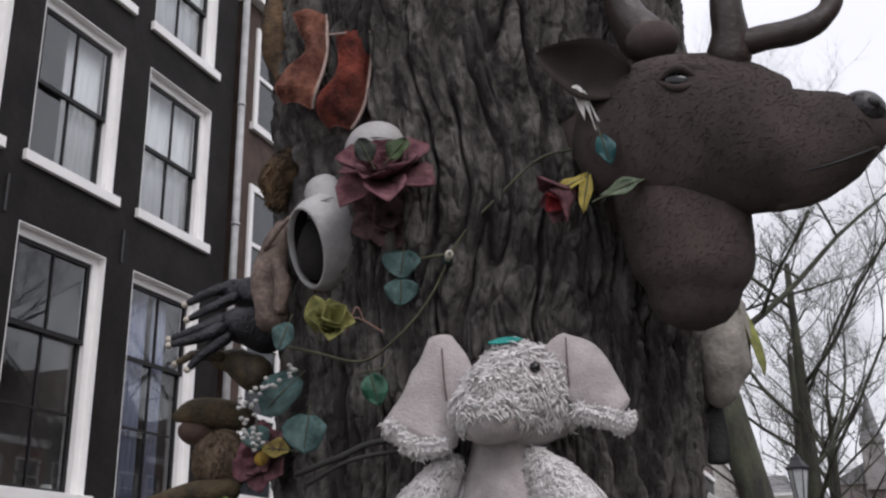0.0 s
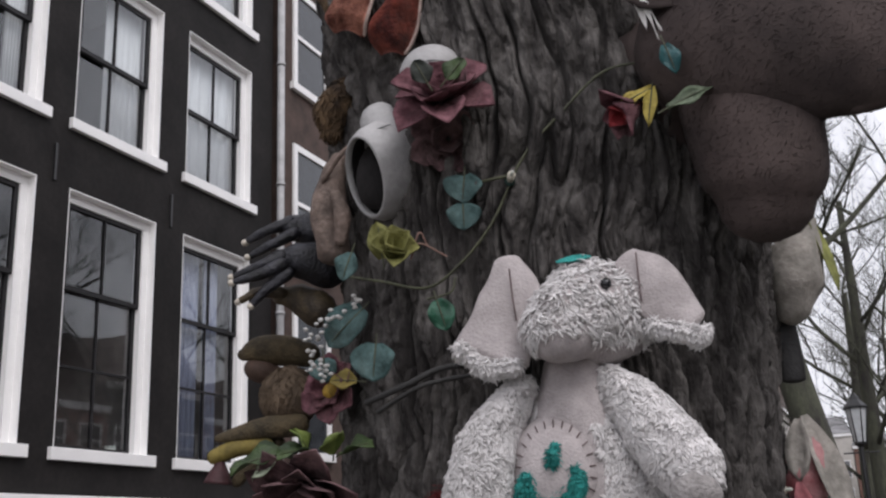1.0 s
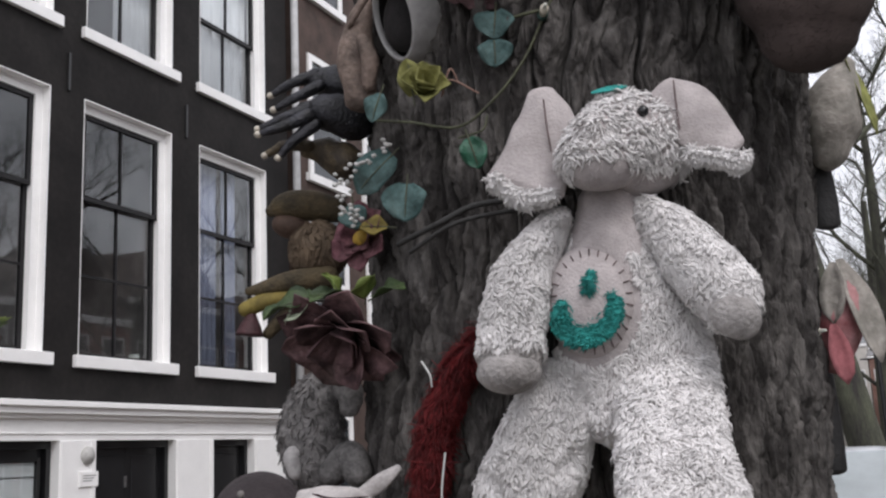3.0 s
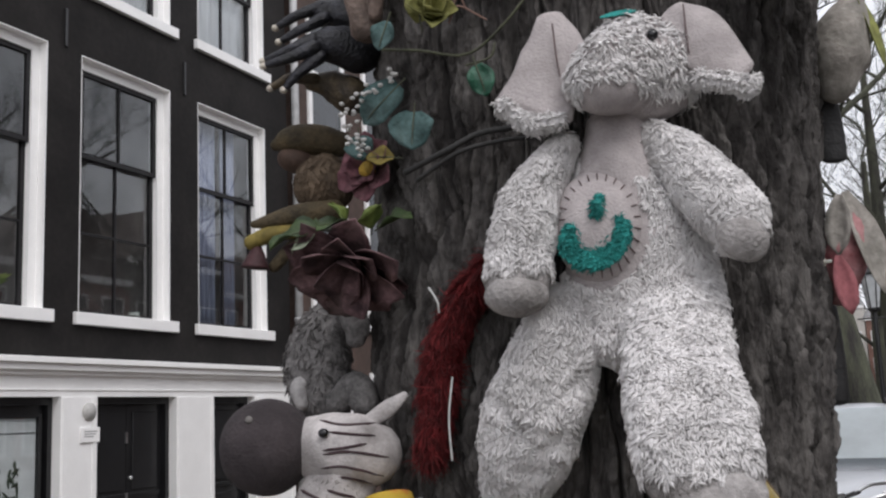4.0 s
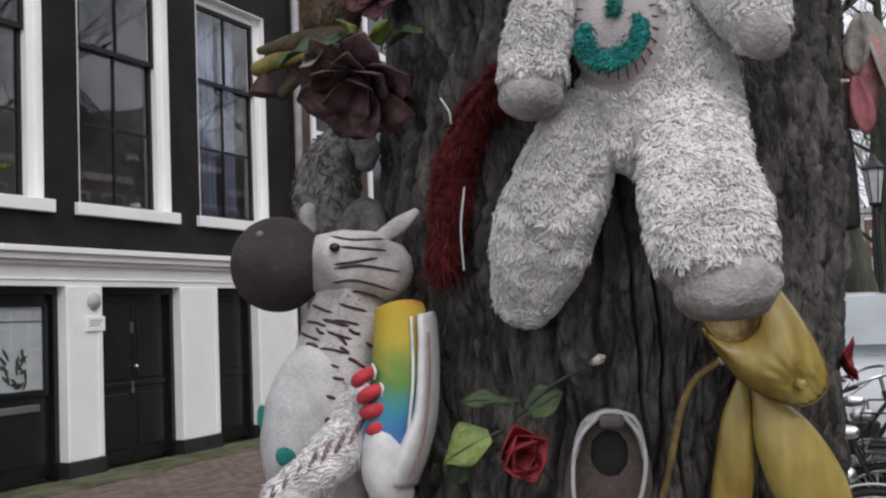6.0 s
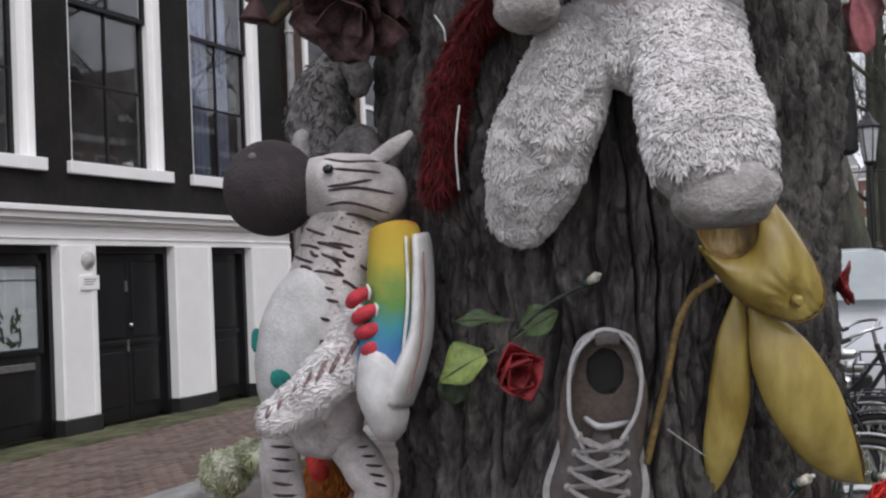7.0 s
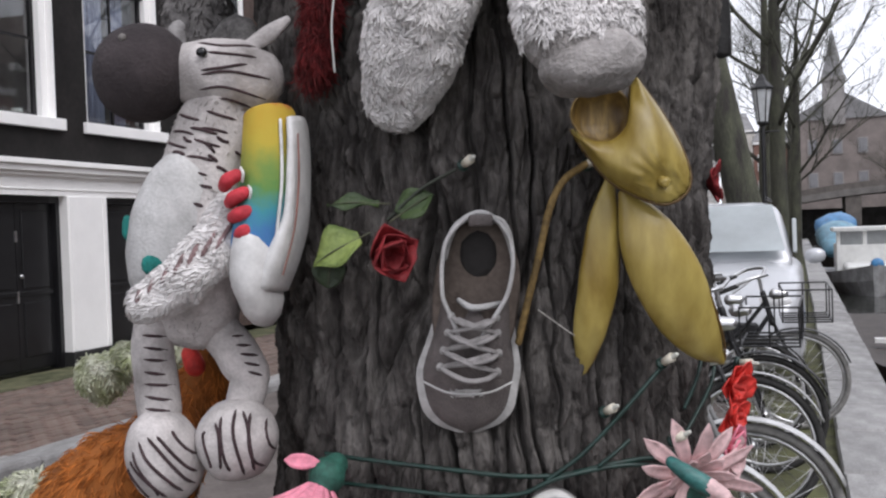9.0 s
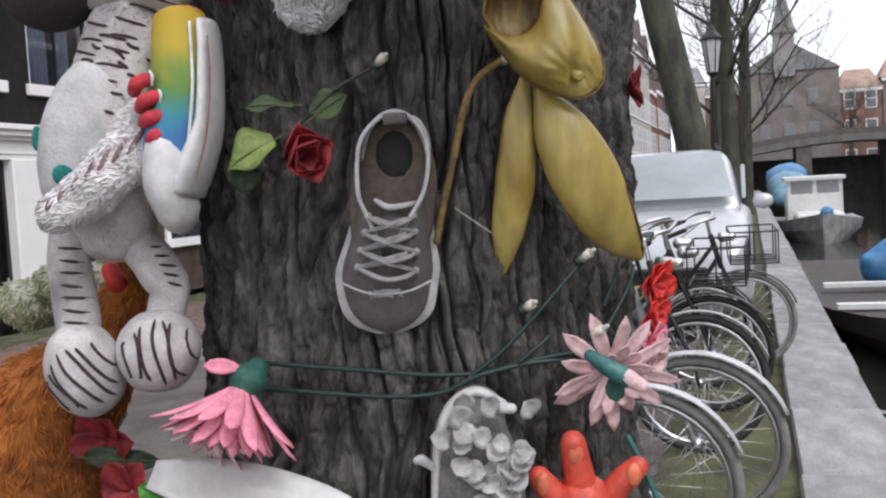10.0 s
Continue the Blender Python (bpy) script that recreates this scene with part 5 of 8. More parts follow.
def deer_head():
    MD = mat("dark_brown_short_fur", (0.038, 0.027, 0.025), 0.95, 0.2, 9.0, 0.2, 320.0, second=(0.076, 0.056, 0.051), per_piece=0.15)
    MA = mat("horn", (0.04, 0.028, 0.024), 0.45, 0.35, 14.0, 0.4, 90)
    MK = mat("moist_dark_nose", (0.022, 0.018, 0.019), 0.3, 0.2, 60.0, 0.5)
    d = thing("deer_head", (0.22, -0.26, 2.2), "dark brown deer head trophy with antlers on the trunk", "deer head")
    head = tube(DEER_HEAD, seg=36, n=5, up=(0, 0, 1), wobble=0.0025, freq=18)
    neck = tube(DEER_NECK, seg=28, n=5, wobble=0.004, freq=12)
    bridge = tube(DEER_BRIDGE, seg=12, n=4, wobble=0.001)
    lip = tube(DEER_LIP, seg=14, wobble=0.002)
    back = tube([(0.162, -0.220, 2.364, .085, .05), (0.174, -0.240, 2.449, .085, .06), (0.197, -0.260, 2.571, .075, .06)], seg=16, wobble=0.008)
    fur = tufts(faces_of(head, bridge, neck), 14000, 0.0050, 0.0004, 0.97, down=(-0.9, 0.1, -0.5), rnd=0.3, keep=lambda p, nn: nn.y < 0.5 and p.x < 0.50)
    h = part("head", head, MD, d)
    part("brow", bridge, MD, h, "raised brow and nose ridge")
    part("lower_lip", lip, MD, h)
    part("fur", fur, MD, h, "short brown hair", kind="stuff")
    part("neck", neck, MD, d)
    part("neck_back", back, MD, d)
    part("nose", blob(DEER_NOSE, (0.030, 0.034, 0.027), rot=(0, 20, 0), sub=4, amp=0.001), MK, d, "dark moist nose")
    part("nostril", blob(Vector(DEER_NOSE) + V(0.004, -0.030, 0.0), (0.010, 0.006, 0.007), rot=(0, 30, 0), sub=2), mat("nostril_black", (0.004, 0.004, 0.004), 0.6), d)
    part("mouth_line", tube(DEER_MOUTH, seg=6), mat("nostril_black", (0.004, 0.004, 0.004), 0.6), d)
    ey = part("eye", blob(DEER_EYE, (0.020, 0.011, 0.0125), rot=(0, 8, 0), sub=3), M_BEAD, d, "dark glass eye")
    for sg, nm in ((1, "eyelid"), (-1, "lower_eyelid")):
        c = Vector(DEER_EYE)
        part(nm, tube([(c.x - 0.024, c.y, c.z + 0.002, .003), (c.x - 0.008, c.y - 0.010, c.z + sg * 0.0125, .0050), (c.x + 0.008, c.y - 0.010, c.z + sg * 0.0120, .0050), (c.x + 0.026, c.y - 0.003, c.z, .003)], seg=9), MD, ey)
    ear = part("ear", petal((0.205, -0.395, 2.528), (-1, -0.02, 0.42), (-0.1, -1, -0.35), 0.125, 0.080, 0.05, 0.7, 0.42, 0.008, 10, 8, 0.0, 0.5, 0.5), MD, d, "folded dark brown ear")
    MFE = mat("white_feather", (0.7, 0.68, 0.66), 0.8, 0.1, 60)
    for k, (bx, L, W) in enumerate(((0.137, 0.050, 0.016), (0.143, 0.072, 0.006), (0.148, 0.066, 0.004))):
        part("feather", petal((bx, -0.405, 2.524 - 0.004 * k), (0.28 + 0.08 * k, 0, -1), (0.3, -1, 0), L, W, -0.12, 0.3, 0.22, 0.001, 9, 4, 0.03, 0.3, 0.85), MFE, ear, "small white feather in the ear")
    part("antler", tube([(0.338, -0.400, 2.557, .030), (0.340, -0.410, 2.584, .024), (0.336, -0.420, 2.620, .021), (0.338, -0.420, 2.679, .018)], seg=14, wobble=0.002), MA, d, "dark horn antler")
    part("antler_tine", tube([(0.341, -0.405, 2.566, .018), (0.379, -0.415, 2.572, .0175), (0.426, -0.425, 2.576, .0165), (0.462, -0.430, 2.601, .014), (0.476, -0.430, 2.654, .010)], seg=14, n=6, wobble=0.002), MA, d)
    part("antler", tube([(0.241, -0.340, 2.623, .034), (0.218, -0.330, 2.675, .026), (0.208, -0.330, 2.750, .022)], seg=14, wobble=0.002), MA, d, "dark horn antler")
    bump = blob((0.247, -0.370, 2.601), (0.036, 0.03, 0.026), sub=3, amp=0.004)
    part("burr", bump, MD, d)


def yellow_petals():
    MY = mat("mustard_rubber", (0.26, 0.172, 0.026), 0.34, 0.2, 16.0, 0.12, 60.0, second=(0.43, 0.338, 0.098), stretch=(1, 1, 0.35), dirt=0.15)
    ME = mat("brown_rubber_edge", (0.10, 0.055, 0.012), 0.5, 0.25, 30)
    y = thing("rubber_flower", (0.13, -0.32, 1.40), "mustard yellow rubber flower with long drooping petals", "rubber flower")
    def pod(rows, nm):
        o = part(nm, tube(rows, seg=20, n=6, up=(1, 0, 0), wobble=0.0015, freq=25), MY, y, "long drooping mustard petal")
        edge = [(r[0] + r[3] * 0.98, r[1] + 0.002, r[2], .0018) for r in rows]
        part("edge", tube(edge, seg=6, n=6), ME, o)
        return o
    pod([(0.120, -0.310, 1.560, 0.005, 0.004), (0.111, -0.312, 1.513, 0.017, 0.008), (0.104, -0.308, 1.450, 0.023, 0.011), (0.095, -0.300, 1.398, 0.020, 0.010), (0.088, -0.290, 1.359, 0.012, 0.006), (0.085, -0.280, 1.336, 0.003, 0.003)], "petal")
    pod([(0.137, -0.315, 1.543, 0.009, 0.008), (0.157, -0.322, 1.499, 0.032, 0.014), (0.180, -0.318, 1.448, 0.040, 0.018), (0.203, -0.305, 1.402, 0.035, 0.016), (0.226, -0.290, 1.368, 0.022, 0.010), (0.246, -0.275, 1.346, 0.005, 0.005)], "petal")
    # hood: a scoop between the rim of its throat and its rolled outer edge, gathered at a knot
    knot = V(0.175, -0.355, 1.554)
    outer = spline([(0.077, -0.325, 1.617), (0.095, -0.335, 1.586), (0.122, -0.340, 1.553), (0.172, -0.340, 1.530), (0.200, -0.335, 1.540), (0.208, -0.330, 1.561), (0.200, -0.325, 1.593), (0.179, -0.320, 1.636), (0.155, -0.315, 1.672)], 8)
    inner = spline([(0.077, -0.325, 1.617), (0.090, -0.336, 1.607), (0.103, -0.342, 1.602), (0.120, -0.345, 1.603), (0.134, -0.345, 1.615), (0.140, -0.340, 1.634), (0.142, -0.333, 1.650), (0.144, -0.327, 1.661), (0.148, -0.318, 1.672)], 8)
    cap, g = bmesh.new(), []
    for a, b in zip(inner, outer):
        a, b = Vector(a), Vector(b)
        row = []
        for q in np.linspace(0, 1, 18):
            p = a.lerp(b, q)
            k = p - knot
            far = math.hypot(k.x, k.z)
            fold = 0.0022 * math.sin(math.atan2(k.z, k.x) * 17) * math.exp(-((far - 0.018) / 0.02) ** 2)
            dent = 0.010 * math.exp(-(far / 0.014) ** 2)
            row.append(cap.verts.new(p + V(0, -0.020 * math.sin(math.pi * min(1, q * 0.9 + 0.1)) ** 0.8 + fold + dent, 0)))
        g.append(row)
    for A, B in zip(g, g[1:]):
        for k in range(17):
            cap.faces.new((A[k], A[k + 1], B[k + 1], B[k]))
    bmesh.ops.remove_doubles(cap, verts=cap.verts, dist=0.0004)
    bmesh.ops.solidify(cap, geom=cap.faces, thickness=0.003)
    part("upper_petal", cap, MY, y, "broad folded mustard petal")
    bowl = blob((0.113, -0.322, 1.634), (0.036, 0.024, 0.034), rot=(0, 25, 0), sub=3, amp=0.002, freq=50)
    bmesh.ops.delete(bowl, geom=[v for v in bowl.verts if v.co.y < -0.326], context="VERTS")
    bmesh.ops.solidify(bowl, geom=bowl.faces, thickness=0.002)
    part("throat", bowl, mat("brown_throat", (0.16, 0.09, 0.02), 0.5, 0.4, 40, 0.4, 160, second=(0.30, 0.20, 0.06), stretch=(1, 1, 0.2)), y, "hollow brownish throat")
    part("knot", blob(knot + V(0, 0.003, 0), (0.0065, 0.006, 0.0065), sub=3, amp=0.0016, freq=260), MY, y, "gathered knot")
    part("edge", tube([(p[0], p[1], p[2], .0017) for p in outer[::4]], seg=6, n=4), ME, y, "dark brown rolled edge")
    part("edge", tube([(p[0], p[1] + 0.001, p[2], .0012) for p in inner[::4]], seg=6, n=4), ME, y, "dark brown rolled edge")


def small_toys():
    MG = mat("mottled_grey_plush", (0.17, 0.16, 0.155), 1.0, 0.45, 60.0, 0.6, 220.0, per_piece=0.3)
    t = thing("grey_plush_toy", (-0.41, -0.05, 1.78), "mottled grey plush animal hanging behind the zebra", "plush toy")
    b = tube([(-0.382, -0.060, 1.915, .026), (-0.409, -0.060, 1.875, .042), (-0.421, -0.060, 1.830, .048), (-0.416, -0.060, 1.784, .045)], seg=18, wobble=0.004)
    fur = tufts(faces_of(b), 900, 0.010, 0.0016, 0.75)
    o = part("body", b, MG, t)
    part("fur", fur, MG, o, kind="stuff")
    part("paw", tube([(-0.361, -0.110, 1.908, .018), (-0.347, -0.120, 1.878, .020), (-0.348, -0.120, 1.862, .015)], seg=12), MG, t)
    part("foot", tube([(-0.434, -0.100, 1.776, .012), (-0.438, -0.100, 1.796, .014), (-0.424, -0.090, 1.808, .012)], seg=10), mat("pale_plush", (0.42, 0.40, 0.39), 1.0, 0.2, 40), t)
    part("shadow_fold", tube([(-0.380, -0.100, 1.773, .02), (-0.355, -0.100, 1.792, .025), (-0.339, -0.120, 1.770, .02)], seg=10), MG, t)
    # feather boa
    MRB = mat("dark_red_feather", (0.13, 0.010, 0.011), 0.9, 0.4, 40, 0.0, 200, per_piece=0.4)
    boa = thing("feather_boa", (-0.21, -0.24, 1.62), "dark red feather boa hanging down the trunk", "feather boa")
    sp = tube([(-0.130, -0.300, 1.923, .015), (-0.168, -0.270, 1.891, .018), (-0.198, -0.270, 1.836, .018), (-0.211, -0.270, 1.768, .018), (-0.221, -0.270, 1.703, .014)], seg=10, n=6)
    f1 = tufts(faces_of(sp), 4200, 0.023, 0.0007, 0.72, down=(0, -0.1, -1), rnd=0.6)
    o = part("core", sp, MRB, boa)
    part("feather", f1, MRB, boa, "drooping red barbs", kind="stuff")
    MWS = mat("white_string", (0.6, 0.6, 0.58), 0.9, 0.1, 60)
    wire("string", "loose white string on the bark", [(-0.183, -0.330, 1.791), (-0.189, -0.330, 1.745), (-0.189, -0.320, 1.696)], 0.0012, MWS, "string")
    wire("string", "loose white string on the bark", [(-0.208, -0.320, 1.900), (-0.198, -0.325, 1.883), (-0.197, -0.320, 1.870)], 0.0012, MWS, "string")
    # toy frog
    MF = mat("olive_brown_frog", (0.055, 0.042, 0.022), 0.85, 0.35, 30, 0.8, 200, second=(0.11, 0.08, 0.04))
    MFB = mat("tan_frog_belly", (0.13, 0.092, 0.06), 0.9, 0.3, 30, 0.5, 200)
    fr = thing("toy_frog", (-0.42, -0.02, 2.04), "olive brown toy frog with a round tan belly", "toy frog")
    part("head", tube([(-0.486, -0.030, 2.177, .010, .012), (-0.458, -0.040, 2.180, .022, .026), (-0.420, -0.030, 2.179, .024, .026), (-0.387, -0.020, 2.172, .020, .02)], seg=16, up=(0, 0, 1)), MF, fr)
    part("jaw", blob((-0.457, -0.030, 2.149), (0.030, 0.03, 0.020), rot=(0, 15, 0), sub=3), mat("dark_frog_mouth", (0.075, 0.045, 0.032), 0.8, 0.3, 30), fr)
    for x in (500, 525):
        part("eye", blob((-0.459, -0.050, 2.187) if x == 500 else (-0.444, -0.020, 2.194), (0.008, 0.008, 0.008), sub=2), MF, fr)
    bl = blob((-0.410, -0.040, 2.105), (0.046, 0.042, 0.046), sub=3, amp=0.002)
    bf = tufts(faces_of(bl), 1500, 0.009, 0.0009, 0.85, rnd=0.4)
    bo = part("belly", bl, MFB, fr, "round tan furry belly")
    part("fur", bf, MFB, bo, kind="stuff")
    part("leg", tube([(-0.392, -0.060, 2.059, .018), (-0.441, -0.070, 2.055, .017), (-0.482, -0.080, 2.046, .012), (-0.509, -0.080, 2.043, .006)], seg=10), MF, fr)
    part("foot", tube([(-0.437, -0.070, 2.031, .010), (-0.482, -0.080, 2.026, .013), (-0.513, -0.080, 2.016, .012)], seg=10), mat("yellow_olive", (0.17, 0.13, 0.03), 0.8, 0.3, 30), fr)
    part("arm", tube([(-0.426, -0.050, 2.033, .012), (-0.458, -0.060, 2.007, .011), (-0.485, -0.060, 1.980, .009)], seg=10), MF, fr)
    part("bell", tube([(-0.504, -0.080, 2.009, .006), (-0.506, -0.080, 1.992, .015), (-0.508, -0.080, 1.976, .022)], seg=12, ends=False), mat("dark_burgundy", (0.04, 0.012, 0.014), 0.7, 0.3, 30), fr)
    # rubber claws
    MCB = mat("black_rubber", (0.008, 0.008, 0.010), 0.5, 0.4, 40, 0.8, 200, second=(0.028, 0.028, 0.036))
    MCO = mat("brown_rubber", (0.06, 0.042, 0.028), 0.6, 0.4, 40, 0.6, 200, second=(0.12, 0.09, 0.05))
    MNL = mat("ivory_claw_tip", (0.55, 0.50, 0.42), 0.5, 0.15, 60)
    def claw(label, palm, fingers, m):
        c = thing("rubber_claw", palm[-1][:3], label, "rubber claw", "rubber monster claws")
        part("palm", tube(palm, seg=14, wobble=0.004, freq=50), m, c)
        for f in fingers:
            o = part("finger", tube(f, seg=9, wobble=0.0015, freq=90), m, c)
            p, q = Vector(f[-1][:3]), Vector(f[-2][:3])
            d = (p - q).normalized()
            part("nail", blob(p + d * 0.007, (0.006, 0.0055, 0.0055), sub=2), MNL, o, "ivory claw tip")
    claw("black rubber monster claw with ivory tips", [(-0.395, -0.090, 2.360, .020), (-0.376, -0.080, 2.359, .026), (-0.348, -0.080, 2.352, .025)], [[(-0.393, -0.100, 2.366, .010), (-0.426, -0.110, 2.353, .008), (-0.455, -0.110, 2.339, .0055)], [(-0.385, -0.110, 2.344, .010), (-0.418, -0.120, 2.325, .008), (-0.447, -0.120, 2.312, .0055)]], MCB)
    claw("black rubber monster claw with ivory tips", [(-0.404, -0.120, 2.297, .018), (-0.372, -0.110, 2.300, .029), (-0.337, -0.090, 2.294, .034)], [[(-0.397, -0.130, 2.303, .011), (-0.433, -0.140, 2.286, .0085), (-0.465, -0.140, 2.276, .0055)], [(-0.394, -0.140, 2.288, .011), (-0.426, -0.150, 2.272, .0085), (-0.461, -0.150, 2.264, .0055)], [(-0.388, -0.130, 2.276, .011), (-0.416, -0.140, 2.252, .0085), (-0.436, -0.140, 2.232, .0055)]], MCB)
    claw("brown rubber monster claw with ivory tips", [(-0.412, -0.080, 2.255, .014), (-0.388, -0.070, 2.252, .022), (-0.357, -0.070, 2.233, .03)], [[(-0.409, -0.090, 2.257, .010), (-0.442, -0.100, 2.259, .008), (-0.468, -0.100, 2.248, .0055)]], MCO)


def top_finds():
    MO = mat("faded_orange_cloth", (0.22, 0.05, 0.03), 0.85, 0.5, 24, 0.8, 160, second=(0.44, 0.19, 0.13), dirt=0.6)
    MOD = mat("burnt_orange_cloth", (0.12, 0.018, 0.014), 0.85, 0.5, 24, 0.8, 160, second=(0.36, 0.075, 0.045), dirt=0.6)
    MHEM = mat("pale_hem", (0.42, 0.32, 0.28), 0.9, 0.2, 40)
    def flap(o, m, sides):
        bm = bmesh.new()
        L = spline([tuple(a) + (0,) for a, b in sides], 5)
        R = spline([tuple(b) + (0,) for a, b in sides], 5)
        g = []
        for i, (a, b) in enumerate(zip(L, R)):
            a, b = Vector(a[:3]), Vector(b[:3])
            row = []
            for q in np.linspace(0, 1, 12):
                p = a.lerp(b, q)
                row.append(bm.verts.new(p + V(0, -0.016 * math.sin(math.pi * q) + 0.007 * noise.noise(p * 38), 0)))
            g.append(row)
        for A, B in zip(g, g[1:]):
            for k in range(11):
                bm.faces.new((A[k], A[k + 1], B[k + 1], B[k]))
        hem = tube([tuple(row[-1].co) + (.0028,) for row in g[::3]], seg=6, n=2)
        bmesh.ops.solidify(bm, geom=bm.faces, thickness=0.003)
        f = part("flap", bm, m, o)
        part("hem", hem, MHEM, f, "pale frayed hem")
    MHEM = mat("pale_hem", (0.42, 0.27, 0.23), 0.9, 0.35, 60, 0.5, 200)
    o = thing("orange_cloth_petal", (-0.235, -0.20, 2.66), "faded orange cloth flap pinned to the bark", "cloth flap", "orange cloth flaps")
    flap(o, MO, [((-0.270, -0.270, 2.739), (-0.217, -0.270, 2.735)), ((-0.258, -0.275, 2.708), (-0.213, -0.280, 2.697)), ((-0.246, -0.280, 2.672), (-0.212, -0.285, 2.661)), ((-0.277, -0.280, 2.639), (-0.217, -0.290, 2.624)), ((-0.289, -0.280, 2.610), (-0.226, -0.290, 2.594)), ((-0.279, -0.270, 2.590), (-0.233, -0.280, 2.572))])
    o = thing("orange_cloth_petal", (-0.175, -0.25, 2.55), "burnt orange cloth flap with a pale hem", "cloth flap", "orange cloth flaps")
    flap(o, MOD, [((-0.200, -0.290, 2.686), (-0.144, -0.290, 2.685)), ((-0.192, -0.300, 2.646), (-0.143, -0.300, 2.641)), ((-0.197, -0.305, 2.609), (-0.147, -0.305, 2.600)), ((-0.217, -0.305, 2.586), (-0.151, -0.305, 2.571)), ((-0.222, -0.300, 2.559), (-0.160, -0.300, 2.549)), ((-0.207, -0.290, 2.537), (-0.174, -0.290, 2.530))])
    part("hem", tube([(-0.207, -0.300, 2.683, .0016), (-0.174, -0.305, 2.681, .002), (-0.143, -0.300, 2.680, .002), (-0.145, -0.300, 2.616, .002), (-0.164, -0.295, 2.552, .0018)], seg=6), MHEM, o)
    # white shoes
    s = thing("white_rubber_shoe", (-0.13, -0.28, 2.45), "weathered white rubber shoe toe behind a silk flower", "shoe", "white rubber shoes")
    part("toe", blob((-0.134, -0.300, 2.490), (0.046, 0.05, 0.044), sub=4, amp=0.001), M_GREYWHITE, s)
    part("seam", tube([(-0.149, -0.345, 2.491, .0009), (-0.125, -0.352, 2.490, .001), (-0.102, -0.345, 2.488, .0009)], seg=5), mat("seam_grey", (0.2, 0.2, 0.2), 0.8), s)
    s = thing("white_rubber_shoe", (-0.21, -0.22, 2.31), "weathered white rubber shoe with a wide dark opening", "shoe", "white rubber shoes")
    bm = bmesh.new()
    c0, c1 = V(-0.199, -0.240, 2.386), V(-0.246, -0.300, 2.351)
    ax = (c1 - c0).normalized()
    u = (V(0.22, 0, 1) - ax * ax.dot(V(0.22, 0, 1))).normalized()
    w = ax.cross(u)
    prof = [(-0.035, 0.012, 0.012), (-0.025, 0.040, 0.034), (-0.005, 0.062, 0.045), (0.02, 0.070, 0.048), (0.045, 0.066, 0.044), (0.062, 0.058, 0.036), (0.064, 0.054, 0.033), (0.050, 0.055, 0.036), (0.02, 0.058, 0.04), (0.0, 0.04, 0.03), (-0.01, 0.01, 0.01)]
    rings = [[bm.verts.new(c0 + ax * d + u * math.cos(a) * ru + w * math.sin(a) * rw) for a in np.linspace(0, 2 * math.pi, 28, endpoint=False)] for d, ru, rw in prof]
    for A, B in zip(rings, rings[1:]):
        for k in range(28):
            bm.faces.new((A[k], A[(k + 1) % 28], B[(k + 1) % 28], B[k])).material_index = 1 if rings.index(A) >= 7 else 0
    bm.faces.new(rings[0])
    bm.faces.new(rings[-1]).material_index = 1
    # inner faces are coloured near black for the shade in the opening
    part("body", bm, [M_GREYWHITE, mat("opening_shade_black", (0.012, 0.010, 0.010), 0.95, 0.3, 40)], s)
    part("toe", tube([(-0.217, -0.250, 2.452, .030), (-0.204, -0.250, 2.421, .038), (-0.197, -0.240, 2.381, .036)], seg=18), M_GREYWHITE, s)
    # added blob fills the hollow with the same painted shade
    part("lining", blob(c0 + ax * 0.034, (0.032, 0.024, 0.053), rot=(0, 12, 0), sub=3), mat("opening_shade_black", (0.012, 0.010, 0.010), 0.95, 0.3, 40), s, "black blob for the shade inside the shoe")
    part("seam", tube([(-0.240, -0.300, 2.419, .001), (-0.217, -0.305, 2.419, .0012), (-0.195, -0.300, 2.427, .001)], seg=5), mat("seam_grey", (0.2, 0.2, 0.2), 0.8), s)
    MBE = mat("cracked_tan_leather", (0.15, 0.11, 0.09), 0.8, 0.4, 24, 0.9, 140, second=(0.27, 0.20, 0.165), dirt=0.4)
    b = thing("leather_boot", (-0.28, -0.14, 2.25), "cracked tan leather boot hanging by the white shoe", "boot")
    part("shaft", tube([(-0.290, -0.200, 2.421, .012), (-0.303, -0.200, 2.378, .024), (-0.305, -0.200, 2.330, .026), (-0.300, -0.200, 2.288, .024)], seg=14, wobble=0.006, freq=35), MBE, b)
    part("strap", tube([(-0.252, -0.250, 2.430, .003), (-0.280, -0.240, 2.412, .004), (-0.309, -0.220, 2.384, .004)], seg=6), MBE, b)
    part("fold", tube([(-0.287, -0.235, 2.353, .010), (-0.278, -0.235, 2.327, .012), (-0.282, -0.225, 2.293, .010)], seg=10, wobble=0.003), MBE, b)
    MBR = mat("brown_mottled_plush", (0.05, 0.032, 0.022), 0.95, 0.45, 30, 0.7, 160, second=(0.15, 0.095, 0.05))
    t = thing("brown_plush_paw", (-0.27, -0.15, 2.44), "brown mottled plush paw hanging on the trunk", "plush toy")
    bm = tube([(-0.277, -0.170, 2.557, .012), (-0.291, -0.180, 2.530, .024), (-0.306, -0.180, 2.502, .026), (-0.305, -0.180, 2.475, .016)], seg=14, wobble=0.004)
    fur = tufts(faces_of(bm), 500, 0.010, 0.0014, 0.8)
    o = part("paw", bm, MBR, t)
    part("fur", fur, MBR, o, kind="stuff")
    part("cord", tube([(-0.271, -0.170, 2.564, .001), (-0.271, -0.170, 2.595, .001), (-0.272, -0.180, 2.629, .001)], seg=5), mat("pale_cord", (0.4, 0.38, 0.35), 0.9), t)
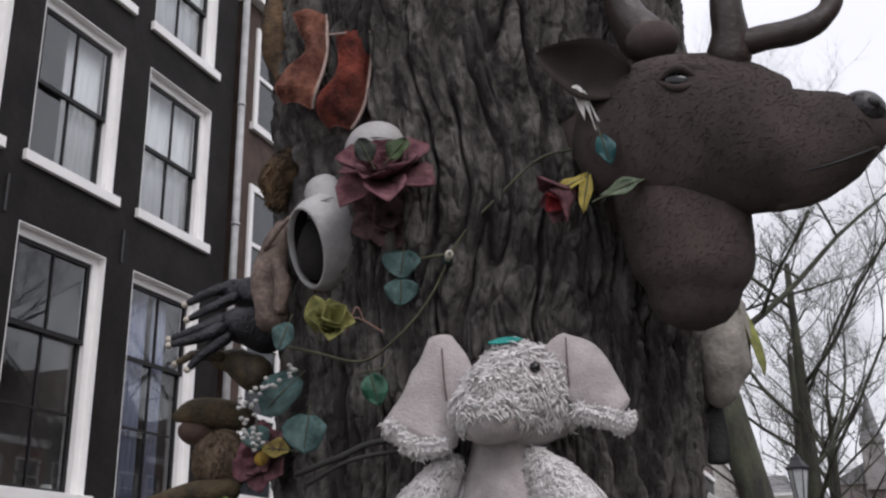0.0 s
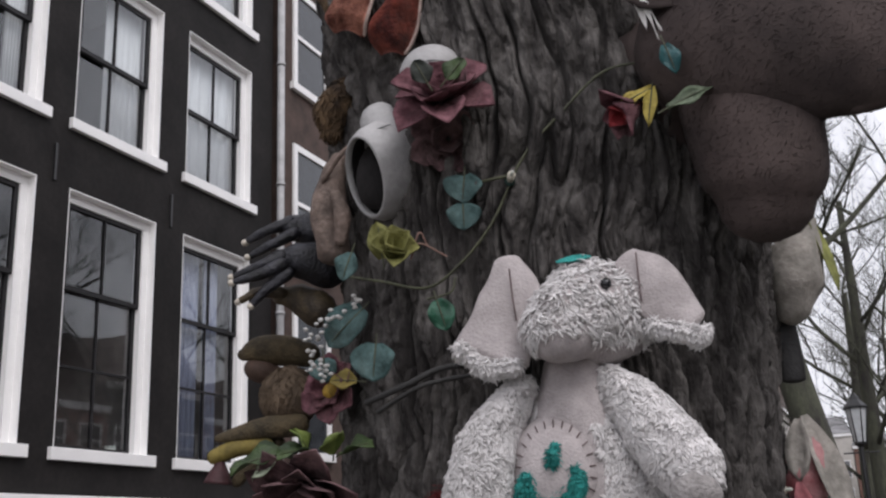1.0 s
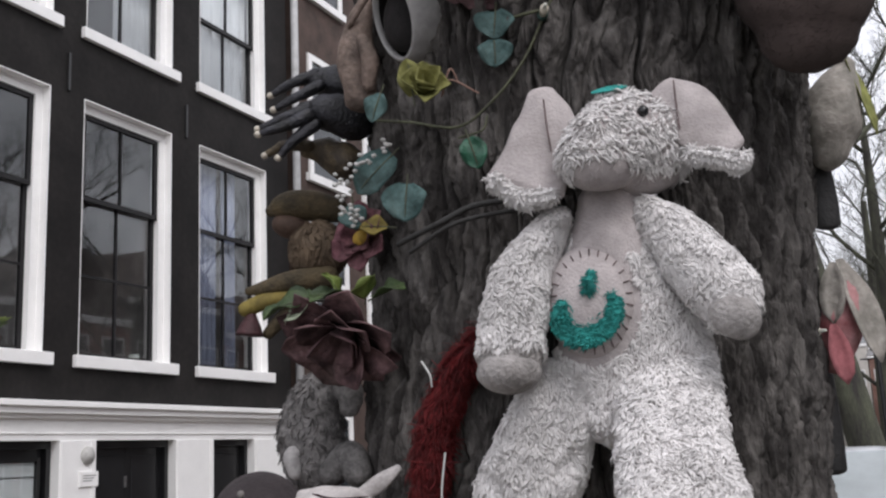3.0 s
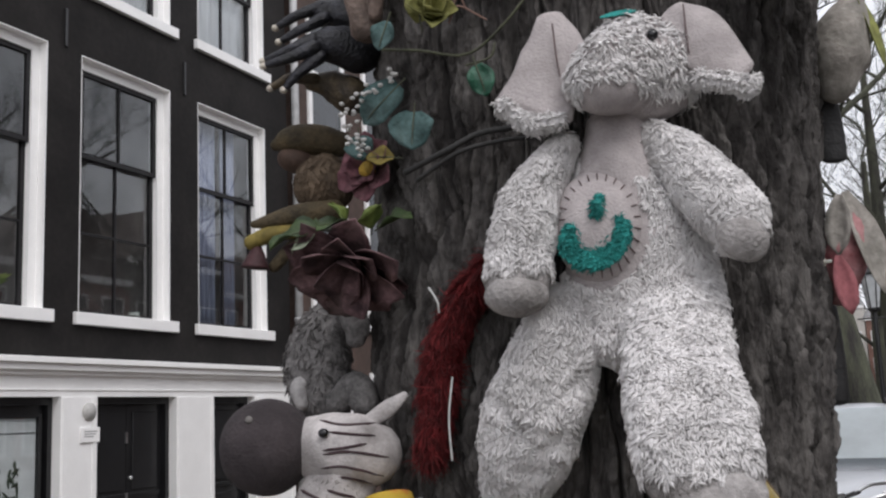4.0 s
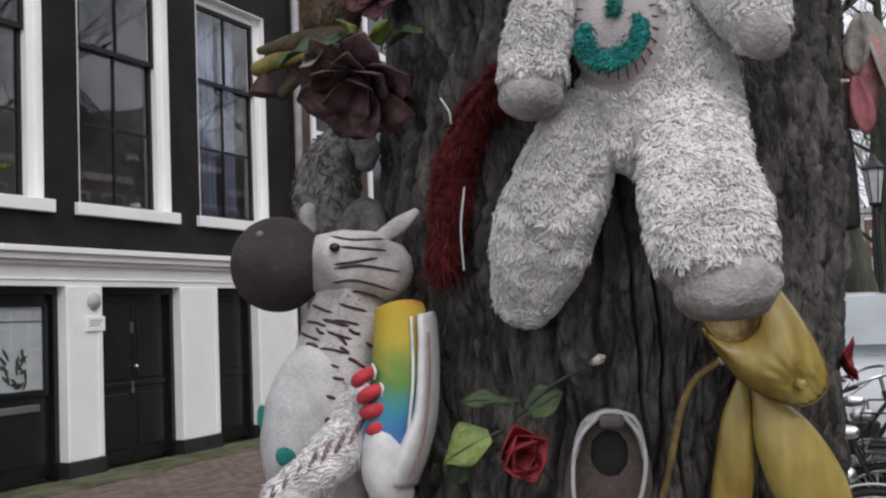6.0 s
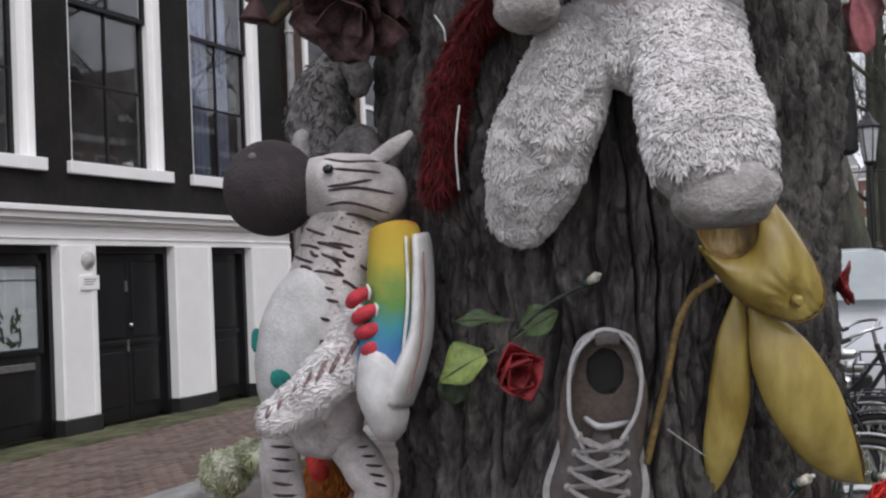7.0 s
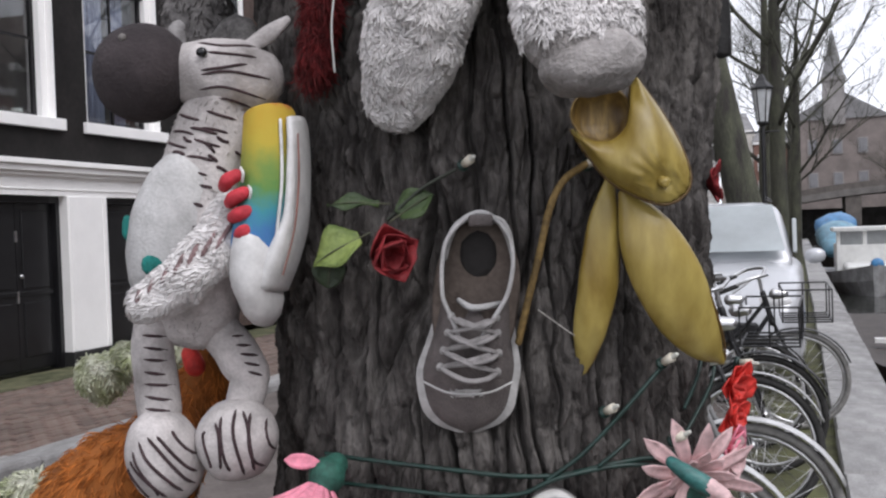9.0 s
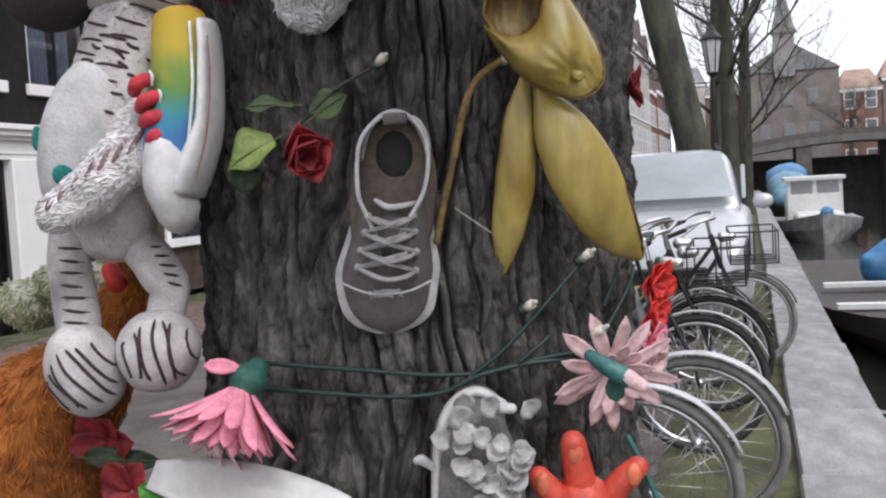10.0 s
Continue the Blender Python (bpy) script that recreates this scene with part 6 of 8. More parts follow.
    part("upper_toy", tube([(-0.308, -0.180, 2.803, .030), (-0.313, -0.180, 2.742, .028), (-0.299, -0.180, 2.680, .018)], seg=12, wobble=0.006), MBR, t)


def flowers_and_leaves():
    F = V(-0.1, -1, 0.05)
    bloom("silk_flower", "dusty burgundy silk flower over a white shoe", (-0.116, -0.360, 2.427), (0.0, -0.8, 0.55), 0.075, [(6, 0.9, 0.75, 80, 0.5, M_BURG), (5, 0.8, 0.7, 55, 0.6, M_BURG), (4, 0.5, 0.5, 25, 0.7, M_BURG)], M_BURG)
    bloom("withered_flower", "withered brown silk flower head on the bark", (-0.116, -0.300, 2.398), (0.1, -1, -0.4), 0.06, [(7, 0.85, 0.7, 70, 0.3, M_DROSE), (5, 0.6, 0.6, 40, 0.4, M_DROSE)], M_DROSE)
    for k, (b, way) in enumerate(((V(-0.128, -0.400, 2.435), (-0.3, -0.2, 0.6)), (V(-0.103, -0.400, 2.437), (0.5, -0.2, 0.5)))):
        leaf("flower_leaf", "dark green sepal leaf of a silk flower", b, way, (0, -1, 0.3), 0.035, 0.03, mat("dark_sepal", (0.03, 0.035, 0.028), 0.8, 0.4, 40) if k == 0 else M_GREENLEAF)
    leaf("teal_leaf", "dusty teal fabric leaf curling off the vine", (-0.095, -0.320, 2.337), (-0.1, -0.2, -1), (0, -1, 0.3), 0.040, 0.052, M_TEAL)
    leaf("teal_leaf", "dusty teal fabric leaf curling off the vine", (-0.099, -0.320, 2.299), (0.02, 0, -1), (0.2, -1, 0), 0.036, 0.046, M_TEAL)
    leaf("teal_leaf", "dusty teal fabric leaf curling off the vine", (-0.251, -0.300, 2.250), (-0.4, 0, -1), (0, -1, 0.1), 0.040, 0.032, M_TEAL)
    leaf("teal_leaf", "broad pale teal fabric leaf on the vine", (-0.221, -0.300, 2.127), (-0.1, -0.1, -1), (-0.1, -1, 0.3), 0.050, 0.062, M_TEAL, -0.1)
    leaf("green_leaf", "dark green fabric leaf on the vine", (-0.138, -0.320, 2.173), (0.3, 0, -1), (0.2, -1, 0.1), 0.042, 0.036, mat("dark_green_leaf", (0.015, 0.08, 0.045), 0.5, 0.35, 40))
    leaf("teal_leaf", "teal fabric leaf dusted with white crumbs", (-0.258, -0.200, 2.198), (-0.75, -0.1, -0.7), (0, -1, 0.2), 0.075, 0.060, M_TEAL)
    leaf("teal_leaf", "teal fabric leaf dusted with white crumbs", (-0.318, -0.190, 2.133), (0.1, -0.1, -1), (-0.2, -1, 0.2), 0.035, 0.045, M_TEAL)
    cr = bmesh.new()
    for k in range(46):
        q = random.random()
        c = V(-0.261, -0.240, 2.199) * (1 - q) + V(-0.328, -0.240, 2.150) * q if k < 26 else V(-0.320, -0.240, 2.146) * (1 - q) + V(-0.305, -0.240, 2.094) * q
        add_blob(cr, c + V(random.uniform(-.012, .012), random.uniform(-.01, .006), random.uniform(-.010, .010)), (0.004, 0.004, 0.003), sub=1, amp=0.001, freq=200)
    ct = thing("white_blossom", (-0.310, -0.220, 2.158), "small white crumbled blossoms on a teal leaf", "blossom")
    part("blossoms", cr, mat("dirty_white_foam", (0.55, 0.54, 0.52), 0.9, 0.2, 60), ct, kind="stuff")
    b = bloom("yellow_bud", "yellow green silk rosebud on the vine", (-0.188, -0.335, 2.232), (0.25, -0.9, 0.3), 0.042, [(4, 1.0, 0.9, 32, 0.7, mat("yellow_green_silk", (0.14, 0.14, 0.03), 0.8, 0.3, 40, 0.4, 200, second=(0.26, 0.25, 0.08))), (4, 0.9, 0.8, 16, 0.8, MATS["yellow_green_silk"])], None, heart=MATS["yellow_green_silk"])
    leaf("yellow_leaf", "pointed yellow green petal standing on a bud", (-0.200, -0.350, 2.224), (-0.1, -0.1, 1), (0.2, -1, 0), 0.048, 0.034, MATS["yellow_green_silk"], 0.0)
    for a in ((800, 215), (835, 235)):
        wire("tendril", "thin curled pinkish tendril of the bud", [(-0.166, -0.340, 2.224), (*spot(SHOE25, 795, a[1] - 20, -0.345),), (*spot(SHOE25, a[0] + 10, a[1] + 5, -0.335),)], 0.0012, mat("pinkish_tendril", (0.25, 0.15, 0.12), 0.8), "tendril")
    wire("vine", "olive plastic vine stem winding over the bark", [(-0.271, -0.250, 2.232), (-0.215, -0.290, 2.211), (-0.152, -0.305, 2.194), (-0.106, -0.315, 2.220), (-0.061, -0.325, 2.269), (-0.018, -0.330, 2.350), (0.032, -0.335, 2.402), (0.094, -0.340, 2.455), (0.161, -0.345, 2.462)], 0.0019, M_STEM, "vine")
    wire("vine", "olive plastic vine stem winding over the bark", [(-0.079, -0.320, 2.325), (-0.056, -0.330, 2.325), (-0.033, -0.335, 2.326)], 0.0022, M_STEM, "vine")
    wire("vine", "pale tendril of the plastic vine", [(-0.151, -0.310, 2.178), (-0.120, -0.320, 2.182), (-0.113, -0.320, 2.200)], 0.0014, M_STEM, "vine")
    wire("vine", "dark rubber strands wound round the trunk", [(-0.238, -0.280, 2.055), (-0.181, -0.315, 2.069), (-0.137, -0.325, 2.085), (-0.095, -0.325, 2.089)], 0.004, M_RUBBER, "strand")
    wire("vine", "dark rubber strands wound round the trunk", [(-0.222, -0.290, 2.041), (-0.166, -0.320, 2.064), (-0.116, -0.325, 2.073), (-0.069, -0.320, 2.077)], 0.003, M_RUBBER, "strand")
    socket((-0.035, -0.335, 2.320), (0.2, -1, 0.1))
    # bud by the deer's ear
    bloom("red_bud", "withered dark red silk bud with yellow sepals", (0.135, -0.360, 2.399), (-0.75, -0.3, -0.6), 0.06, [(5, 1.0, 0.6, 24, 0.6, M_BURG), (3, 0.8, 0.5, 12, 0.7, M_RED)], M_BURG)
    for way in ((-0.9, -0.2, -0.45), (-0.2, -0.3, -1)):
        leaf("yellow_sepal", "yellow striped sepal of the red bud", (0.150, -0.370, 2.412), way, (0, -1, 0.3), 0.055, 0.018, mat("yellow_sepal", (0.38, 0.30, 0.06), 0.7, 0.3, 40))
    leaf("green_leaf", "narrow grey green leaf by the deer head", (0.162, -0.410, 2.366), (0.85, -0.1, 0.4), (0, -1, 0.3), 0.062, 0.020, mat("grey_green_leaf", (0.10, 0.13, 0.08), 0.7, 0.3, 40))
    leaf("teal_leaf", "small dark teal leaf by the deer head", (0.165, -0.420, 2.445), (0.3, 0, -1), (0, -1, 0.2), 0.040, 0.026, mat("dark_teal_leaf", (0.01, 0.07, 0.075), 0.5, 0.3, 40))
    # flower by the frog
    bloom("red_yellow_flower", "dark red silk flower with a yellow heart", (-0.308, -0.170, 2.089), (-0.4, -0.9, 0.1), 0.06, [(6, 0.8, 0.7, 65, 0.4, M_BURG), (5, 0.6, 0.6, 40, 0.5, M_BURG)], M_BURG, heart=mat("yellow_heart", (0.35, 0.22, 0.03), 0.8, 0.3, 40))
    leaf("yellow_leaf", "olive yellow leaf over the red flower", (-0.269, -0.200, 2.096), (-0.8, -0.1, 0.1), (0, -0.9, 0.4), 0.04, 0.03, mat("olive_yellow", (0.22, 0.17, 0.04), 0.8, 0.3, 40))
    # dusty rose with ruffled leaves
    c = V(-0.328, -0.200, 1.961)
    bloom("dusty_rose", "large dusty rose silk bloom under ruffled leaves", c, (-0.25, -0.6, -0.75), 0.10, [(8, 0.95, 0.6, 72, 0.4, M_DROSE), (7, 0.85, 0.55, 50, 0.5, M_DROSE), (5, 0.6, 0.5, 28, 0.6, M_DROSE)], M_DROSE)
    MRUF = mat("ruffled_pale_edge", (0.32, 0.36, 0.26), 0.7, 0.3, 40)
    for x, way, L, W, m in ((560, (-0.85, -0.3, -0.15), 0.08, 0.05, M_GREENLEAF), (600, (-0.4, -0.8, 0.05), 0.06, 0.05, M_GREENLEAF), (600, (-0.25, -0.5, 0.75), 0.042, 0.042, M_LIME), (645, (0.2, -0.6, 0.7), 0.04, 0.042, M_LIME), (660, (0.75, -0.5, 0.3), 0.055, 0.045, M_GREENLEAF), (580, (-0.9, -0.5, -0.35), 0.07, 0.03, MRUF)):
        leaf("rose_leaf", "ruffled light green silk leaf over the rose", (*spot(SHOE25, x, 600, -0.22),), way, (0, -0.5, 0.85), L, W, m, -0.2)
    # red rose in the middle
    bloom("red_rose", "red silk rose with folded petals", (-0.140, -0.325, 1.490), (0.40, -0.80, -0.20), 0.046, [(4, 1.0, 1.15, 36, 0.8, M_RED), (4, 0.95, 1.0, 22, 0.9, M_RED), (3, 0.85, 0.8, 9, 0.9, M_RED)], M_RED, heart=M_RED)
    leaf("rose_leaf", "lime green silk rose leaf", (-0.165, -0.335, 1.505), (-0.85, -0.15, -0.35), (-0.1, -0.85, 0.5), 0.066, 0.054, M_LIME, -0.25, point=0.6)
    leaf("rose_leaf", "dark green silk rose leaf", (-0.143, -0.325, 1.543), (-1, -0.1, 0.1), (0, -0.7, 0.7), 0.062, 0.022, M_GREENLEAF)
    leaf("rose_leaf", "dark green silk rose leaf", (-0.121, -0.325, 1.528), (0.75, -0.1, 0.5), (0, -0.8, 0.5), 0.048, 0.040, M_GREENLEAF)
    leaf("rose_leaf", "dark green silk rose leaf", (-0.201, -0.320, 1.483), (-0.15, -0.2, -1), (0, -1, 0.2), 0.036, 0.040, mat("deep_olive_leaf", (0.02, 0.035, 0.012), 0.6, 0.3, 40))
    wire("plant_stalk", "thin dark stem between rose and light", [(-0.134, -0.320, 1.525), (-0.094, -0.325, 1.558), (-0.055, -0.325, 1.578)], 0.0022, mat("dark_stem", (0.03, 0.035, 0.025), 0.7), "stem")
    socket((-0.044, -0.330, 1.584), (0.5, -0.8, 0.3))
    wire("dry_stem", "dry ochre plant stalk beside the sneaker", [(0.093, -0.320, 1.579), (0.067, -0.325, 1.561), (0.050, -0.330, 1.530), (0.035, -0.335, 1.474), (0.021, -0.335, 1.424), (0.010, -0.330, 1.381)], 0.0042, mat("dry_ochre_stalk", (0.17, 0.11, 0.035), 0.8, 0.35, 40, 0.4), "plant stalk")
    wire("thread", "fine pale thread across the bark", [(0.033, -0.335, 1.417), (0.072, -0.335, 1.387)], 0.0006, mat("pale_cord", (0.4, 0.38, 0.35), 0.9), "thread")
    socket((0.096, -0.310, 1.579), (0.3, -0.9, 0.2))
    # pink gerbera
    MCAL = mat("green_calyx", (0.02, 0.09, 0.065), 0.7, 0.3, 40)
    g = thing("pink_gerbera", (-0.220, -0.330, 1.231), "bright pink fabric gerbera hanging head down", "artificial flower", "artificial flowers on the tree")
    part("calyx", tube([(-0.204, -0.325, 1.246, .014), (-0.212, -0.335, 1.237, .022), (-0.217, -0.340, 1.226, .018)], seg=16), MCAL, g, "green fabric calyx")
    base = V(-0.218, -0.342, 1.230)
    ax = V(-0.30, -0.25, -0.9).normalized()
    u, w = ax.orthogonal().normalized(), ax.cross(ax.orthogonal().normalized())
    for n, L, ang, m in ((13, 0.092, 44, M_PINK), (13, 0.088, 30, M_PINK), (10, 0.080, 16, M_PINK)):
        for k in range(n):
            a = 2 * math.pi * (k + random.uniform(-.2, .2)) / n
            out = u * math.cos(a) + w * math.sin(a)
            o = radians(ang + random.uniform(-6, 6))
            part("petal", petal(base + out * 0.010, ax * math.cos(o) + out * math.sin(o), out, L * random.uniform(0.9, 1.1), 0.020, 0.12, -0.3, 0.6, 0.0016, 8, 4), m, g)
    part("petal", petal((-0.219, -0.345, 1.253), (-1, -0.2, 0.15), (0, -1, 0.2), 0.04, 0.018, 0, 0.2, 0.5, 0.0016), M_PINK, g)
    bloom("pale_gerbera", "pale pink fabric gerbera under a brighter one", (-0.265, -0.300, 1.178), (-0.45, -0.5, -0.75), 0.055, [(14, 1.0, 0.26, 58, 0.1, M_PALEPINK), (10, 0.8, 0.24, 40, 0.1, M_PALEPINK)], M_PALEPINK)
    # daisy
    d = bloom("pale_daisy", "pale pink fabric daisy pierced by a green light", (0.202, -0.300, 1.218), (0.15, -0.9, -0.35), 0.066, [(13, 1.08, 0.27, 78, 0.25, M_PALEPINK), (12, 0.72, 0.24, 60, 0.25, M_PALEPINK)], M_PALEPINK)
    part("calyx", tube([(0.174, -0.345, 1.244, .007), (0.191, -0.355, 1.232, .010), (0.211, -0.360, 1.219, .011)], seg=12), mat("teal_plastic", (0.03, 0.13, 0.12), 0.4, 0.3, 40), d, "teal plastic light holder")
    part("lamp_tip", tube([(0.212, -0.362, 1.220, .010), (0.226, -0.365, 1.211, .008)], seg=10), M_PALEPINK, d)
    part("dark_leaf", petal((0.199, -0.340, 1.219), (0.1, -0.1, -1), (0, -1, 0), 0.03, 0.022), MCAL, d)
    # string of lights
    wire("light_cable", "dark green fairy light cable round the trunk", [(-0.223, -0.280, 1.249), (-0.178, -0.305, 1.247), (-0.078, -0.327, 1.238), (-0.007, -0.332, 1.230), (0.051, -0.330, 1.229), (0.103, -0.322, 1.237), (0.150, -0.310, 1.241), (0.183, -0.300, 1.236)], 0.0028, M_WIRE)
    wire("light_cable", "dark green fairy light cable round the trunk", [(-0.201, -0.300, 1.218), (-0.139, -0.320, 1.215), (-0.060, -0.332, 1.208), (0.004, -0.334, 1.209), (0.050, -0.335, 1.227), (0.122, -0.320, 1.236), (0.176, -0.305, 1.230)], 0.0028, M_WIRE)
    wire("light_cable", "dark green fairy light cable round the trunk", [(0.037, -0.335, 1.225), (0.078, -0.330, 1.253), (0.126, -0.320, 1.298), (0.176, -0.300, 1.347)], 0.0026, M_WIRE)
    wire("light_cable", "dark green fairy light cable round the trunk", [(0.096, -0.330, 1.239), (0.116, -0.325, 1.253), (0.131, -0.315, 1.263)], 0.0024, M_WIRE)
    wire("light_cable", "dark green fairy light cable round the trunk", [(0.180, -0.300, 1.239), (0.213, -0.270, 1.277), (0.238, -0.250, 1.314), (0.245, -0.240, 1.333)], 0.0024, M_WIRE)
    wire("light_cable", "dark green fairy light cable round the trunk", [(0.203, -0.270, 1.291), (0.220, -0.260, 1.323), (0.231, -0.240, 1.348)], 0.0024, M_WIRE)
    socket((0.175, -0.305, 1.350), (0.6, -0.7, 0.5))
    socket((0.106, -0.325, 1.299), (0.5, -0.8, 0.4))
    socket((0.182, -0.320, 1.264), (0.7, -0.6, 0.5))
    socket((0.281, -0.100, 2.013), (0.9, -0.5, 0))
    socket((0.282, -0.100, 1.929), (0.9, -0.5, 0))
    socket((0.290, -0.180, 1.330), (0.8, -0.6, 0))
    # red and pink flowers at the trunk's edge
    for y, m, r in ((500, M_BRIGHTRED, 0.040), (555, M_BRIGHTRED, 0.034), (605, M_PINK, 0.036), (630, M_PALEPINK, 0.034)):
        bloom("small_silk_flower", "small red and pink silk flowers strung down the bark", (*spot(FEET, 1145, y, -0.20),), (0.75, -0.65, -0.2), r, [(6, 1.0, 0.7, 60, 0.4, m), (5, 0.7, 0.6, 35, 0.5, m)], m, group="small silk flowers at the trunk's edge")
    bloom("small_silk_flower", "faded red silk flower behind the yellow petals", (0.275, -0.080, 1.561), (0.95, -0.3, 0), 0.035, [(5, 1.0, 0.7, 60, 0.4, M_RED)], M_RED, group="small silk flowers at the trunk's edge")
    # low left: red and green scraps, white sheet
    bloom("small_silk_flower", "dark red silk flower low on the trunk", (-0.424, -0.200, 1.148), (-0.3, -0.9, -0.1), 0.045, [(6, 1.0, 0.8, 62, 0.4, M_RED)], M_RED, group="silk flowers low on the trunk")
    bloom("small_silk_flower", "dark red silk flower low on the trunk", (-0.384, -0.250, 1.091), (-0.3, -0.9, 0.2), 0.045, [(6, 1.0, 0.8, 62, 0.4, M_RED)], M_RED, group="silk flowers low on the trunk")
    leaf("green_leaf", "bright green silk leaf low on the trunk", (-0.340, -0.280, 1.091), (-0.7, -0.2, 0.5), (0, -1, 0.3), 0.03, 0.03, mat("vivid_green", (0.06, 0.32, 0.03), 0.6, 0.3, 40))
    leaf("green_leaf", "dark green leaf low on the trunk", (-0.451, -0.220, 1.129), (1, -0.1, -0.05), (0, -0.8, 0.5), 0.10, 0.03, mat("deep_olive_leaf", (0.02, 0.035, 0.012), 0.6, 0.3, 40))
    sh = thing("white_board", (-0.216, -0.330, 1.113), "dirty white plastic sheet leaning on the trunk", "plastic sheet")
    part("sheet", petal((-0.336, -0.320, 1.129), (1, -0.12, -0.19), (0.1, -0.75, 0.65), 0.26, 0.07, -0.06, 0.1, 0.4, 0.003, 10, 6, 0.0, 0.5), mat("dirty_white_plastic", (0.58, 0.57, 0.55), 0.5, 0.12, 14, 0.2, 90, dirt=0.5), sh)


def low_finds():
    # grey shoe full of flowers
    MK = mat("grey_glitter_canvas", (0.16, 0.155, 0.15), 0.8, 0.3, 50, 0.6, 400)
    MR = mat("white_shoe_edge", (0.52, 0.51, 0.49), 0.7, 0.15, 40, 0.2, dirt=0.3)
    MP = mat("grey_weathered_petal", (0.40, 0.39, 0.38), 0.85, 0.25, 40, 0.4, 200, dirt=0.3)
    s = thing("baby_shoe", (0.043, -0.320, 1.089), "small grey shoe filled with weathered grey flowers", "shoe")
    part("upper", tube([(0.045, -0.330, 1.193, .030, .022), (0.037, -0.335, 1.159, .045, .03), (0.040, -0.340, 1.108, .052, .036), (0.043, -0.340, 1.049, .055, .04)], seg=20, wobble=0.002), MK, s, "grey glittering canvas upper")
    part("edge", tube([(-0.009, -0.350, 1.082, .005, .012), (-0.002, -0.350, 1.146, .006, .013), (0.013, -0.345, 1.192, .0065, .013), (0.043, -0.340, 1.209, .0065, .013), (0.071, -0.345, 1.197, .005, .010)], seg=10, n=6), MR, s, "white rubber edge")
    part("tab", tube([(0.060, -0.368, 1.196, .006), (0.082, -0.372, 1.195, .006)], seg=10), MR, s)
    part("tail", tube([(-0.006, -0.360, 1.129, .004), (-0.019, -0.365, 1.141, .006), (-0.025, -0.365, 1.141, .005)], seg=8), MR, s)
    for k in range(30):
        x, y = random.uniform(800, 950), random.uniform(725, 890)
        a = random.uniform(0, 6.28)
        part("petal", petal(V(*spot(FEET, x, y, -0.375)), (math.cos(a), -0.35, math.sin(a)), (0, -1, 0.5), random.uniform(0.022, 0.034), random.uniform(0.022, 0.03), 0.15, 0.5, 0.55, 0.0014, 5, 4, 0.04), MP, s)
    # red glove
    MG = mat("red_rubber", (0.55, 0.07, 0.04), 0.5, 0.25, 30, 0.2, 140)
    g = thing("rubber_glove", (0.171, -0.320, 1.042), "worn red orange rubber glove fixed to the bark", "glove")
    part("palm", tube([(0.158, -0.330, 1.073, .035), (0.169, -0.330, 1.026, .04)], seg=16), MG, g)
    for rows in ([(0.161, -0.335, 1.081, .018), (0.154, -0.340, 1.115, .017), (0.150, -0.345, 1.146, .0145)], [(0.187, -0.330, 1.071, .016), (0.203, -0.335, 1.095, .0155), (0.221, -0.340, 1.113, .013)], [(0.141, -0.340, 1.067, .018), (0.122, -0.345, 1.092, .016), (0.110, -0.345, 1.109, .013)]):
        f = part("finger", tube(rows, seg=12), MG, g)
        p, q = Vector(rows[-1][:3]), Vector(rows[-2][:3])
        part("nail", blob(p * 0.7 + q * 0.3 + V(0, -0.012, 0), (0.009, 0.004, 0.014), sub=2), mat("orange_nail", (0.65, 0.16, 0.08), 0.35, 0.15, 40), f, "lighter orange nail")
    wire("teal_stick", "thin teal plastic stick low at the trunk", [(0.234, -0.200, 1.112), (0.251, -0.210, 1.073), (0.268, -0.220, 1.025)], 0.004, mat("teal_plastic", (0.03, 0.13, 0.12), 0.4, 0.3, 40), "stick")
    # orange shaggy plush and pale green plush
    MO = mat("orange_shaggy_plush", (0.40, 0.13, 0.025), 1.0, 0.35, 20, 0.0, 100, per_piece=0.35)
    o = thing("orange_plush", (-0.44, -0.05, 1.05), "shaggy orange plush toy behind the zebra", "plush toy")
    b = tube([(-0.418, -0.100, 1.365, .020), (-0.422, -0.100, 1.315, .034), (-0.476, -0.100, 1.225, .06), (-0.540, -0.120, 1.154, .10), (-0.572, -0.120, 1.055, .12)], seg=20, wobble=0.008)
    fur = tufts(faces_of(b), 6500, 0.022, 0.0009, 0.85, rnd=0.3)
    p = part("body", b, MO, o)
    part("fur", fur, MO, p, "long orange pile", kind="stuff")
    part("beak", tube([(-0.421, -0.160, 1.359, .012), (-0.413, -0.165, 1.344, .014)], seg=10), M_BRIGHTRED, o)
    ML = mat("pale_green_plush", (0.40, 0.46, 0.20), 1.0, 0.3, 24, 0.0, 100, second=(0.66, 0.66, 0.55), per_piece=0.3)
    c = thing("pale_green_plush", (-0.60, 0.06, 1.24), "pale green and white woolly plush ball", "plush toy")
    b = blob((-0.620, 0.040, 1.307), (0.040, 0.038, 0.036), sub=3, amp=0.006, freq=40)
    add_blob(b, (-0.571, 0.020, 1.338), (0.026, 0.03, 0.022), sub=2, amp=0.004, freq=40)
    add_tube(b, [(-0.555, 0.000, 1.332, .02), (-0.477, 0.000, 1.338, .03)], seg=8)
    fur = tufts(faces_of(b), 2000, 0.009, 0.0014, 0.6, rnd=0.8)
    p = part("body", b, ML, c)
    part("fur", fur, ML, p, kind="stuff")
    gl = thing("pale_green_plush", (-0.66, 0.05, 1.05), "pale green woolly plush low behind the orange toy", "plush toy")
    b = blob((-0.736, 0.030, 1.133), (0.045, 0.045, 0.03), sub=3, amp=0.006, freq=40)
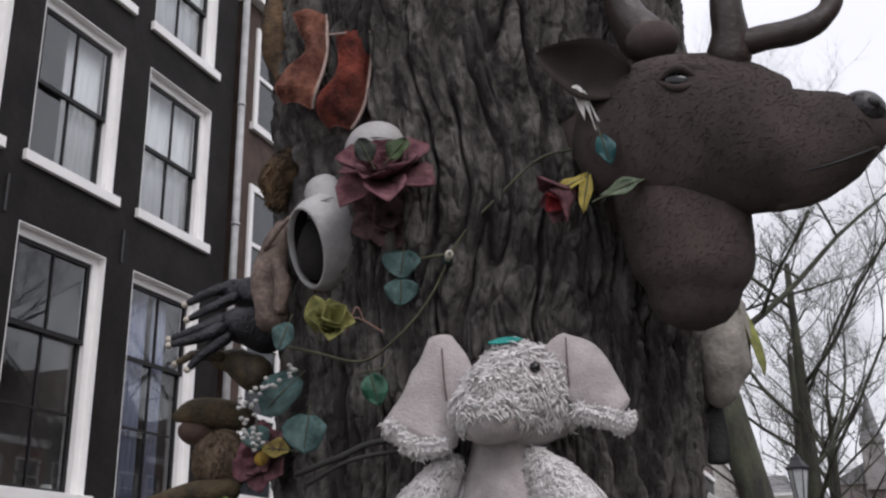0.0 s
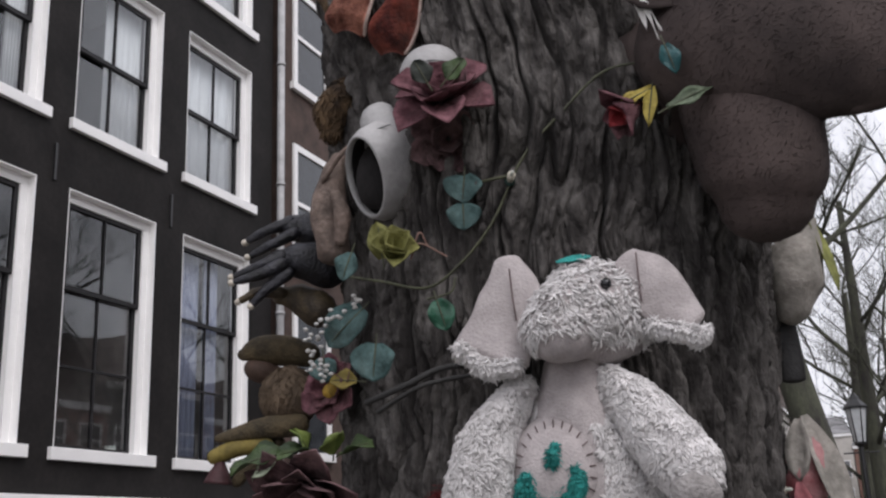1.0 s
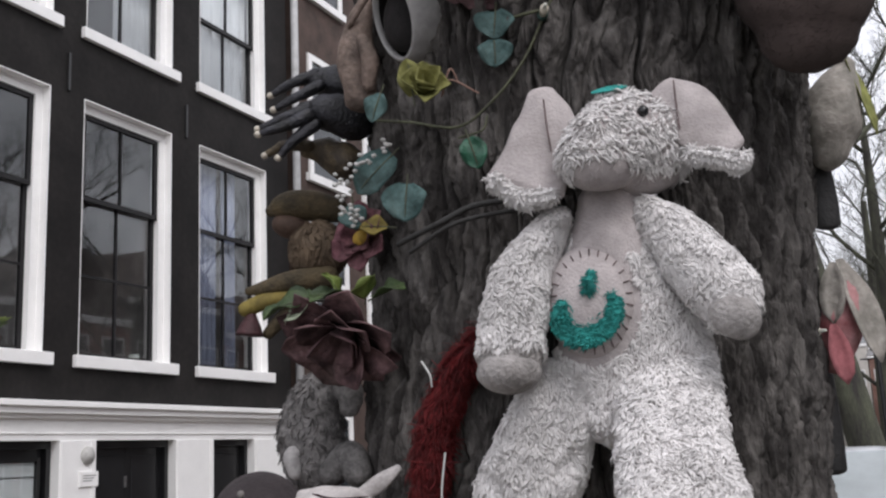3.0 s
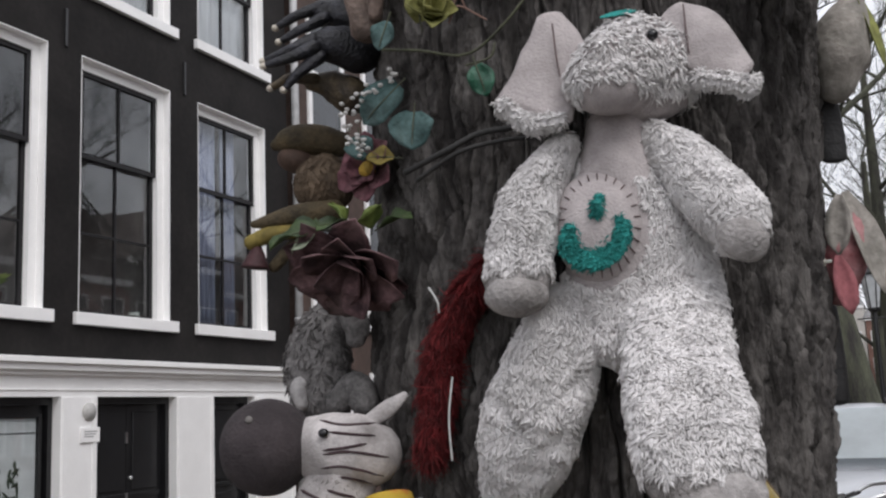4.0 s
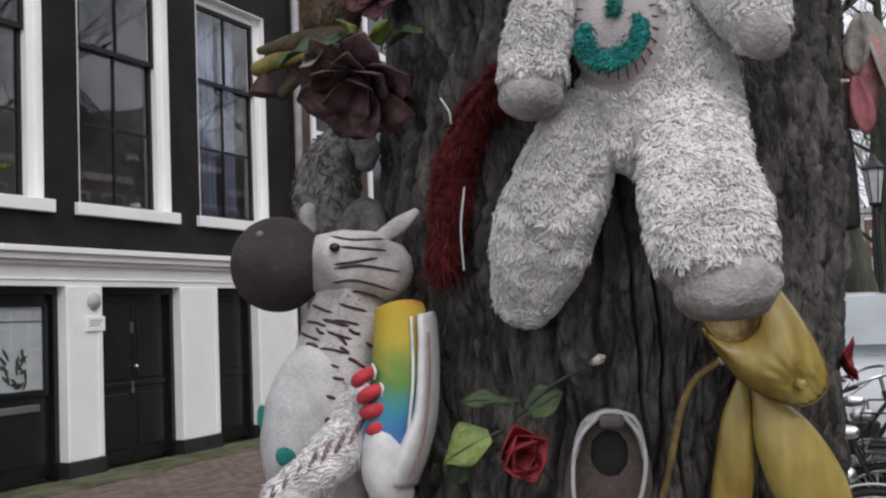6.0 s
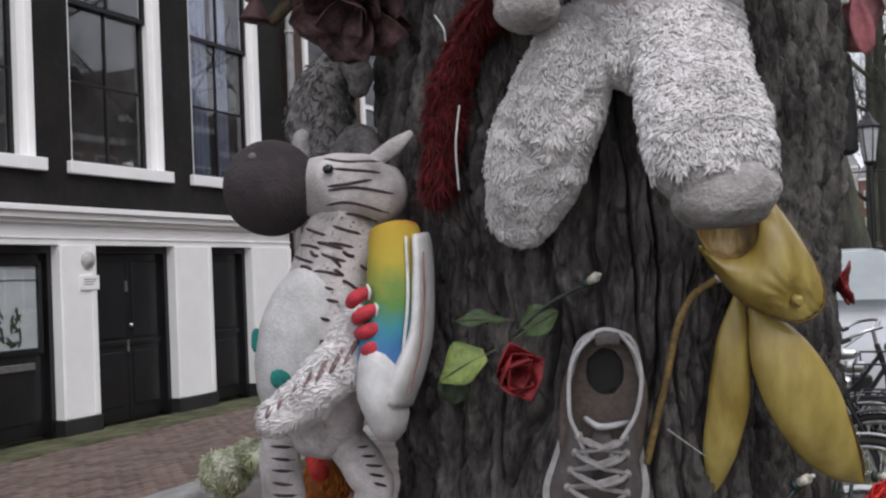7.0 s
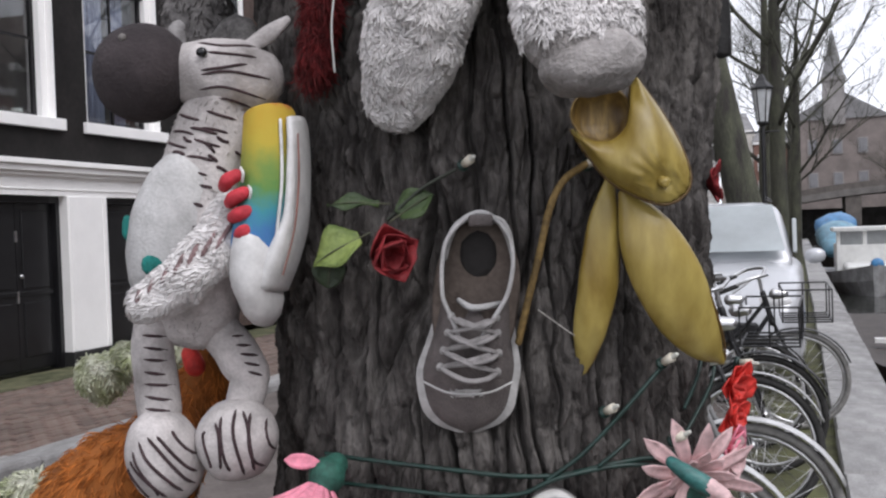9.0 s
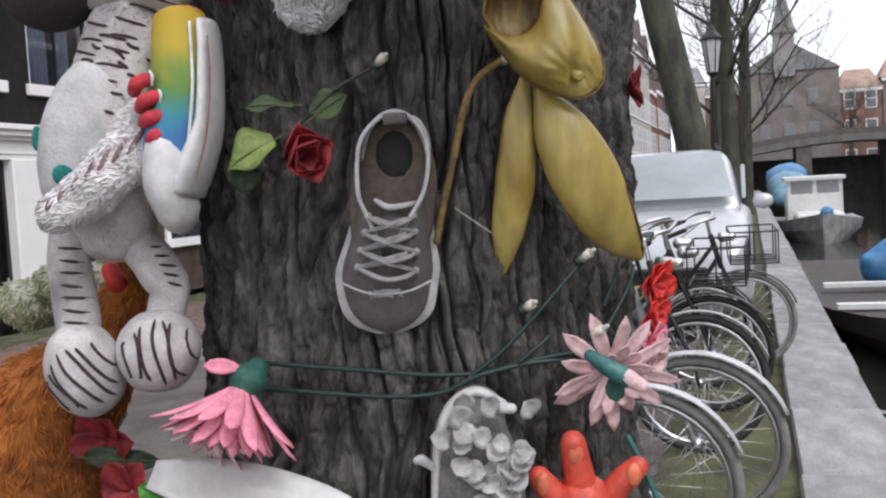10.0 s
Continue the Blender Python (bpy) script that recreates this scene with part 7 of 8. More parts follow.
    fur = tufts(faces_of(b), 600, 0.016, 0.0018, 0.6, rnd=0.8)
    add_tube(b, [(-0.718, 0.030, 1.128, .02), (-0.608, 0.000, 1.147, .03)], seg=8)
    p = part("body", b, ML, gl)
    part("fur", fur, ML, p, kind="stuff")


def right_edge():
    MW = mat("grey_white_petal_cloth", (0.34, 0.32, 0.28), 0.9, 0.35, 24, 0.5, 120, second=(0.46, 0.42, 0.38), dirt=0.4)
    MPK = mat("faded_pink_cloth", (0.40, 0.12, 0.13), 0.85, 0.35, 24, 0.4, 120, second=(0.55, 0.30, 0.30))
    MGR = mat("yellow_green_edge", (0.24, 0.25, 0.07), 0.8, 0.35, 30)
    b = thing("cloth_tulip", (0.33, -0.04, 2.18), "grey white cloth tulip with a yellow green edge", "artificial flower", "cloth tulips")
    part("cup", tube([(0.385, -0.050, 2.314, .016), (0.365, -0.050, 2.272, .038), (0.353, -0.050, 2.226, .042), (0.349, -0.050, 2.189, .026)], seg=16, wobble=0.006), MW, b)
    part("edge_petal", petal((0.385, -0.060, 2.323), (0.25, 0, -1), (0.8, -0.6, 0), 0.12, 0.035, 0.0, 0.3), MGR, b)
    b = thing("cloth_tulip", (0.31, -0.06, 1.88), "faded pink cloth tulip with grey outer petals", "artificial flower", "cloth tulips")
    part("cup", tube([(0.340, -0.050, 2.017, .012), (0.338, -0.050, 1.982, .028), (0.331, -0.050, 1.935, .032), (0.325, -0.050, 1.896, .022)], seg=16, wobble=0.005), MPK, b)
    part("outer_petal", petal((0.337, -0.070, 2.030), (0.28, 0, -1), (0.5, -0.85, 0), 0.15, 0.05, 0.0, 0.5), MW, b)
    part("outer_petal", petal((0.329, -0.080, 2.025), (-0.1, 0, -1), (-0.4, -0.9, 0), 0.085, 0.035, 0.0, 0.5), MW, b)
    part("inner_petal", petal((0.316, -0.090, 1.939), (0.1, -0.05, -1), (0, -1, 0), 0.085, 0.030, 0.1, 0.5), mat("deep_pink_cloth", (0.30, 0.10, 0.11), 0.85, 0.3, 30), b)
    ML = mat("black_leather", (0.014, 0.013, 0.013), 0.6, 0.3, 30, 0.4)
    s = thing("leather_strap", (0.347, -0.020, 2.167), "black leather strap hanging at the trunk's edge", "strap", "black leather straps")
    part("strap", tube([(0.337, -0.020, 2.177, .018, .006), (0.341, -0.020, 2.125, .019, .006), (0.342, -0.020, 2.088, .018, .006)], seg=12, up=(1, 0, 0)), ML, s)
    s = thing("leather_strap", (0.310, -0.020, 1.820), "black leather strap hanging at the trunk's edge", "strap", "black leather straps")
    part("strap", tube([(0.308, -0.020, 1.875, .016, .008), (0.310, -0.020, 1.804, .018, .009), (0.311, -0.020, 1.746, .017, .008)], seg=12, up=(1, 0, 0)), ML, s)


plush_elephant()
plush_zebra()
rainbow_sneaker()
low_sneaker()
deer_head()
yellow_petals()
small_toys()
top_finds()
flowers_and_leaves()
low_finds()
right_edge()


# ---- street, quay and distance ----
ID = Matrix()


def add_ring(bm, c, R, r, axis="y", seg=36, sec=8, a0=0.0, a1=2 * math.pi, flat=1.0):
    full = abs(a1 - a0 - 2 * math.pi) < 1e-6
    n = seg if full else seg + 1
    rings = []
    for i in range(n):
        a = a0 + (a1 - a0) * i / seg
        d = V(math.cos(a), 0, math.sin(a))
        rings.append([bm.verts.new(V(*c) + d * (R + r * math.cos(b)) + V(0, r * flat * math.sin(b), 0)) for b in np.linspace(0, 2 * math.pi, sec, endpoint=False)])
    for i in range(n if full else n - 1):
        A, B = rings[i], rings[(i + 1) % n]
        for k in range(sec):
            bm.faces.new((A[k], A[(k + 1) % sec], B[(k + 1) % sec], B[k]))
    if not full:
        bm.faces.new(rings[0])
        bm.faces.new(rings[-1])
    return bm


def bicycle(label, m, rack=False, guard=None, bars=None, tyre=None, saddle=True):
    """A town bicycle along x: the front hub stands at the origin's right, z up."""
    guard, bars, tyre = guard or M_BLACKMETAL, bars or M_STEEL, tyre or M_RUBBER
    t = thing("bicycle", (0, 0, 0), label, "bicycle", "bicycles parked along the quay", ID)
    R = 0.335

    def wheel(x, nm):
        w = part(nm, add_ring(bmesh.new(), (x, 0, R + 0.02), R, 0.02), tyre, t, "bicycle tyre")
        part("rim", add_ring(bmesh.new(), (x, 0, R + 0.02), R - 0.028, 0.011, flat=0.8), M_STEEL, w, "steel rim")
        sp = bmesh.new()
        for k in range(28):
            a = 2 * math.pi * k / 28
            d = V(math.cos(a), 0, math.sin(a))
            s = 0.025 if k % 2 else -0.025
            tt = V(-d.z, 0, d.x) * (0.03 if k % 4 < 2 else -0.03)
            add_tube(sp, [(*(V(x, s, R + 0.02) + tt), 0.0014), (*(V(x, 0, R + 0.02) + d * (R - 0.03)), 0.0014)], seg=4, n=1, ends=False)
        part("spoke_web", sp, M_STEEL, w, "thin steel spokes", kind="stuff")
        part("hub", tube([(x, -0.05, R + 0.02, 0.024), (x, 0.05, R + 0.02, 0.024)], seg=12, n=1, ends=False), M_STEEL, w, "steel hub")
        part("mudguard", add_ring(bmesh.new(), (x, 0, R + 0.02), R + 0.035, 0.006, seg=24, a0=radians(20), a1=radians(200), flat=5.0), guard, t, "curved mudguard")
    wheel(0, "front_wheel")
    wheel(-1.08, "rear_wheel")
    def rod(nm, pts, r, mm=m):
        return part(nm, tube([(*p, r) for p in pts], seg=9, n=4), mm, t)
    for s in (-0.055, 0.055):
        rod("fork_blade", [(0, s, R + 0.02), (-0.06, s, 0.55), (-0.16, s * 0.6, 0.78)], 0.011)
    rod("head_tube", [(-0.16, 0, 0.76), (-0.22, 0, 0.98)], 0.02)
    rod("down_tube", [(-0.18, 0, 0.82), (-0.40, 0, 0.50), (-0.62, 0, 0.30)], 0.017)
    rod("top_tube", [(-0.20, 0, 0.92), (-0.42, 0, 0.66), (-0.66, 0, 0.52)], 0.015)
    rod("seat_tube", [(-0.62, 0, 0.30), (-0.76, 0, 0.88)], 0.016)
    for s in (-0.06, 0.06):
        rod("chain_stay", [(-0.62, s * 0.5, 0.30), (-1.08, s, R + 0.02)], 0.009)
        rod("seat_stay", [(-0.73, s * 0.4, 0.76), (-1.08, s, R + 0.02)], 0.008)
    rod("stem", [(-0.22, 0, 0.96), (-0.245, 0, 1.10)], 0.013, M_STEEL)
    h = rod("handlebar", [(-0.42, -0.28, 1.06), (-0.32, -0.29, 1.11), (-0.20, -0.20, 1.13), (-0.22, 0, 1.10), (-0.20, 0.20, 1.13), (-0.32, 0.29, 1.11), (-0.42, 0.28, 1.06)], 0.0125, bars)
    for s in (-0.285, 0.285):
        part("grip", tube([(-0.40, s, 1.065, 0.017), (-0.52, s * 0.97, 1.02, 0.016)], seg=9), M_RUBBER, h, "black rubber grip")
    rod("brake_lever", [(-0.28, -0.26, 1.12), (-0.36, -0.27, 1.06), (-0.46, -0.27, 0.99)], 0.005, M_STEEL)
    part("headlamp", tube([(-0.14, 0, 0.97, 0.04), (-0.08, 0, 0.97, 0.032)], seg=14), M_STEEL, t, "chrome headlamp")
    if saddle:
        part("saddle", tube([(-0.66, 0, 0.96, 0.035, 0.028), (-0.80, 0, 0.965, 0.075, 0.032), (-0.92, 0, 0.97, 0.095, 0.03)], seg=14), M_RUBBER, t, "black saddle")
    part("carrier", boxes(((-1.42, -0.07, 0.745), (-0.86, -0.058, 0.757)), ((-1.42, 0.058, 0.745), (-0.86, 0.07, 0.757)), *[((x, -0.058, 0.745), (x + 0.01, 0.058, 0.757)) for x in (-1.42, -1.25, -1.08, -0.90)]), M_BLACKMETAL, t, smooth=False)
    part("chain_case", boxes(((-1.12, 0.035, 0.26), (-0.54, 0.06, 0.40)), bevel=0.02), guard, t, smooth=False)
    rod("crank", [(-0.62, 0.08, 0.30), (-0.52, 0.09, 0.18)], 0.009, M_STEEL)
    part("pedal", boxes(((-0.56, 0.09, 0.165), (-0.47, 0.17, 0.19)), bevel=0.004), M_RUBBER, t, smooth=False)
    if rack:
        rk = rod("front_rack", [(-0.10, 0.0, 0.80), (0.06, 0.0, 0.80), (0.22, 0.0, 0.80)], 0.007, M_BLACKMETAL)

        def bar(p, q, r=0.006):
            part("rack_bar", tube([(*p, r), (*q, r)], seg=6, n=1), M_BLACKMETAL, rk)
        for z in (0.80, 1.02):
            for p, q in (((-0.10, -0.2), (0.22, -0.2)), ((0.22, -0.2), (0.22, 0.2)), ((0.22, 0.2), (-0.10, 0.2)), ((-0.10, 0.2), (-0.10, -0.2))):
                bar((*p, z), (*q, z))
        for x, y in ((-0.10, -0.2), (0.22, -0.2), (0.22, 0.2), (-0.10, 0.2), (0.06, -0.2), (0.06, 0.2), (0.22, 0)):
            bar((x, y, 0.80), (x, y, 1.02), 0.005)
        for y in (-0.1, 0.1):
            bar((-0.10, y, 0.80), (0.22, y, 0.80), 0.005)
    return t


def bicycles():
    grey = mat("grey_frame_paint", (0.22, 0.22, 0.22), 0.4, 0.15, 20, 0.1)
    white = mat("white_tyre_wall", (0.45, 0.44, 0.42), 0.7, 0.2, 20, 0.2)
    pale = mat("pale_grey_guard", (0.5, 0.5, 0.5), 0.4, 0.15, 20, 0.1)
    greytyre = mat("dusty_grey_tyre", (0.20, 0.195, 0.185), 0.8, 0.2, 20, 0.2)
    dark, teal = M_BLACKMETAL, mat("teal_frame_paint", (0.02, 0.12, 0.12), 0.4, 0.2, 20, 0.1)
    rows = [("worn teal town bicycle with grey tyres", teal, False, pale, greytyre, 0.62, 3.67, 3, 4), ("grey town bicycle with pale tyres", grey, False, pale, greytyre, 0.79, 4.33, -4, 6), ("black town bicycle with a pale mudguard", dark, False, pale, None, 0.74, 5.45, 3, -5), ("black town bicycle with crate rack", dark, True, dark, None, 0.78, 6.4, -3, 5), ("black town bicycle with white handlebar", dark, False, dark, None, 0.70, 7.1, 5, -6), ("black town bicycle with dusty grey tyre", dark, True, dark, greytyre, 0.96, 7.75, 4, 4)]
    for label, m, rack, guard, tyre, x, y, yaw, lean in rows:
        b = bicycle(label, m, rack, guard, M_STEEL, tyre)
        b.matrix_basis = pose(x, y, 0.022, lean, 0, yaw)


def parked_car():
    MP = mat("silver_grey_paint", (0.52, 0.53, 0.55), 0.25, 0.06, 3.0, 0.02, metal=0.2)
    # the sky's pale reflection is put into the glass base colour
    MG = mat("sky_coloured_glass", (0.60, 0.64, 0.65), 0.10, 0.1, 2.0, 0.0)
    c = thing("parked_car", (0.16, 11, 0), "silver grey parked car facing along the quay", "car", frame_of=ID)
    bm = bmesh.new()
    sec = [(9.02, 0.72, 0.32, 0.70), (9.12, 0.82, 0.24, 0.92), (9.5, 0.87, 0.22, 1.06), (10.0, 0.88, 0.22, 1.13), (11.0, 0.88, 0.22, 1.12), (12.4, 0.88, 0.22, 1.12), (12.9, 0.84, 0.26, 1.06), (13.0, 0.76, 0.34, 0.9)]

    def loft(bm, rows, e=0.32):
        rings = []
        for y, w, z0, z1, *tp in rows:
            k = tp[0] if tp else 1.0
            ring = []
            for a in np.linspace(0, 2 * math.pi, 28, endpoint=False):
                ca, sa = math.cos(a), math.sin(a)
                x = math.copysign(abs(ca) ** e, ca) * w
                z = math.copysign(abs(sa) ** e, sa)
                x *= 1 + (k - 1) * (z + 1) / 2
                ring.append(bm.verts.new((0.16 + x, y, (z0 + z1) / 2 + z * (z1 - z0) / 2)))
            rings.append(ring)
        for A, B in zip(rings, rings[1:]):
            for k in range(28):
                bm.faces.new((A[k], A[(k + 1) % 28], B[(k + 1) % 28], B[k]))
        bm.faces.new(rings[0])
        bm.faces.new(rings[-1])
    loft(bm, sec)
    body = part("body", bm, MP, c, "silver grey painted body")
    bm = bmesh.new()
    loft(bm, [(10.0, 0.80, 1.0, 1.16, 0.95), (10.35, 0.80, 1.0, 1.40, 0.88), (10.75, 0.80, 1.0, 1.66, 0.82), (11.2, 0.80, 1.0, 1.70, 0.80), (12.3, 0.80, 1.0, 1.68, 0.80), (12.75, 0.79, 1.0, 1.35, 0.85), (12.85, 0.78, 1.0, 1.15, 0.9)], 0.3)
    part("cabin", bm, MP, c, "silver grey cabin and roof")
    bm = bmesh.new()
    q = [V(-0.56, 9.96, 1.17), V(0.88, 9.96, 1.17), V(0.76, 10.66, 1.60), V(-0.44, 10.66, 1.60)]
    for p in q:
        p.y -= 0.05
        p.z += 0.06
    vs = [bm.verts.new(p) for p in q]
    bm.faces.new(vs)
    bmesh.ops.solidify(bm, geom=bm.faces, thickness=0.012)
    part("windscreen", bm, MG, c, "windscreen with the sky's pale reflection in its colour", smooth=False)
    for s in (-1, 1):
        x = 0.16 + s * 0.80
        part("side_window", boxes(((x - 0.02, 10.9, 1.18), (x + 0.02, 12.3, 1.52)), bevel=0.01), MG, c, smooth=False)
        part("wing_mirror", blob((0.16 + s * 0.98, 10.35, 1.16), (0.10, 0.06, 0.075), sub=2), MP, c, "grey wing mirror")
        part("headlight", blob((0.16 + s * 0.62, 9.12, 0.82), (0.16, 0.06, 0.075), sub=2), mat("headlight_plastic", (0.6, 0.6, 0.6), 0.1, 0.1, 10, 0.0), c, "clear headlight")
        for y in (9.75, 12.25):
            w = part("wheel", add_ring(bmesh.new(), (0, 0, 0), 0.24, 0.085, seg=24, sec=8), M_RUBBER, c, "black tyre")
            w.matrix_basis = Matrix.Translation(V(0.16 + s * 0.80, y, 0.32) - OFFSET[c.name]) @ pose(0, 0, 0, 0, 0, 90)
            r = part("rim", tube([(0, -0.05, 0, 0.19), (0, 0.05, 0, 0.19)], seg=18, n=1, ends=False), M_STEEL, w, "steel rim")
            for v in r.data.vertices:
                v.co += OFFSET[c.name]
    part("grille", boxes(((-0.34, 9.00, 0.52), (0.66, 9.08, 0.66)), bevel=0.02), M_BLACKMETAL, c, smooth=False)
    part("number_plate", boxes(((-0.10, 8.985, 0.40), (0.42, 9.01, 0.51)), bevel=0.004), mat("plate_yellow", (0.5, 0.36, 0.02), 0.5, 0.1, 10), c, "plain yellow plate", smooth=False)
    part("wiper", tube([(-0.35, 9.93, 1.20, 0.008), (0.1, 10.0, 1.245, 0.008), (0.35, 10.1, 1.31, 0.006)], seg=6), M_BLACKMETAL, c)
    part("roof_rail", tube([(0.70, 10.9, 1.73, 0.015), (0.72, 12.2, 1.72, 0.015)], seg=8), M_BLACKMETAL, c)


def bare_tree(x, y, height, r, lean, seed, fork=2.9, name="bare_tree"):
    rr = random.Random(seed)
    MB = mat("wet_dark_bark", (0.055, 0.05, 0.045), 0.95, 0.35, 6.0, 0.7, 50.0, second=(0.085, 0.09, 0.06), stretch=(1, 1, 0.3), depth=0.02)
    t = thing(name, (x, y, 0), "bare winter street tree on the quay", "tree", "bare trees along the canal", ID)
    lx, ly = lean
    trunk = [(x, y, -0.05, r * 1.35), (x + lx * 0.6, y + ly * 0.6, 0.6, r * 1.05), (x + lx * fork, y + ly * fork, fork, r * 0.9), (x + lx * fork * 1.6, y + ly * fork * 1.6, fork * 1.6, r * 0.72), (x + lx * height * 0.7, y + ly * height * 0.7, height * 0.7, r * 0.35)]
    part("trunk", tube(trunk, seg=12, n=5, wobble=0.02, freq=4.0), MB, t)
    twigs = bmesh.new()

    def grow(bm, p, d, L, rad, depth):
        pts = [(*p, rad)]
        q = p.copy()
        dd = d.copy()
        kids = []
        n = 4
        for k in range(n):
            dd = (dd + V(rr.uniform(-.22, .22), rr.uniform(-.22, .22), rr.uniform(-.08, .2))).normalized()
            q = q + dd * (L / n)
            rd = rad * (1 - 0.6 * (k + 1) / n)
            pts.append((*q, rd))
            if depth:
                kids.append((q.copy(), dd.copy(), rd))
        add_tube(bm, pts, seg=6 if depth > 1 else 4, n=2 if depth else 1, ends=False)
        if depth:
            for kp, kd, kr in kids:
                for _ in range(3 if depth == 2 else (2 if depth < 3 else 1)):
                    v = V(rr.uniform(-1, 1), rr.uniform(-1, 1), rr.uniform(-0.25, 0.8))
                    grow(twigs if depth <= 3 else bm, kp, (kd * 0.55 + v.normalized() * 0.8).normalized(), L * rr.uniform(0.4, 0.62), kr * 0.62, depth - 1)
    for k in range(6):
        z = fork + (height * 0.62 - fork) * k / 5
        a = k * 2.3 + seed
        bm = bmesh.new()
        p = V(x + lx * z, y + ly * z, z)
        grow(bm, p, V(math.cos(a), math.sin(a), 0.75).normalized(), height * rr.uniform(0.34, 0.46), r * 0.27, 4 if y < 40 else 3)
        part("limb", bm, MB, t)
    part("twig_crown", twigs, MB, t, "fine bare twigs", kind="stuff")


def street_trees():
    bare_tree(0.68, 14.3, 10, 0.23, (-0.20, 0.0), 2, 4.2)
    bare_tree(0.66, 22.0, 12, 0.17, (0.0, 0.0), 5, 3.3)
    bare_tree(0.2, 28.0, 11, 0.19, (0.02, 0.0), 9)
    bare_tree(0.9, 36.0, 11, 0.19, (0.03, 0.0), 31)
    bare_tree(0.7, 47.0, 11, 0.22, (0.03, 0.0), 12)
    bare_tree(15.2, 52.0, 10, 0.2, (0.0, 0.0), 14)
    bare_tree(14.9, 64.0, 10, 0.2, (0.0, 0.0), 17)
    bare_tree(9.6, 96.0, 9, 0.22, (0.0, 0.0), 21)


def street_lamp():
    x, y = 0.42, 20.6
    s = thing("street_lamp", (x, y, 0), "old black street lantern on a slender post", "street lamp", frame_of=ID)
    part("post", tube([(x, y, 0, 0.10), (x, y, 0.5, 0.085), (x, y, 0.9, 0.055), (x, y, 3.35, 0.042)], seg=12, n=3), M_BLACKMETAL, s)
    part("ladder_bar", tube([(x - 0.3, y, 3.2, 0.015), (x + 0.3, y, 3.2, 0.015)], seg=8, n=1), M_BLACKMETAL, s)
    def prism(rows, seg=6):
        bm = bmesh.new()
        rings = [[bm.verts.new((x + r * math.cos(a), y + r * math.sin(a), z)) for a in np.linspace(0, 2 * math.pi, seg, endpoint=False)] for z, r in rows]
        for A, B in zip(rings, rings[1:]):
            for k in range(seg):
                bm.faces.new((A[k], A[(k + 1) % seg], B[(k + 1) % seg], B[k]))
        bm.faces.new(rings[0])
        bm.faces.new(rings[-1])
        return bm
    part("lantern_glass", prism([(3.38, 0.10), (4.0, 0.18)]), mat("milky_lantern_glass", (0.55, 0.57, 0.58), 0.2, 0.1, 8, 0.0), s, "milky lantern glass", smooth=False)
    part("lantern_roof", prism([(4.0, 0.21), (4.04, 0.215), (4.17, 0.10), (4.22, 0.08), (4.3, 0.03)]), M_BLACKMETAL, s, smooth=False)
    part("lantern_base", prism([(3.30, 0.05), (3.36, 0.115), (3.39, 0.115)]), M_BLACKMETAL, s, smooth=False)
    for k in range(6):
        a = k * math.pi / 3
        part("lantern_bar", tube([(x + 0.102 * math.cos(a), y + 0.102 * math.sin(a), 3.38, 0.012), (x + 0.183 * math.cos(a), y + 0.183 * math.sin(a), 4.0, 0.012)], seg=5, n=1, ends=False), M_BLACKMETAL, s)


def boat(label, x, y0, y1, w, deck, hullm, name="moored_boat"):
    b = thing(name, (x, (y0 + y1) / 2, -1.05), label, "boat", "boats moored in the canal", ID)
    bm = bmesh.new()
    rings = []
    for k in range(11):
        s = k / 10
        y = y0 + (y1 - y0) * s
        ww = w * (0.05 + 0.95 * math.sin(min(s / 0.45, 1) * math.pi / 2))
        zz = deck + 0.35 * (1 - min(s / 0.5, 1)) ** 2
        ring = [(-ww, zz), (-ww * 0.93, (zz - 1.0) / 2), (-ww * 0.6, -1.15), (ww * 0.6, -1.15), (ww * 0.93, (zz - 1.0) / 2), (ww, zz), (ww * 0.85, zz - 0.04), (-ww * 0.85, zz - 0.04)]
        rings.append([bm.verts.new((x + a, y, z)) for a, z in ring])
    for A, B in zip(rings, rings[1:]):
        for k in range(8):
            bm.faces.new((A[k], A[(k + 1) % 8], B[(k + 1) % 8], B[k]))
    bm.faces.new(rings[0])
    bm.faces.new(rings[-1])
    part("hull", bm, hullm, b, smooth=False)
    return b


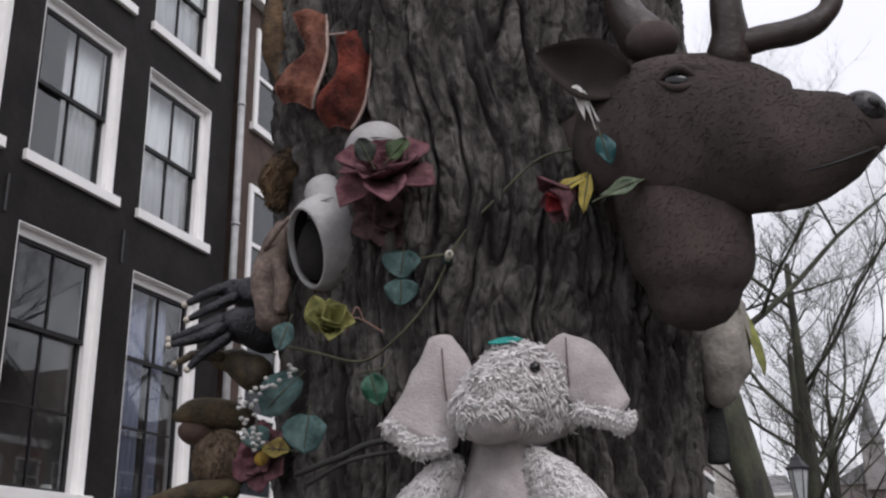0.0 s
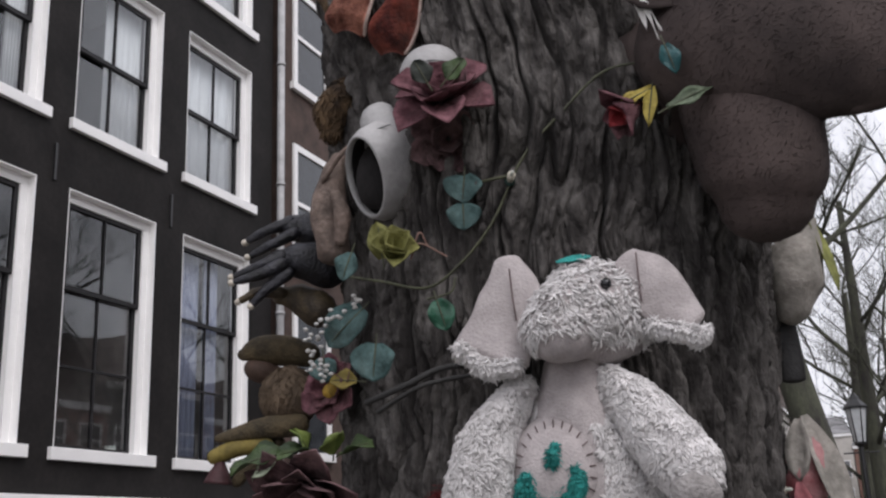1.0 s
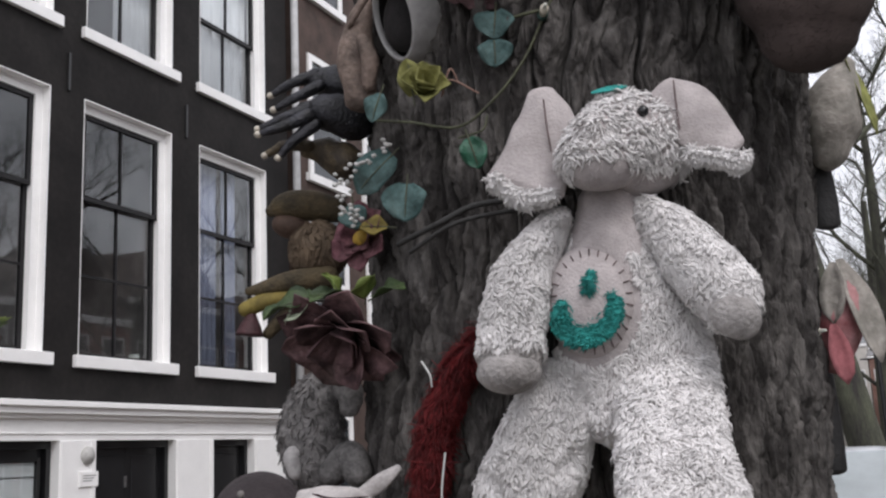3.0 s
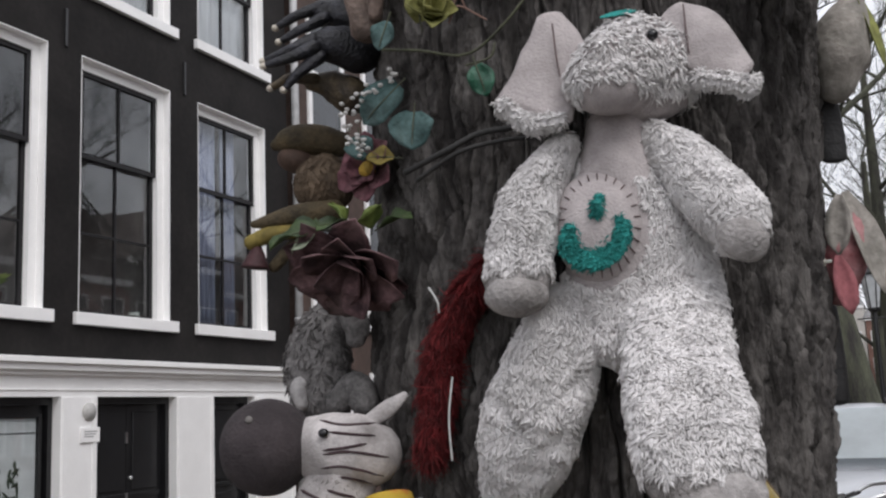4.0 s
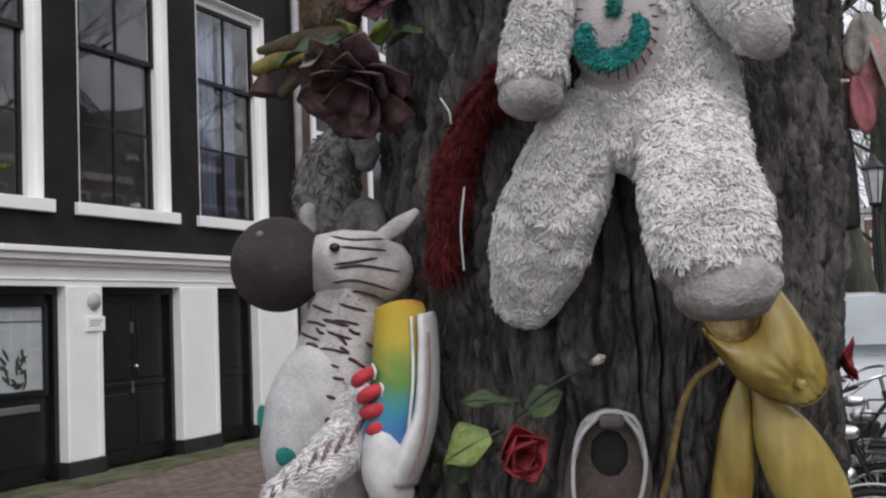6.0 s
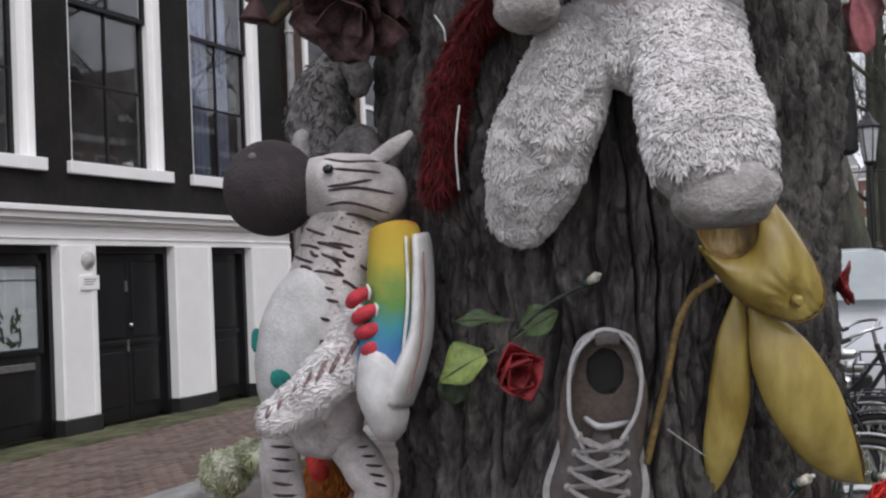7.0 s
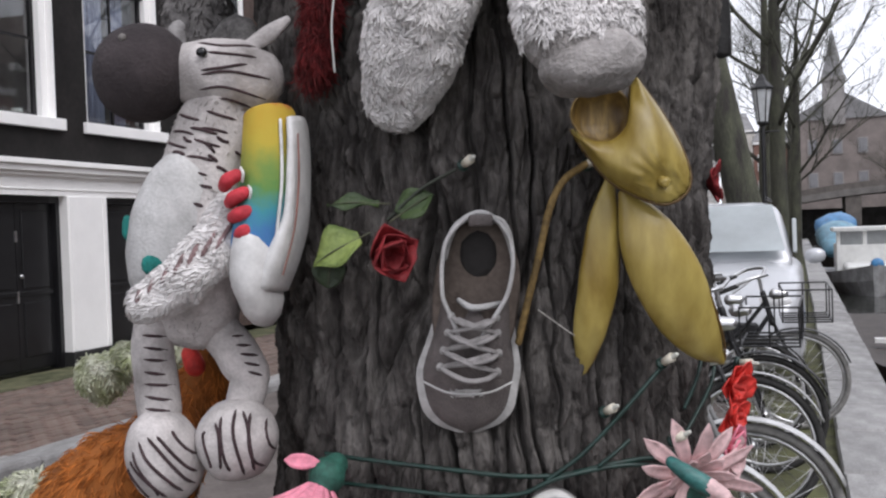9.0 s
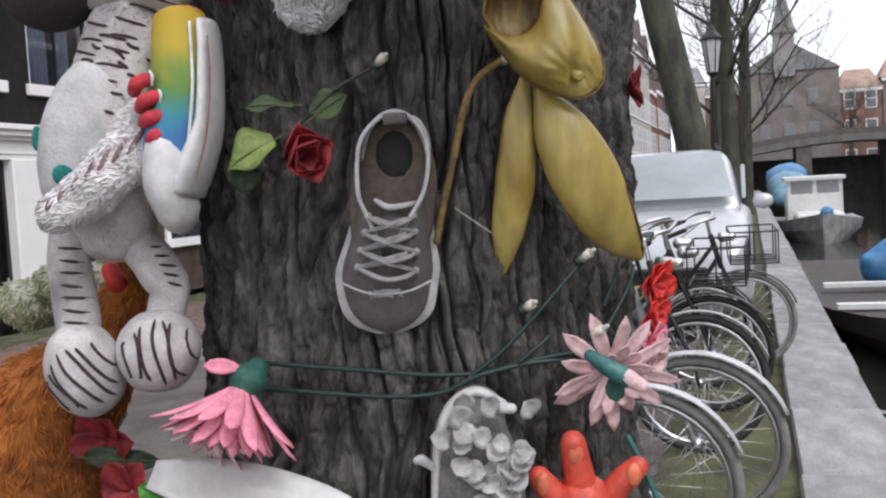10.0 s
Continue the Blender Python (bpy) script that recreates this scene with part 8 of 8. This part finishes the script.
def boats():
    white = mat("white_boat_paint", (0.70, 0.70, 0.68), 0.35, 0.08, 4, 0.1, dirt=0.15)
    tarp = mat("blue_tarpaulin", (0.05, 0.18, 0.36), 0.5, 0.3, 3, 0.6, 14)
    ltarp = mat("pale_blue_tarpaulin", (0.12, 0.25, 0.33), 0.5, 0.3, 3, 0.6, 14)
    grey = mat("grey_boat_cover", (0.28, 0.28, 0.28), 0.7, 0.25, 3, 0.4, 20)
    wood = mat("dark_boat_timber", (0.05, 0.04, 0.035), 0.7, 0.3, 4, 0.3, 30)
    b = boat("white cabin cruiser moored in the canal", 3.25, 34.5, 42, 1.45, -0.35, grey)
    part("cabin", boxes(((2.25, 38.2, -0.4), (4.1, 41.2, 0.55)), ((2.15, 38.1, 1.02), (4.2, 41.3, 1.16)), ((2.25, 38.25, 0.55), (2.38, 38.4, 1.02)), ((3.97, 38.25, 0.55), (4.1, 38.4, 1.02)), ((3.1, 38.25, 0.55), (3.25, 38.4, 1.02)), bevel=0.02), white, b, "white cabin", smooth=False)
    for a, c in ((2.38, 3.1), (3.25, 3.97)):
        part("cabin_window", boxes(((a, 38.3, 0.55), (c, 38.34, 1.02))), mat("cabin_glass", (0.25, 0.26, 0.26), 0.08, 0.1, 3, 0.0), b, smooth=False)
    part("foredeck", boxes(((2.45, 36.2, -0.33), (4.0, 38.2, -0.05)), bevel=0.08), white, b, smooth=False)
    part("fender", blob((3.4, 35.9, -0.05), (0.22, 0.25, 0.22), sub=2), tarp, b, "blue cover")
    b = boat("boat under a blue tarpaulin", 2.75, 47, 53, 1.0, -0.1, wood)
    part("tarpaulin", tube([(2.75, 47.6, 0.1, 0.75, 0.35), (2.75, 50, 0.75, 1.0, 0.6), (2.75, 52.6, 0.4, 0.9, 0.5)], seg=14, up=(1, 0, 0), wobble=0.12, freq=2.5), ltarp, b, "blue tarpaulin")
    b = boat("boat under a blue tarpaulin", 2.9, 55, 62, 1.1, 0.0, wood)
    part("tarpaulin", tube([(2.9, 55.6, 0.5, 0.8, 0.45), (2.9, 58, 1.1, 1.1, 0.7), (2.9, 61.6, 0.7, 0.9, 0.5)], seg=14, up=(1, 0, 0), wobble=0.12, freq=2.5), tarp, b, "blue tarpaulin")
    b = boat("low dark wooden barge beside the quay", 3.5, 11.0, 24.0, 1.7, -0.55, wood)
    part("gunwale", boxes(((2.1, 17.6, -0.50), (5.0, 17.8, -0.43)), ((2.1, 14.9, -0.50), (5.0, 15.1, -0.43))), white, b, "pale painted boards", smooth=False)
    part("tarpaulin", tube([(3.0, 19.3, -0.36, 0.3, 0.2), (3.5, 19.4, -0.28, 0.45, 0.25), (4.1, 19.2, -0.34, 0.3, 0.18)], seg=14, wobble=0.08, freq=5), tarp, b, "crumpled blue tarpaulin")


def bridge():
    MB = mat("bridge_brick", (0.13, 0.115, 0.105), 0.85, 0.25, 1.5, 0.4, 14)
    MS = mat("bridge_stone", (0.17, 0.16, 0.15), 0.8, 0.2, 1.5, 0.3, 14)
    b = thing("bridge", (8, 76, -1), "brick arched canal bridge in the distance", "bridge", frame_of=ID)
    deck, rail = bmesh.new(), bmesh.new()
    xs = np.linspace(-1.0, 17.0, 25)
    top = lambda x: 2.7 + 0.9 * math.cos((x - 8) / 9 * math.pi / 2)
    for bm, lo, hi, ya, yb in ((deck, -0.45, 0.0, 74, 80), (rail, 0.0, 0.40, 74.0, 74.3)):
        rings = [[bm.verts.new((x, y, top(x) + dz)) for y, dz in ((ya, lo), (yb, lo), (yb, hi), (ya, hi))] for x in xs]
        for A, B in zip(rings, rings[1:]):
            for k in range(4):
                bm.faces.new((A[k], A[(k + 1) % 4], B[(k + 1) % 4], B[k]))
        bm.faces.new(rings[0])
        bm.faces.new(rings[-1])
    part("deck", deck, MS, b, smooth=False)
    part("parapet", rail, MB, b, smooth=False)
    for x in (-0.4, 4.6, 10.4, 15.4):
        part("pier", boxes(((x - 0.5, 74.1, -2), (x + 0.5, 79.9, top(x) - 0.44))), MB, b, smooth=False)
    # added dark sheet stands in for the shade under the deck
    part("inner_wall", boxes(((-1, 79.2, -2), (17, 79.6, 2.2))), mat("under_bridge_shade_grey", (0.09, 0.085, 0.08), 0.9, 0.3, 2), b, smooth=False)


def church():
    # distance haze is mixed into these colours: brick, stone, panes and tiles paled
    MB = mat("hazed_church_brick", (0.215, 0.185, 0.172), 0.9, 0.2, 0.6, 0.3, 8)
    MR = mat("grey_slate", (0.20, 0.197, 0.20), 0.7, 0.2, 0.8, 0.3, 8)
    c = thing("church", (5.2, 118, 0), "brown brick church with a slender slate spire", "church", frame_of=ID)
    part("wall", boxes(((0.4, 112, 0), (10.1, 130, 11.6))), MB, c, smooth=False)
    bm = bmesh.new()
    v = [bm.verts.new(p) for p in ((0.2, 111.8, 11.6), (10.3, 111.8, 11.6), (5.3, 111.8, 14.6), (0.2, 130, 11.6), (10.3, 130, 11.6), (5.3, 130, 14.6))]
    for f in ((0, 1, 2), (5, 4, 3), (0, 2, 5, 3), (1, 4, 5, 2), (0, 3, 4, 1)):
        bm.faces.new([v[i] for i in f])
    part("roof", bm, MR, c, smooth=False)
    tw = part("tower", boxes(((3.8, 111.5, 11.0), (5.9, 113.6, 15.6)), ((3.65, 111.35, 15.5), (6.05, 113.75, 15.9))), mat("hazed_pale_stone", (0.27, 0.255, 0.25), 0.8, 0.15, 1), c, smooth=False)
    sp = bmesh.new()
    bmesh.ops.create_cone(sp, cap_ends=True, segments=8, radius1=1.15, radius2=0.03, depth=5.0, matrix=Matrix.Translation((4.85, 112.5, 18.4)))
    part("spire", sp, MR, c, smooth=False)
    for i, x in enumerate((2.2, 4.6, 7.0)):
        for z in (8.0, 4.6):
            w = part("window", boxes(((x, 111.9, z), (x + 1.0, 111.99, z + 1.6))), MATS["hazed_pale_stone"], c, "church window frame paled for distance haze", smooth=False)
            part("pane", boxes(((x + 0.12, 111.86, z + 0.12), (x + 0.88, 111.9, z + 1.48))), mat("hazed_far_pane", (0.2, 0.2, 0.21), 0.2, 0.1, 2, 0.0), w, smooth=False)
    red = mat("hazed_red_brick", (0.26, 0.15, 0.12), 0.9, 0.2, 0.6, 0.3, 8)
    def far_house(x0, x1, y, h, m, label, roof):
        t = thing("far_house", ((x0 + x1) / 2, y + 4, 0), label, "house", "far houses beyond the bridge", ID)
        part("wall", boxes(((x0, y, 0), (x1, y + 8, h))), m, t, smooth=False)
        bm = bmesh.new()
        v = [bm.verts.new(p) for p in ((x0 - 0.2, y - 0.2, h), (x1 + 0.2, y - 0.2, h), (x1 - 0.8, y + 3, h + 2.2), (x0 + 0.8, y + 3, h + 2.2), (x0 - 0.2, y + 8, h), (x1 + 0.2, y + 8, h))]
        for f in ((0, 1, 2, 3), (3, 2, 5, 4), (0, 3, 4), (1, 5, 2), (0, 4, 5, 1)):
            bm.faces.new([v[i] for i in f])
        part("roof", bm, roof, t, smooth=False)
        part("cornice", boxes(((x0 - 0.1, y - 0.15, h - 0.4), (x1 + 0.1, y - 0.01, h - 0.05))), M_WHITE, t, smooth=False)
        n = max(2, int((x1 - x0) / 1.7))
        for z in np.arange(1.2, h - 2.0, 3.1):
            for k in range(n):
                a = x0 + (x1 - x0) * (k + 0.22) / n
                b2 = x0 + (x1 - x0) * (k + 0.78) / n
                w = part("window", boxes(((a, y - 0.08, z), (b2, y - 0.005, z + 2.0))), M_WHITE, t, "white framed window", smooth=False)
                part("pane", boxes(((a + 0.12, y - 0.1, z + 0.12), (b2 - 0.12, y - 0.08, z + 0.95)), ((a + 0.12, y - 0.1, z + 1.05), (b2 - 0.12, y - 0.08, z + 1.88))), mat("hazed_far_pane", (0.2, 0.2, 0.21), 0.2, 0.1, 2, 0.0), w, smooth=False)
    slate, tile = MATS["grey_slate"], mat("hazed_roof_tile", (0.33, 0.23, 0.18), 0.85, 0.2, 1, 0.3)
    far_house(-7.6, -3.8, 128, 12.5, mat("cream_plaster", (0.55, 0.52, 0.48), 0.8, 0.1, 1), "cream plastered house beyond the trees", slate)
    far_house(-3.7, 0.2, 128, 11.0, red, "red brick house with white windows beyond the trees", slate)
    far_house(10.3, 14.5, 116, 9.6, red, "brick house with an orange tiled roof", tile)
    far_house(14.6, 20.0, 116, 10.5, MATS["hazed_church_brick"], "brown brick house by the church", tile)
    far_house(20.2, 27.0, 116, 9.0, red, "brick house by the church", slate)


def house_plants():
    t = thing("potted_plant", (FX - 0.36, 8.55, 3.19), "leafy green pot plant behind the window", "pot plant", frame_of=ID)
    part("pot", tube([(FX - 0.36, 8.55, 3.19, 0.08), (FX - 0.36, 8.55, 3.38, 0.11)], seg=16, n=1, ends=False), mat("brown_pot", (0.10, 0.06, 0.05), 0.7, 0.2, 10), t)
    for k in range(16):
        a = k * 2.4
        part("leaf", petal((FX - 0.36, 8.55, 3.38), (0.5 * math.cos(a), 0.6 * math.sin(a), 0.9), (0, 0, 1), random.uniform(0.18, 0.34), 0.11, -0.3, 0.2), M_LIME, t)
    t = thing("turquoise_vase", (FX - 0.35, 8.02, 3.19), "round turquoise vase behind the window", "vase", frame_of=ID)
    part("vase", tube([(FX - 0.35, 8.02, 3.19, 0.06), (FX - 0.35, 8.02, 3.30, 0.12), (FX - 0.35, 8.02, 3.42, 0.05)], seg=16), mat("turquoise_glaze", (0.06, 0.40, 0.45), 0.2, 0.1, 10), t)
    t = thing("potted_plant", (FX - 0.155, 8.66, 0.97), "dark leafy plant behind the door glass", "pot plant", frame_of=ID)
    for k in range(22):
        a = random.uniform(-1.2, 1.2)
        part("leaf", petal((FX - 0.152, 8.66 + random.uniform(-.15, .15), 0.98 + random.uniform(0, 0.35)), (0, math.sin(a), math.cos(a)), (1, 0, 0), random.uniform(0.10, 0.2), 0.035, 0.0, 0.1, 0.5, 0.002, 4, 2), mat("grey_green_plant", (0.07, 0.09, 0.06), 0.8, 0.3, 20), t)
    t = thing("small_mug", (FX - 0.35, 10.9, 3.19), "small pale mug on the inner sill", "mug", frame_of=ID)
    part("body", tube([(FX - 0.35, 10.9, 3.19, 0.07), (FX - 0.35, 10.9, 3.32, 0.075)], seg=16, n=1, ends=False), mat("pale_mug", (0.4, 0.42, 0.38), 0.5, 0.1, 10), t)


def pavers():
    """Clay pavers of the pavement, laid across in running bond."""
    pv = thing("brick_paving", (-6, 8, -0.10), "worn red brown brick paving along the houses", "paving", frame_of=ID, kind="structure")
    L, W, H = 0.205, 0.10, 0.03
    bm = bmesh.new()
    add_box(bm, (0, 0, -H), (W - 0.008, L - 0.008, 0), 0.005)
    me = bpy.data.meshes.new("brick")
    bm.to_mesh(me)
    bm.free()
    me.materials.append(M_PAVER)
    rr = random.Random(6)
    vs, fs, n = [], [], 0
    base = np.array([v.co[:] for v in me.vertices])
    polys = [list(p.vertices) for p in me.polygons]
    i = 0
    x = -7.42
    while x < -4.79:
        y = 3.0 + (L / 2 if i % 2 else 0)
        while y < 17:
            dz = -0.10 + rr.uniform(-0.005, 0.005)
            if n < 300 and x > -5.9 and 5.6 < y < 8.4:
                o = new("brick", me)
                o.parent = pv
                o.matrix_basis = Matrix.Translation(V(x, y, dz) - OFFSET[pv.name]) @ Euler((rr.uniform(-.02, .02), rr.uniform(-.02, .02), rr.uniform(-.02, .02))).to_matrix().to_4x4()
                n += 1
            else:
                k = len(vs)
                vs += [tuple(q + np.array((x + 6, y - 8, dz + 0.10))) for q in base]
                fs += [[j + k for j in p] for p in polys]
            y += L
        x += W
        i += 1
    m2 = bpy.data.meshes.new("brick_rest")
    m2.from_pydata(vs, [], fs)
    m2.materials.append(M_PAVER)
    o = new("brick_rest", m2)
    o.parent = pv
    tagged(o, "the rest of the brick paving", kind="stuff")


bicycles()
parked_car()
street_trees()
street_lamp()
boats()
bridge()
church()
house_plants()
pavers()
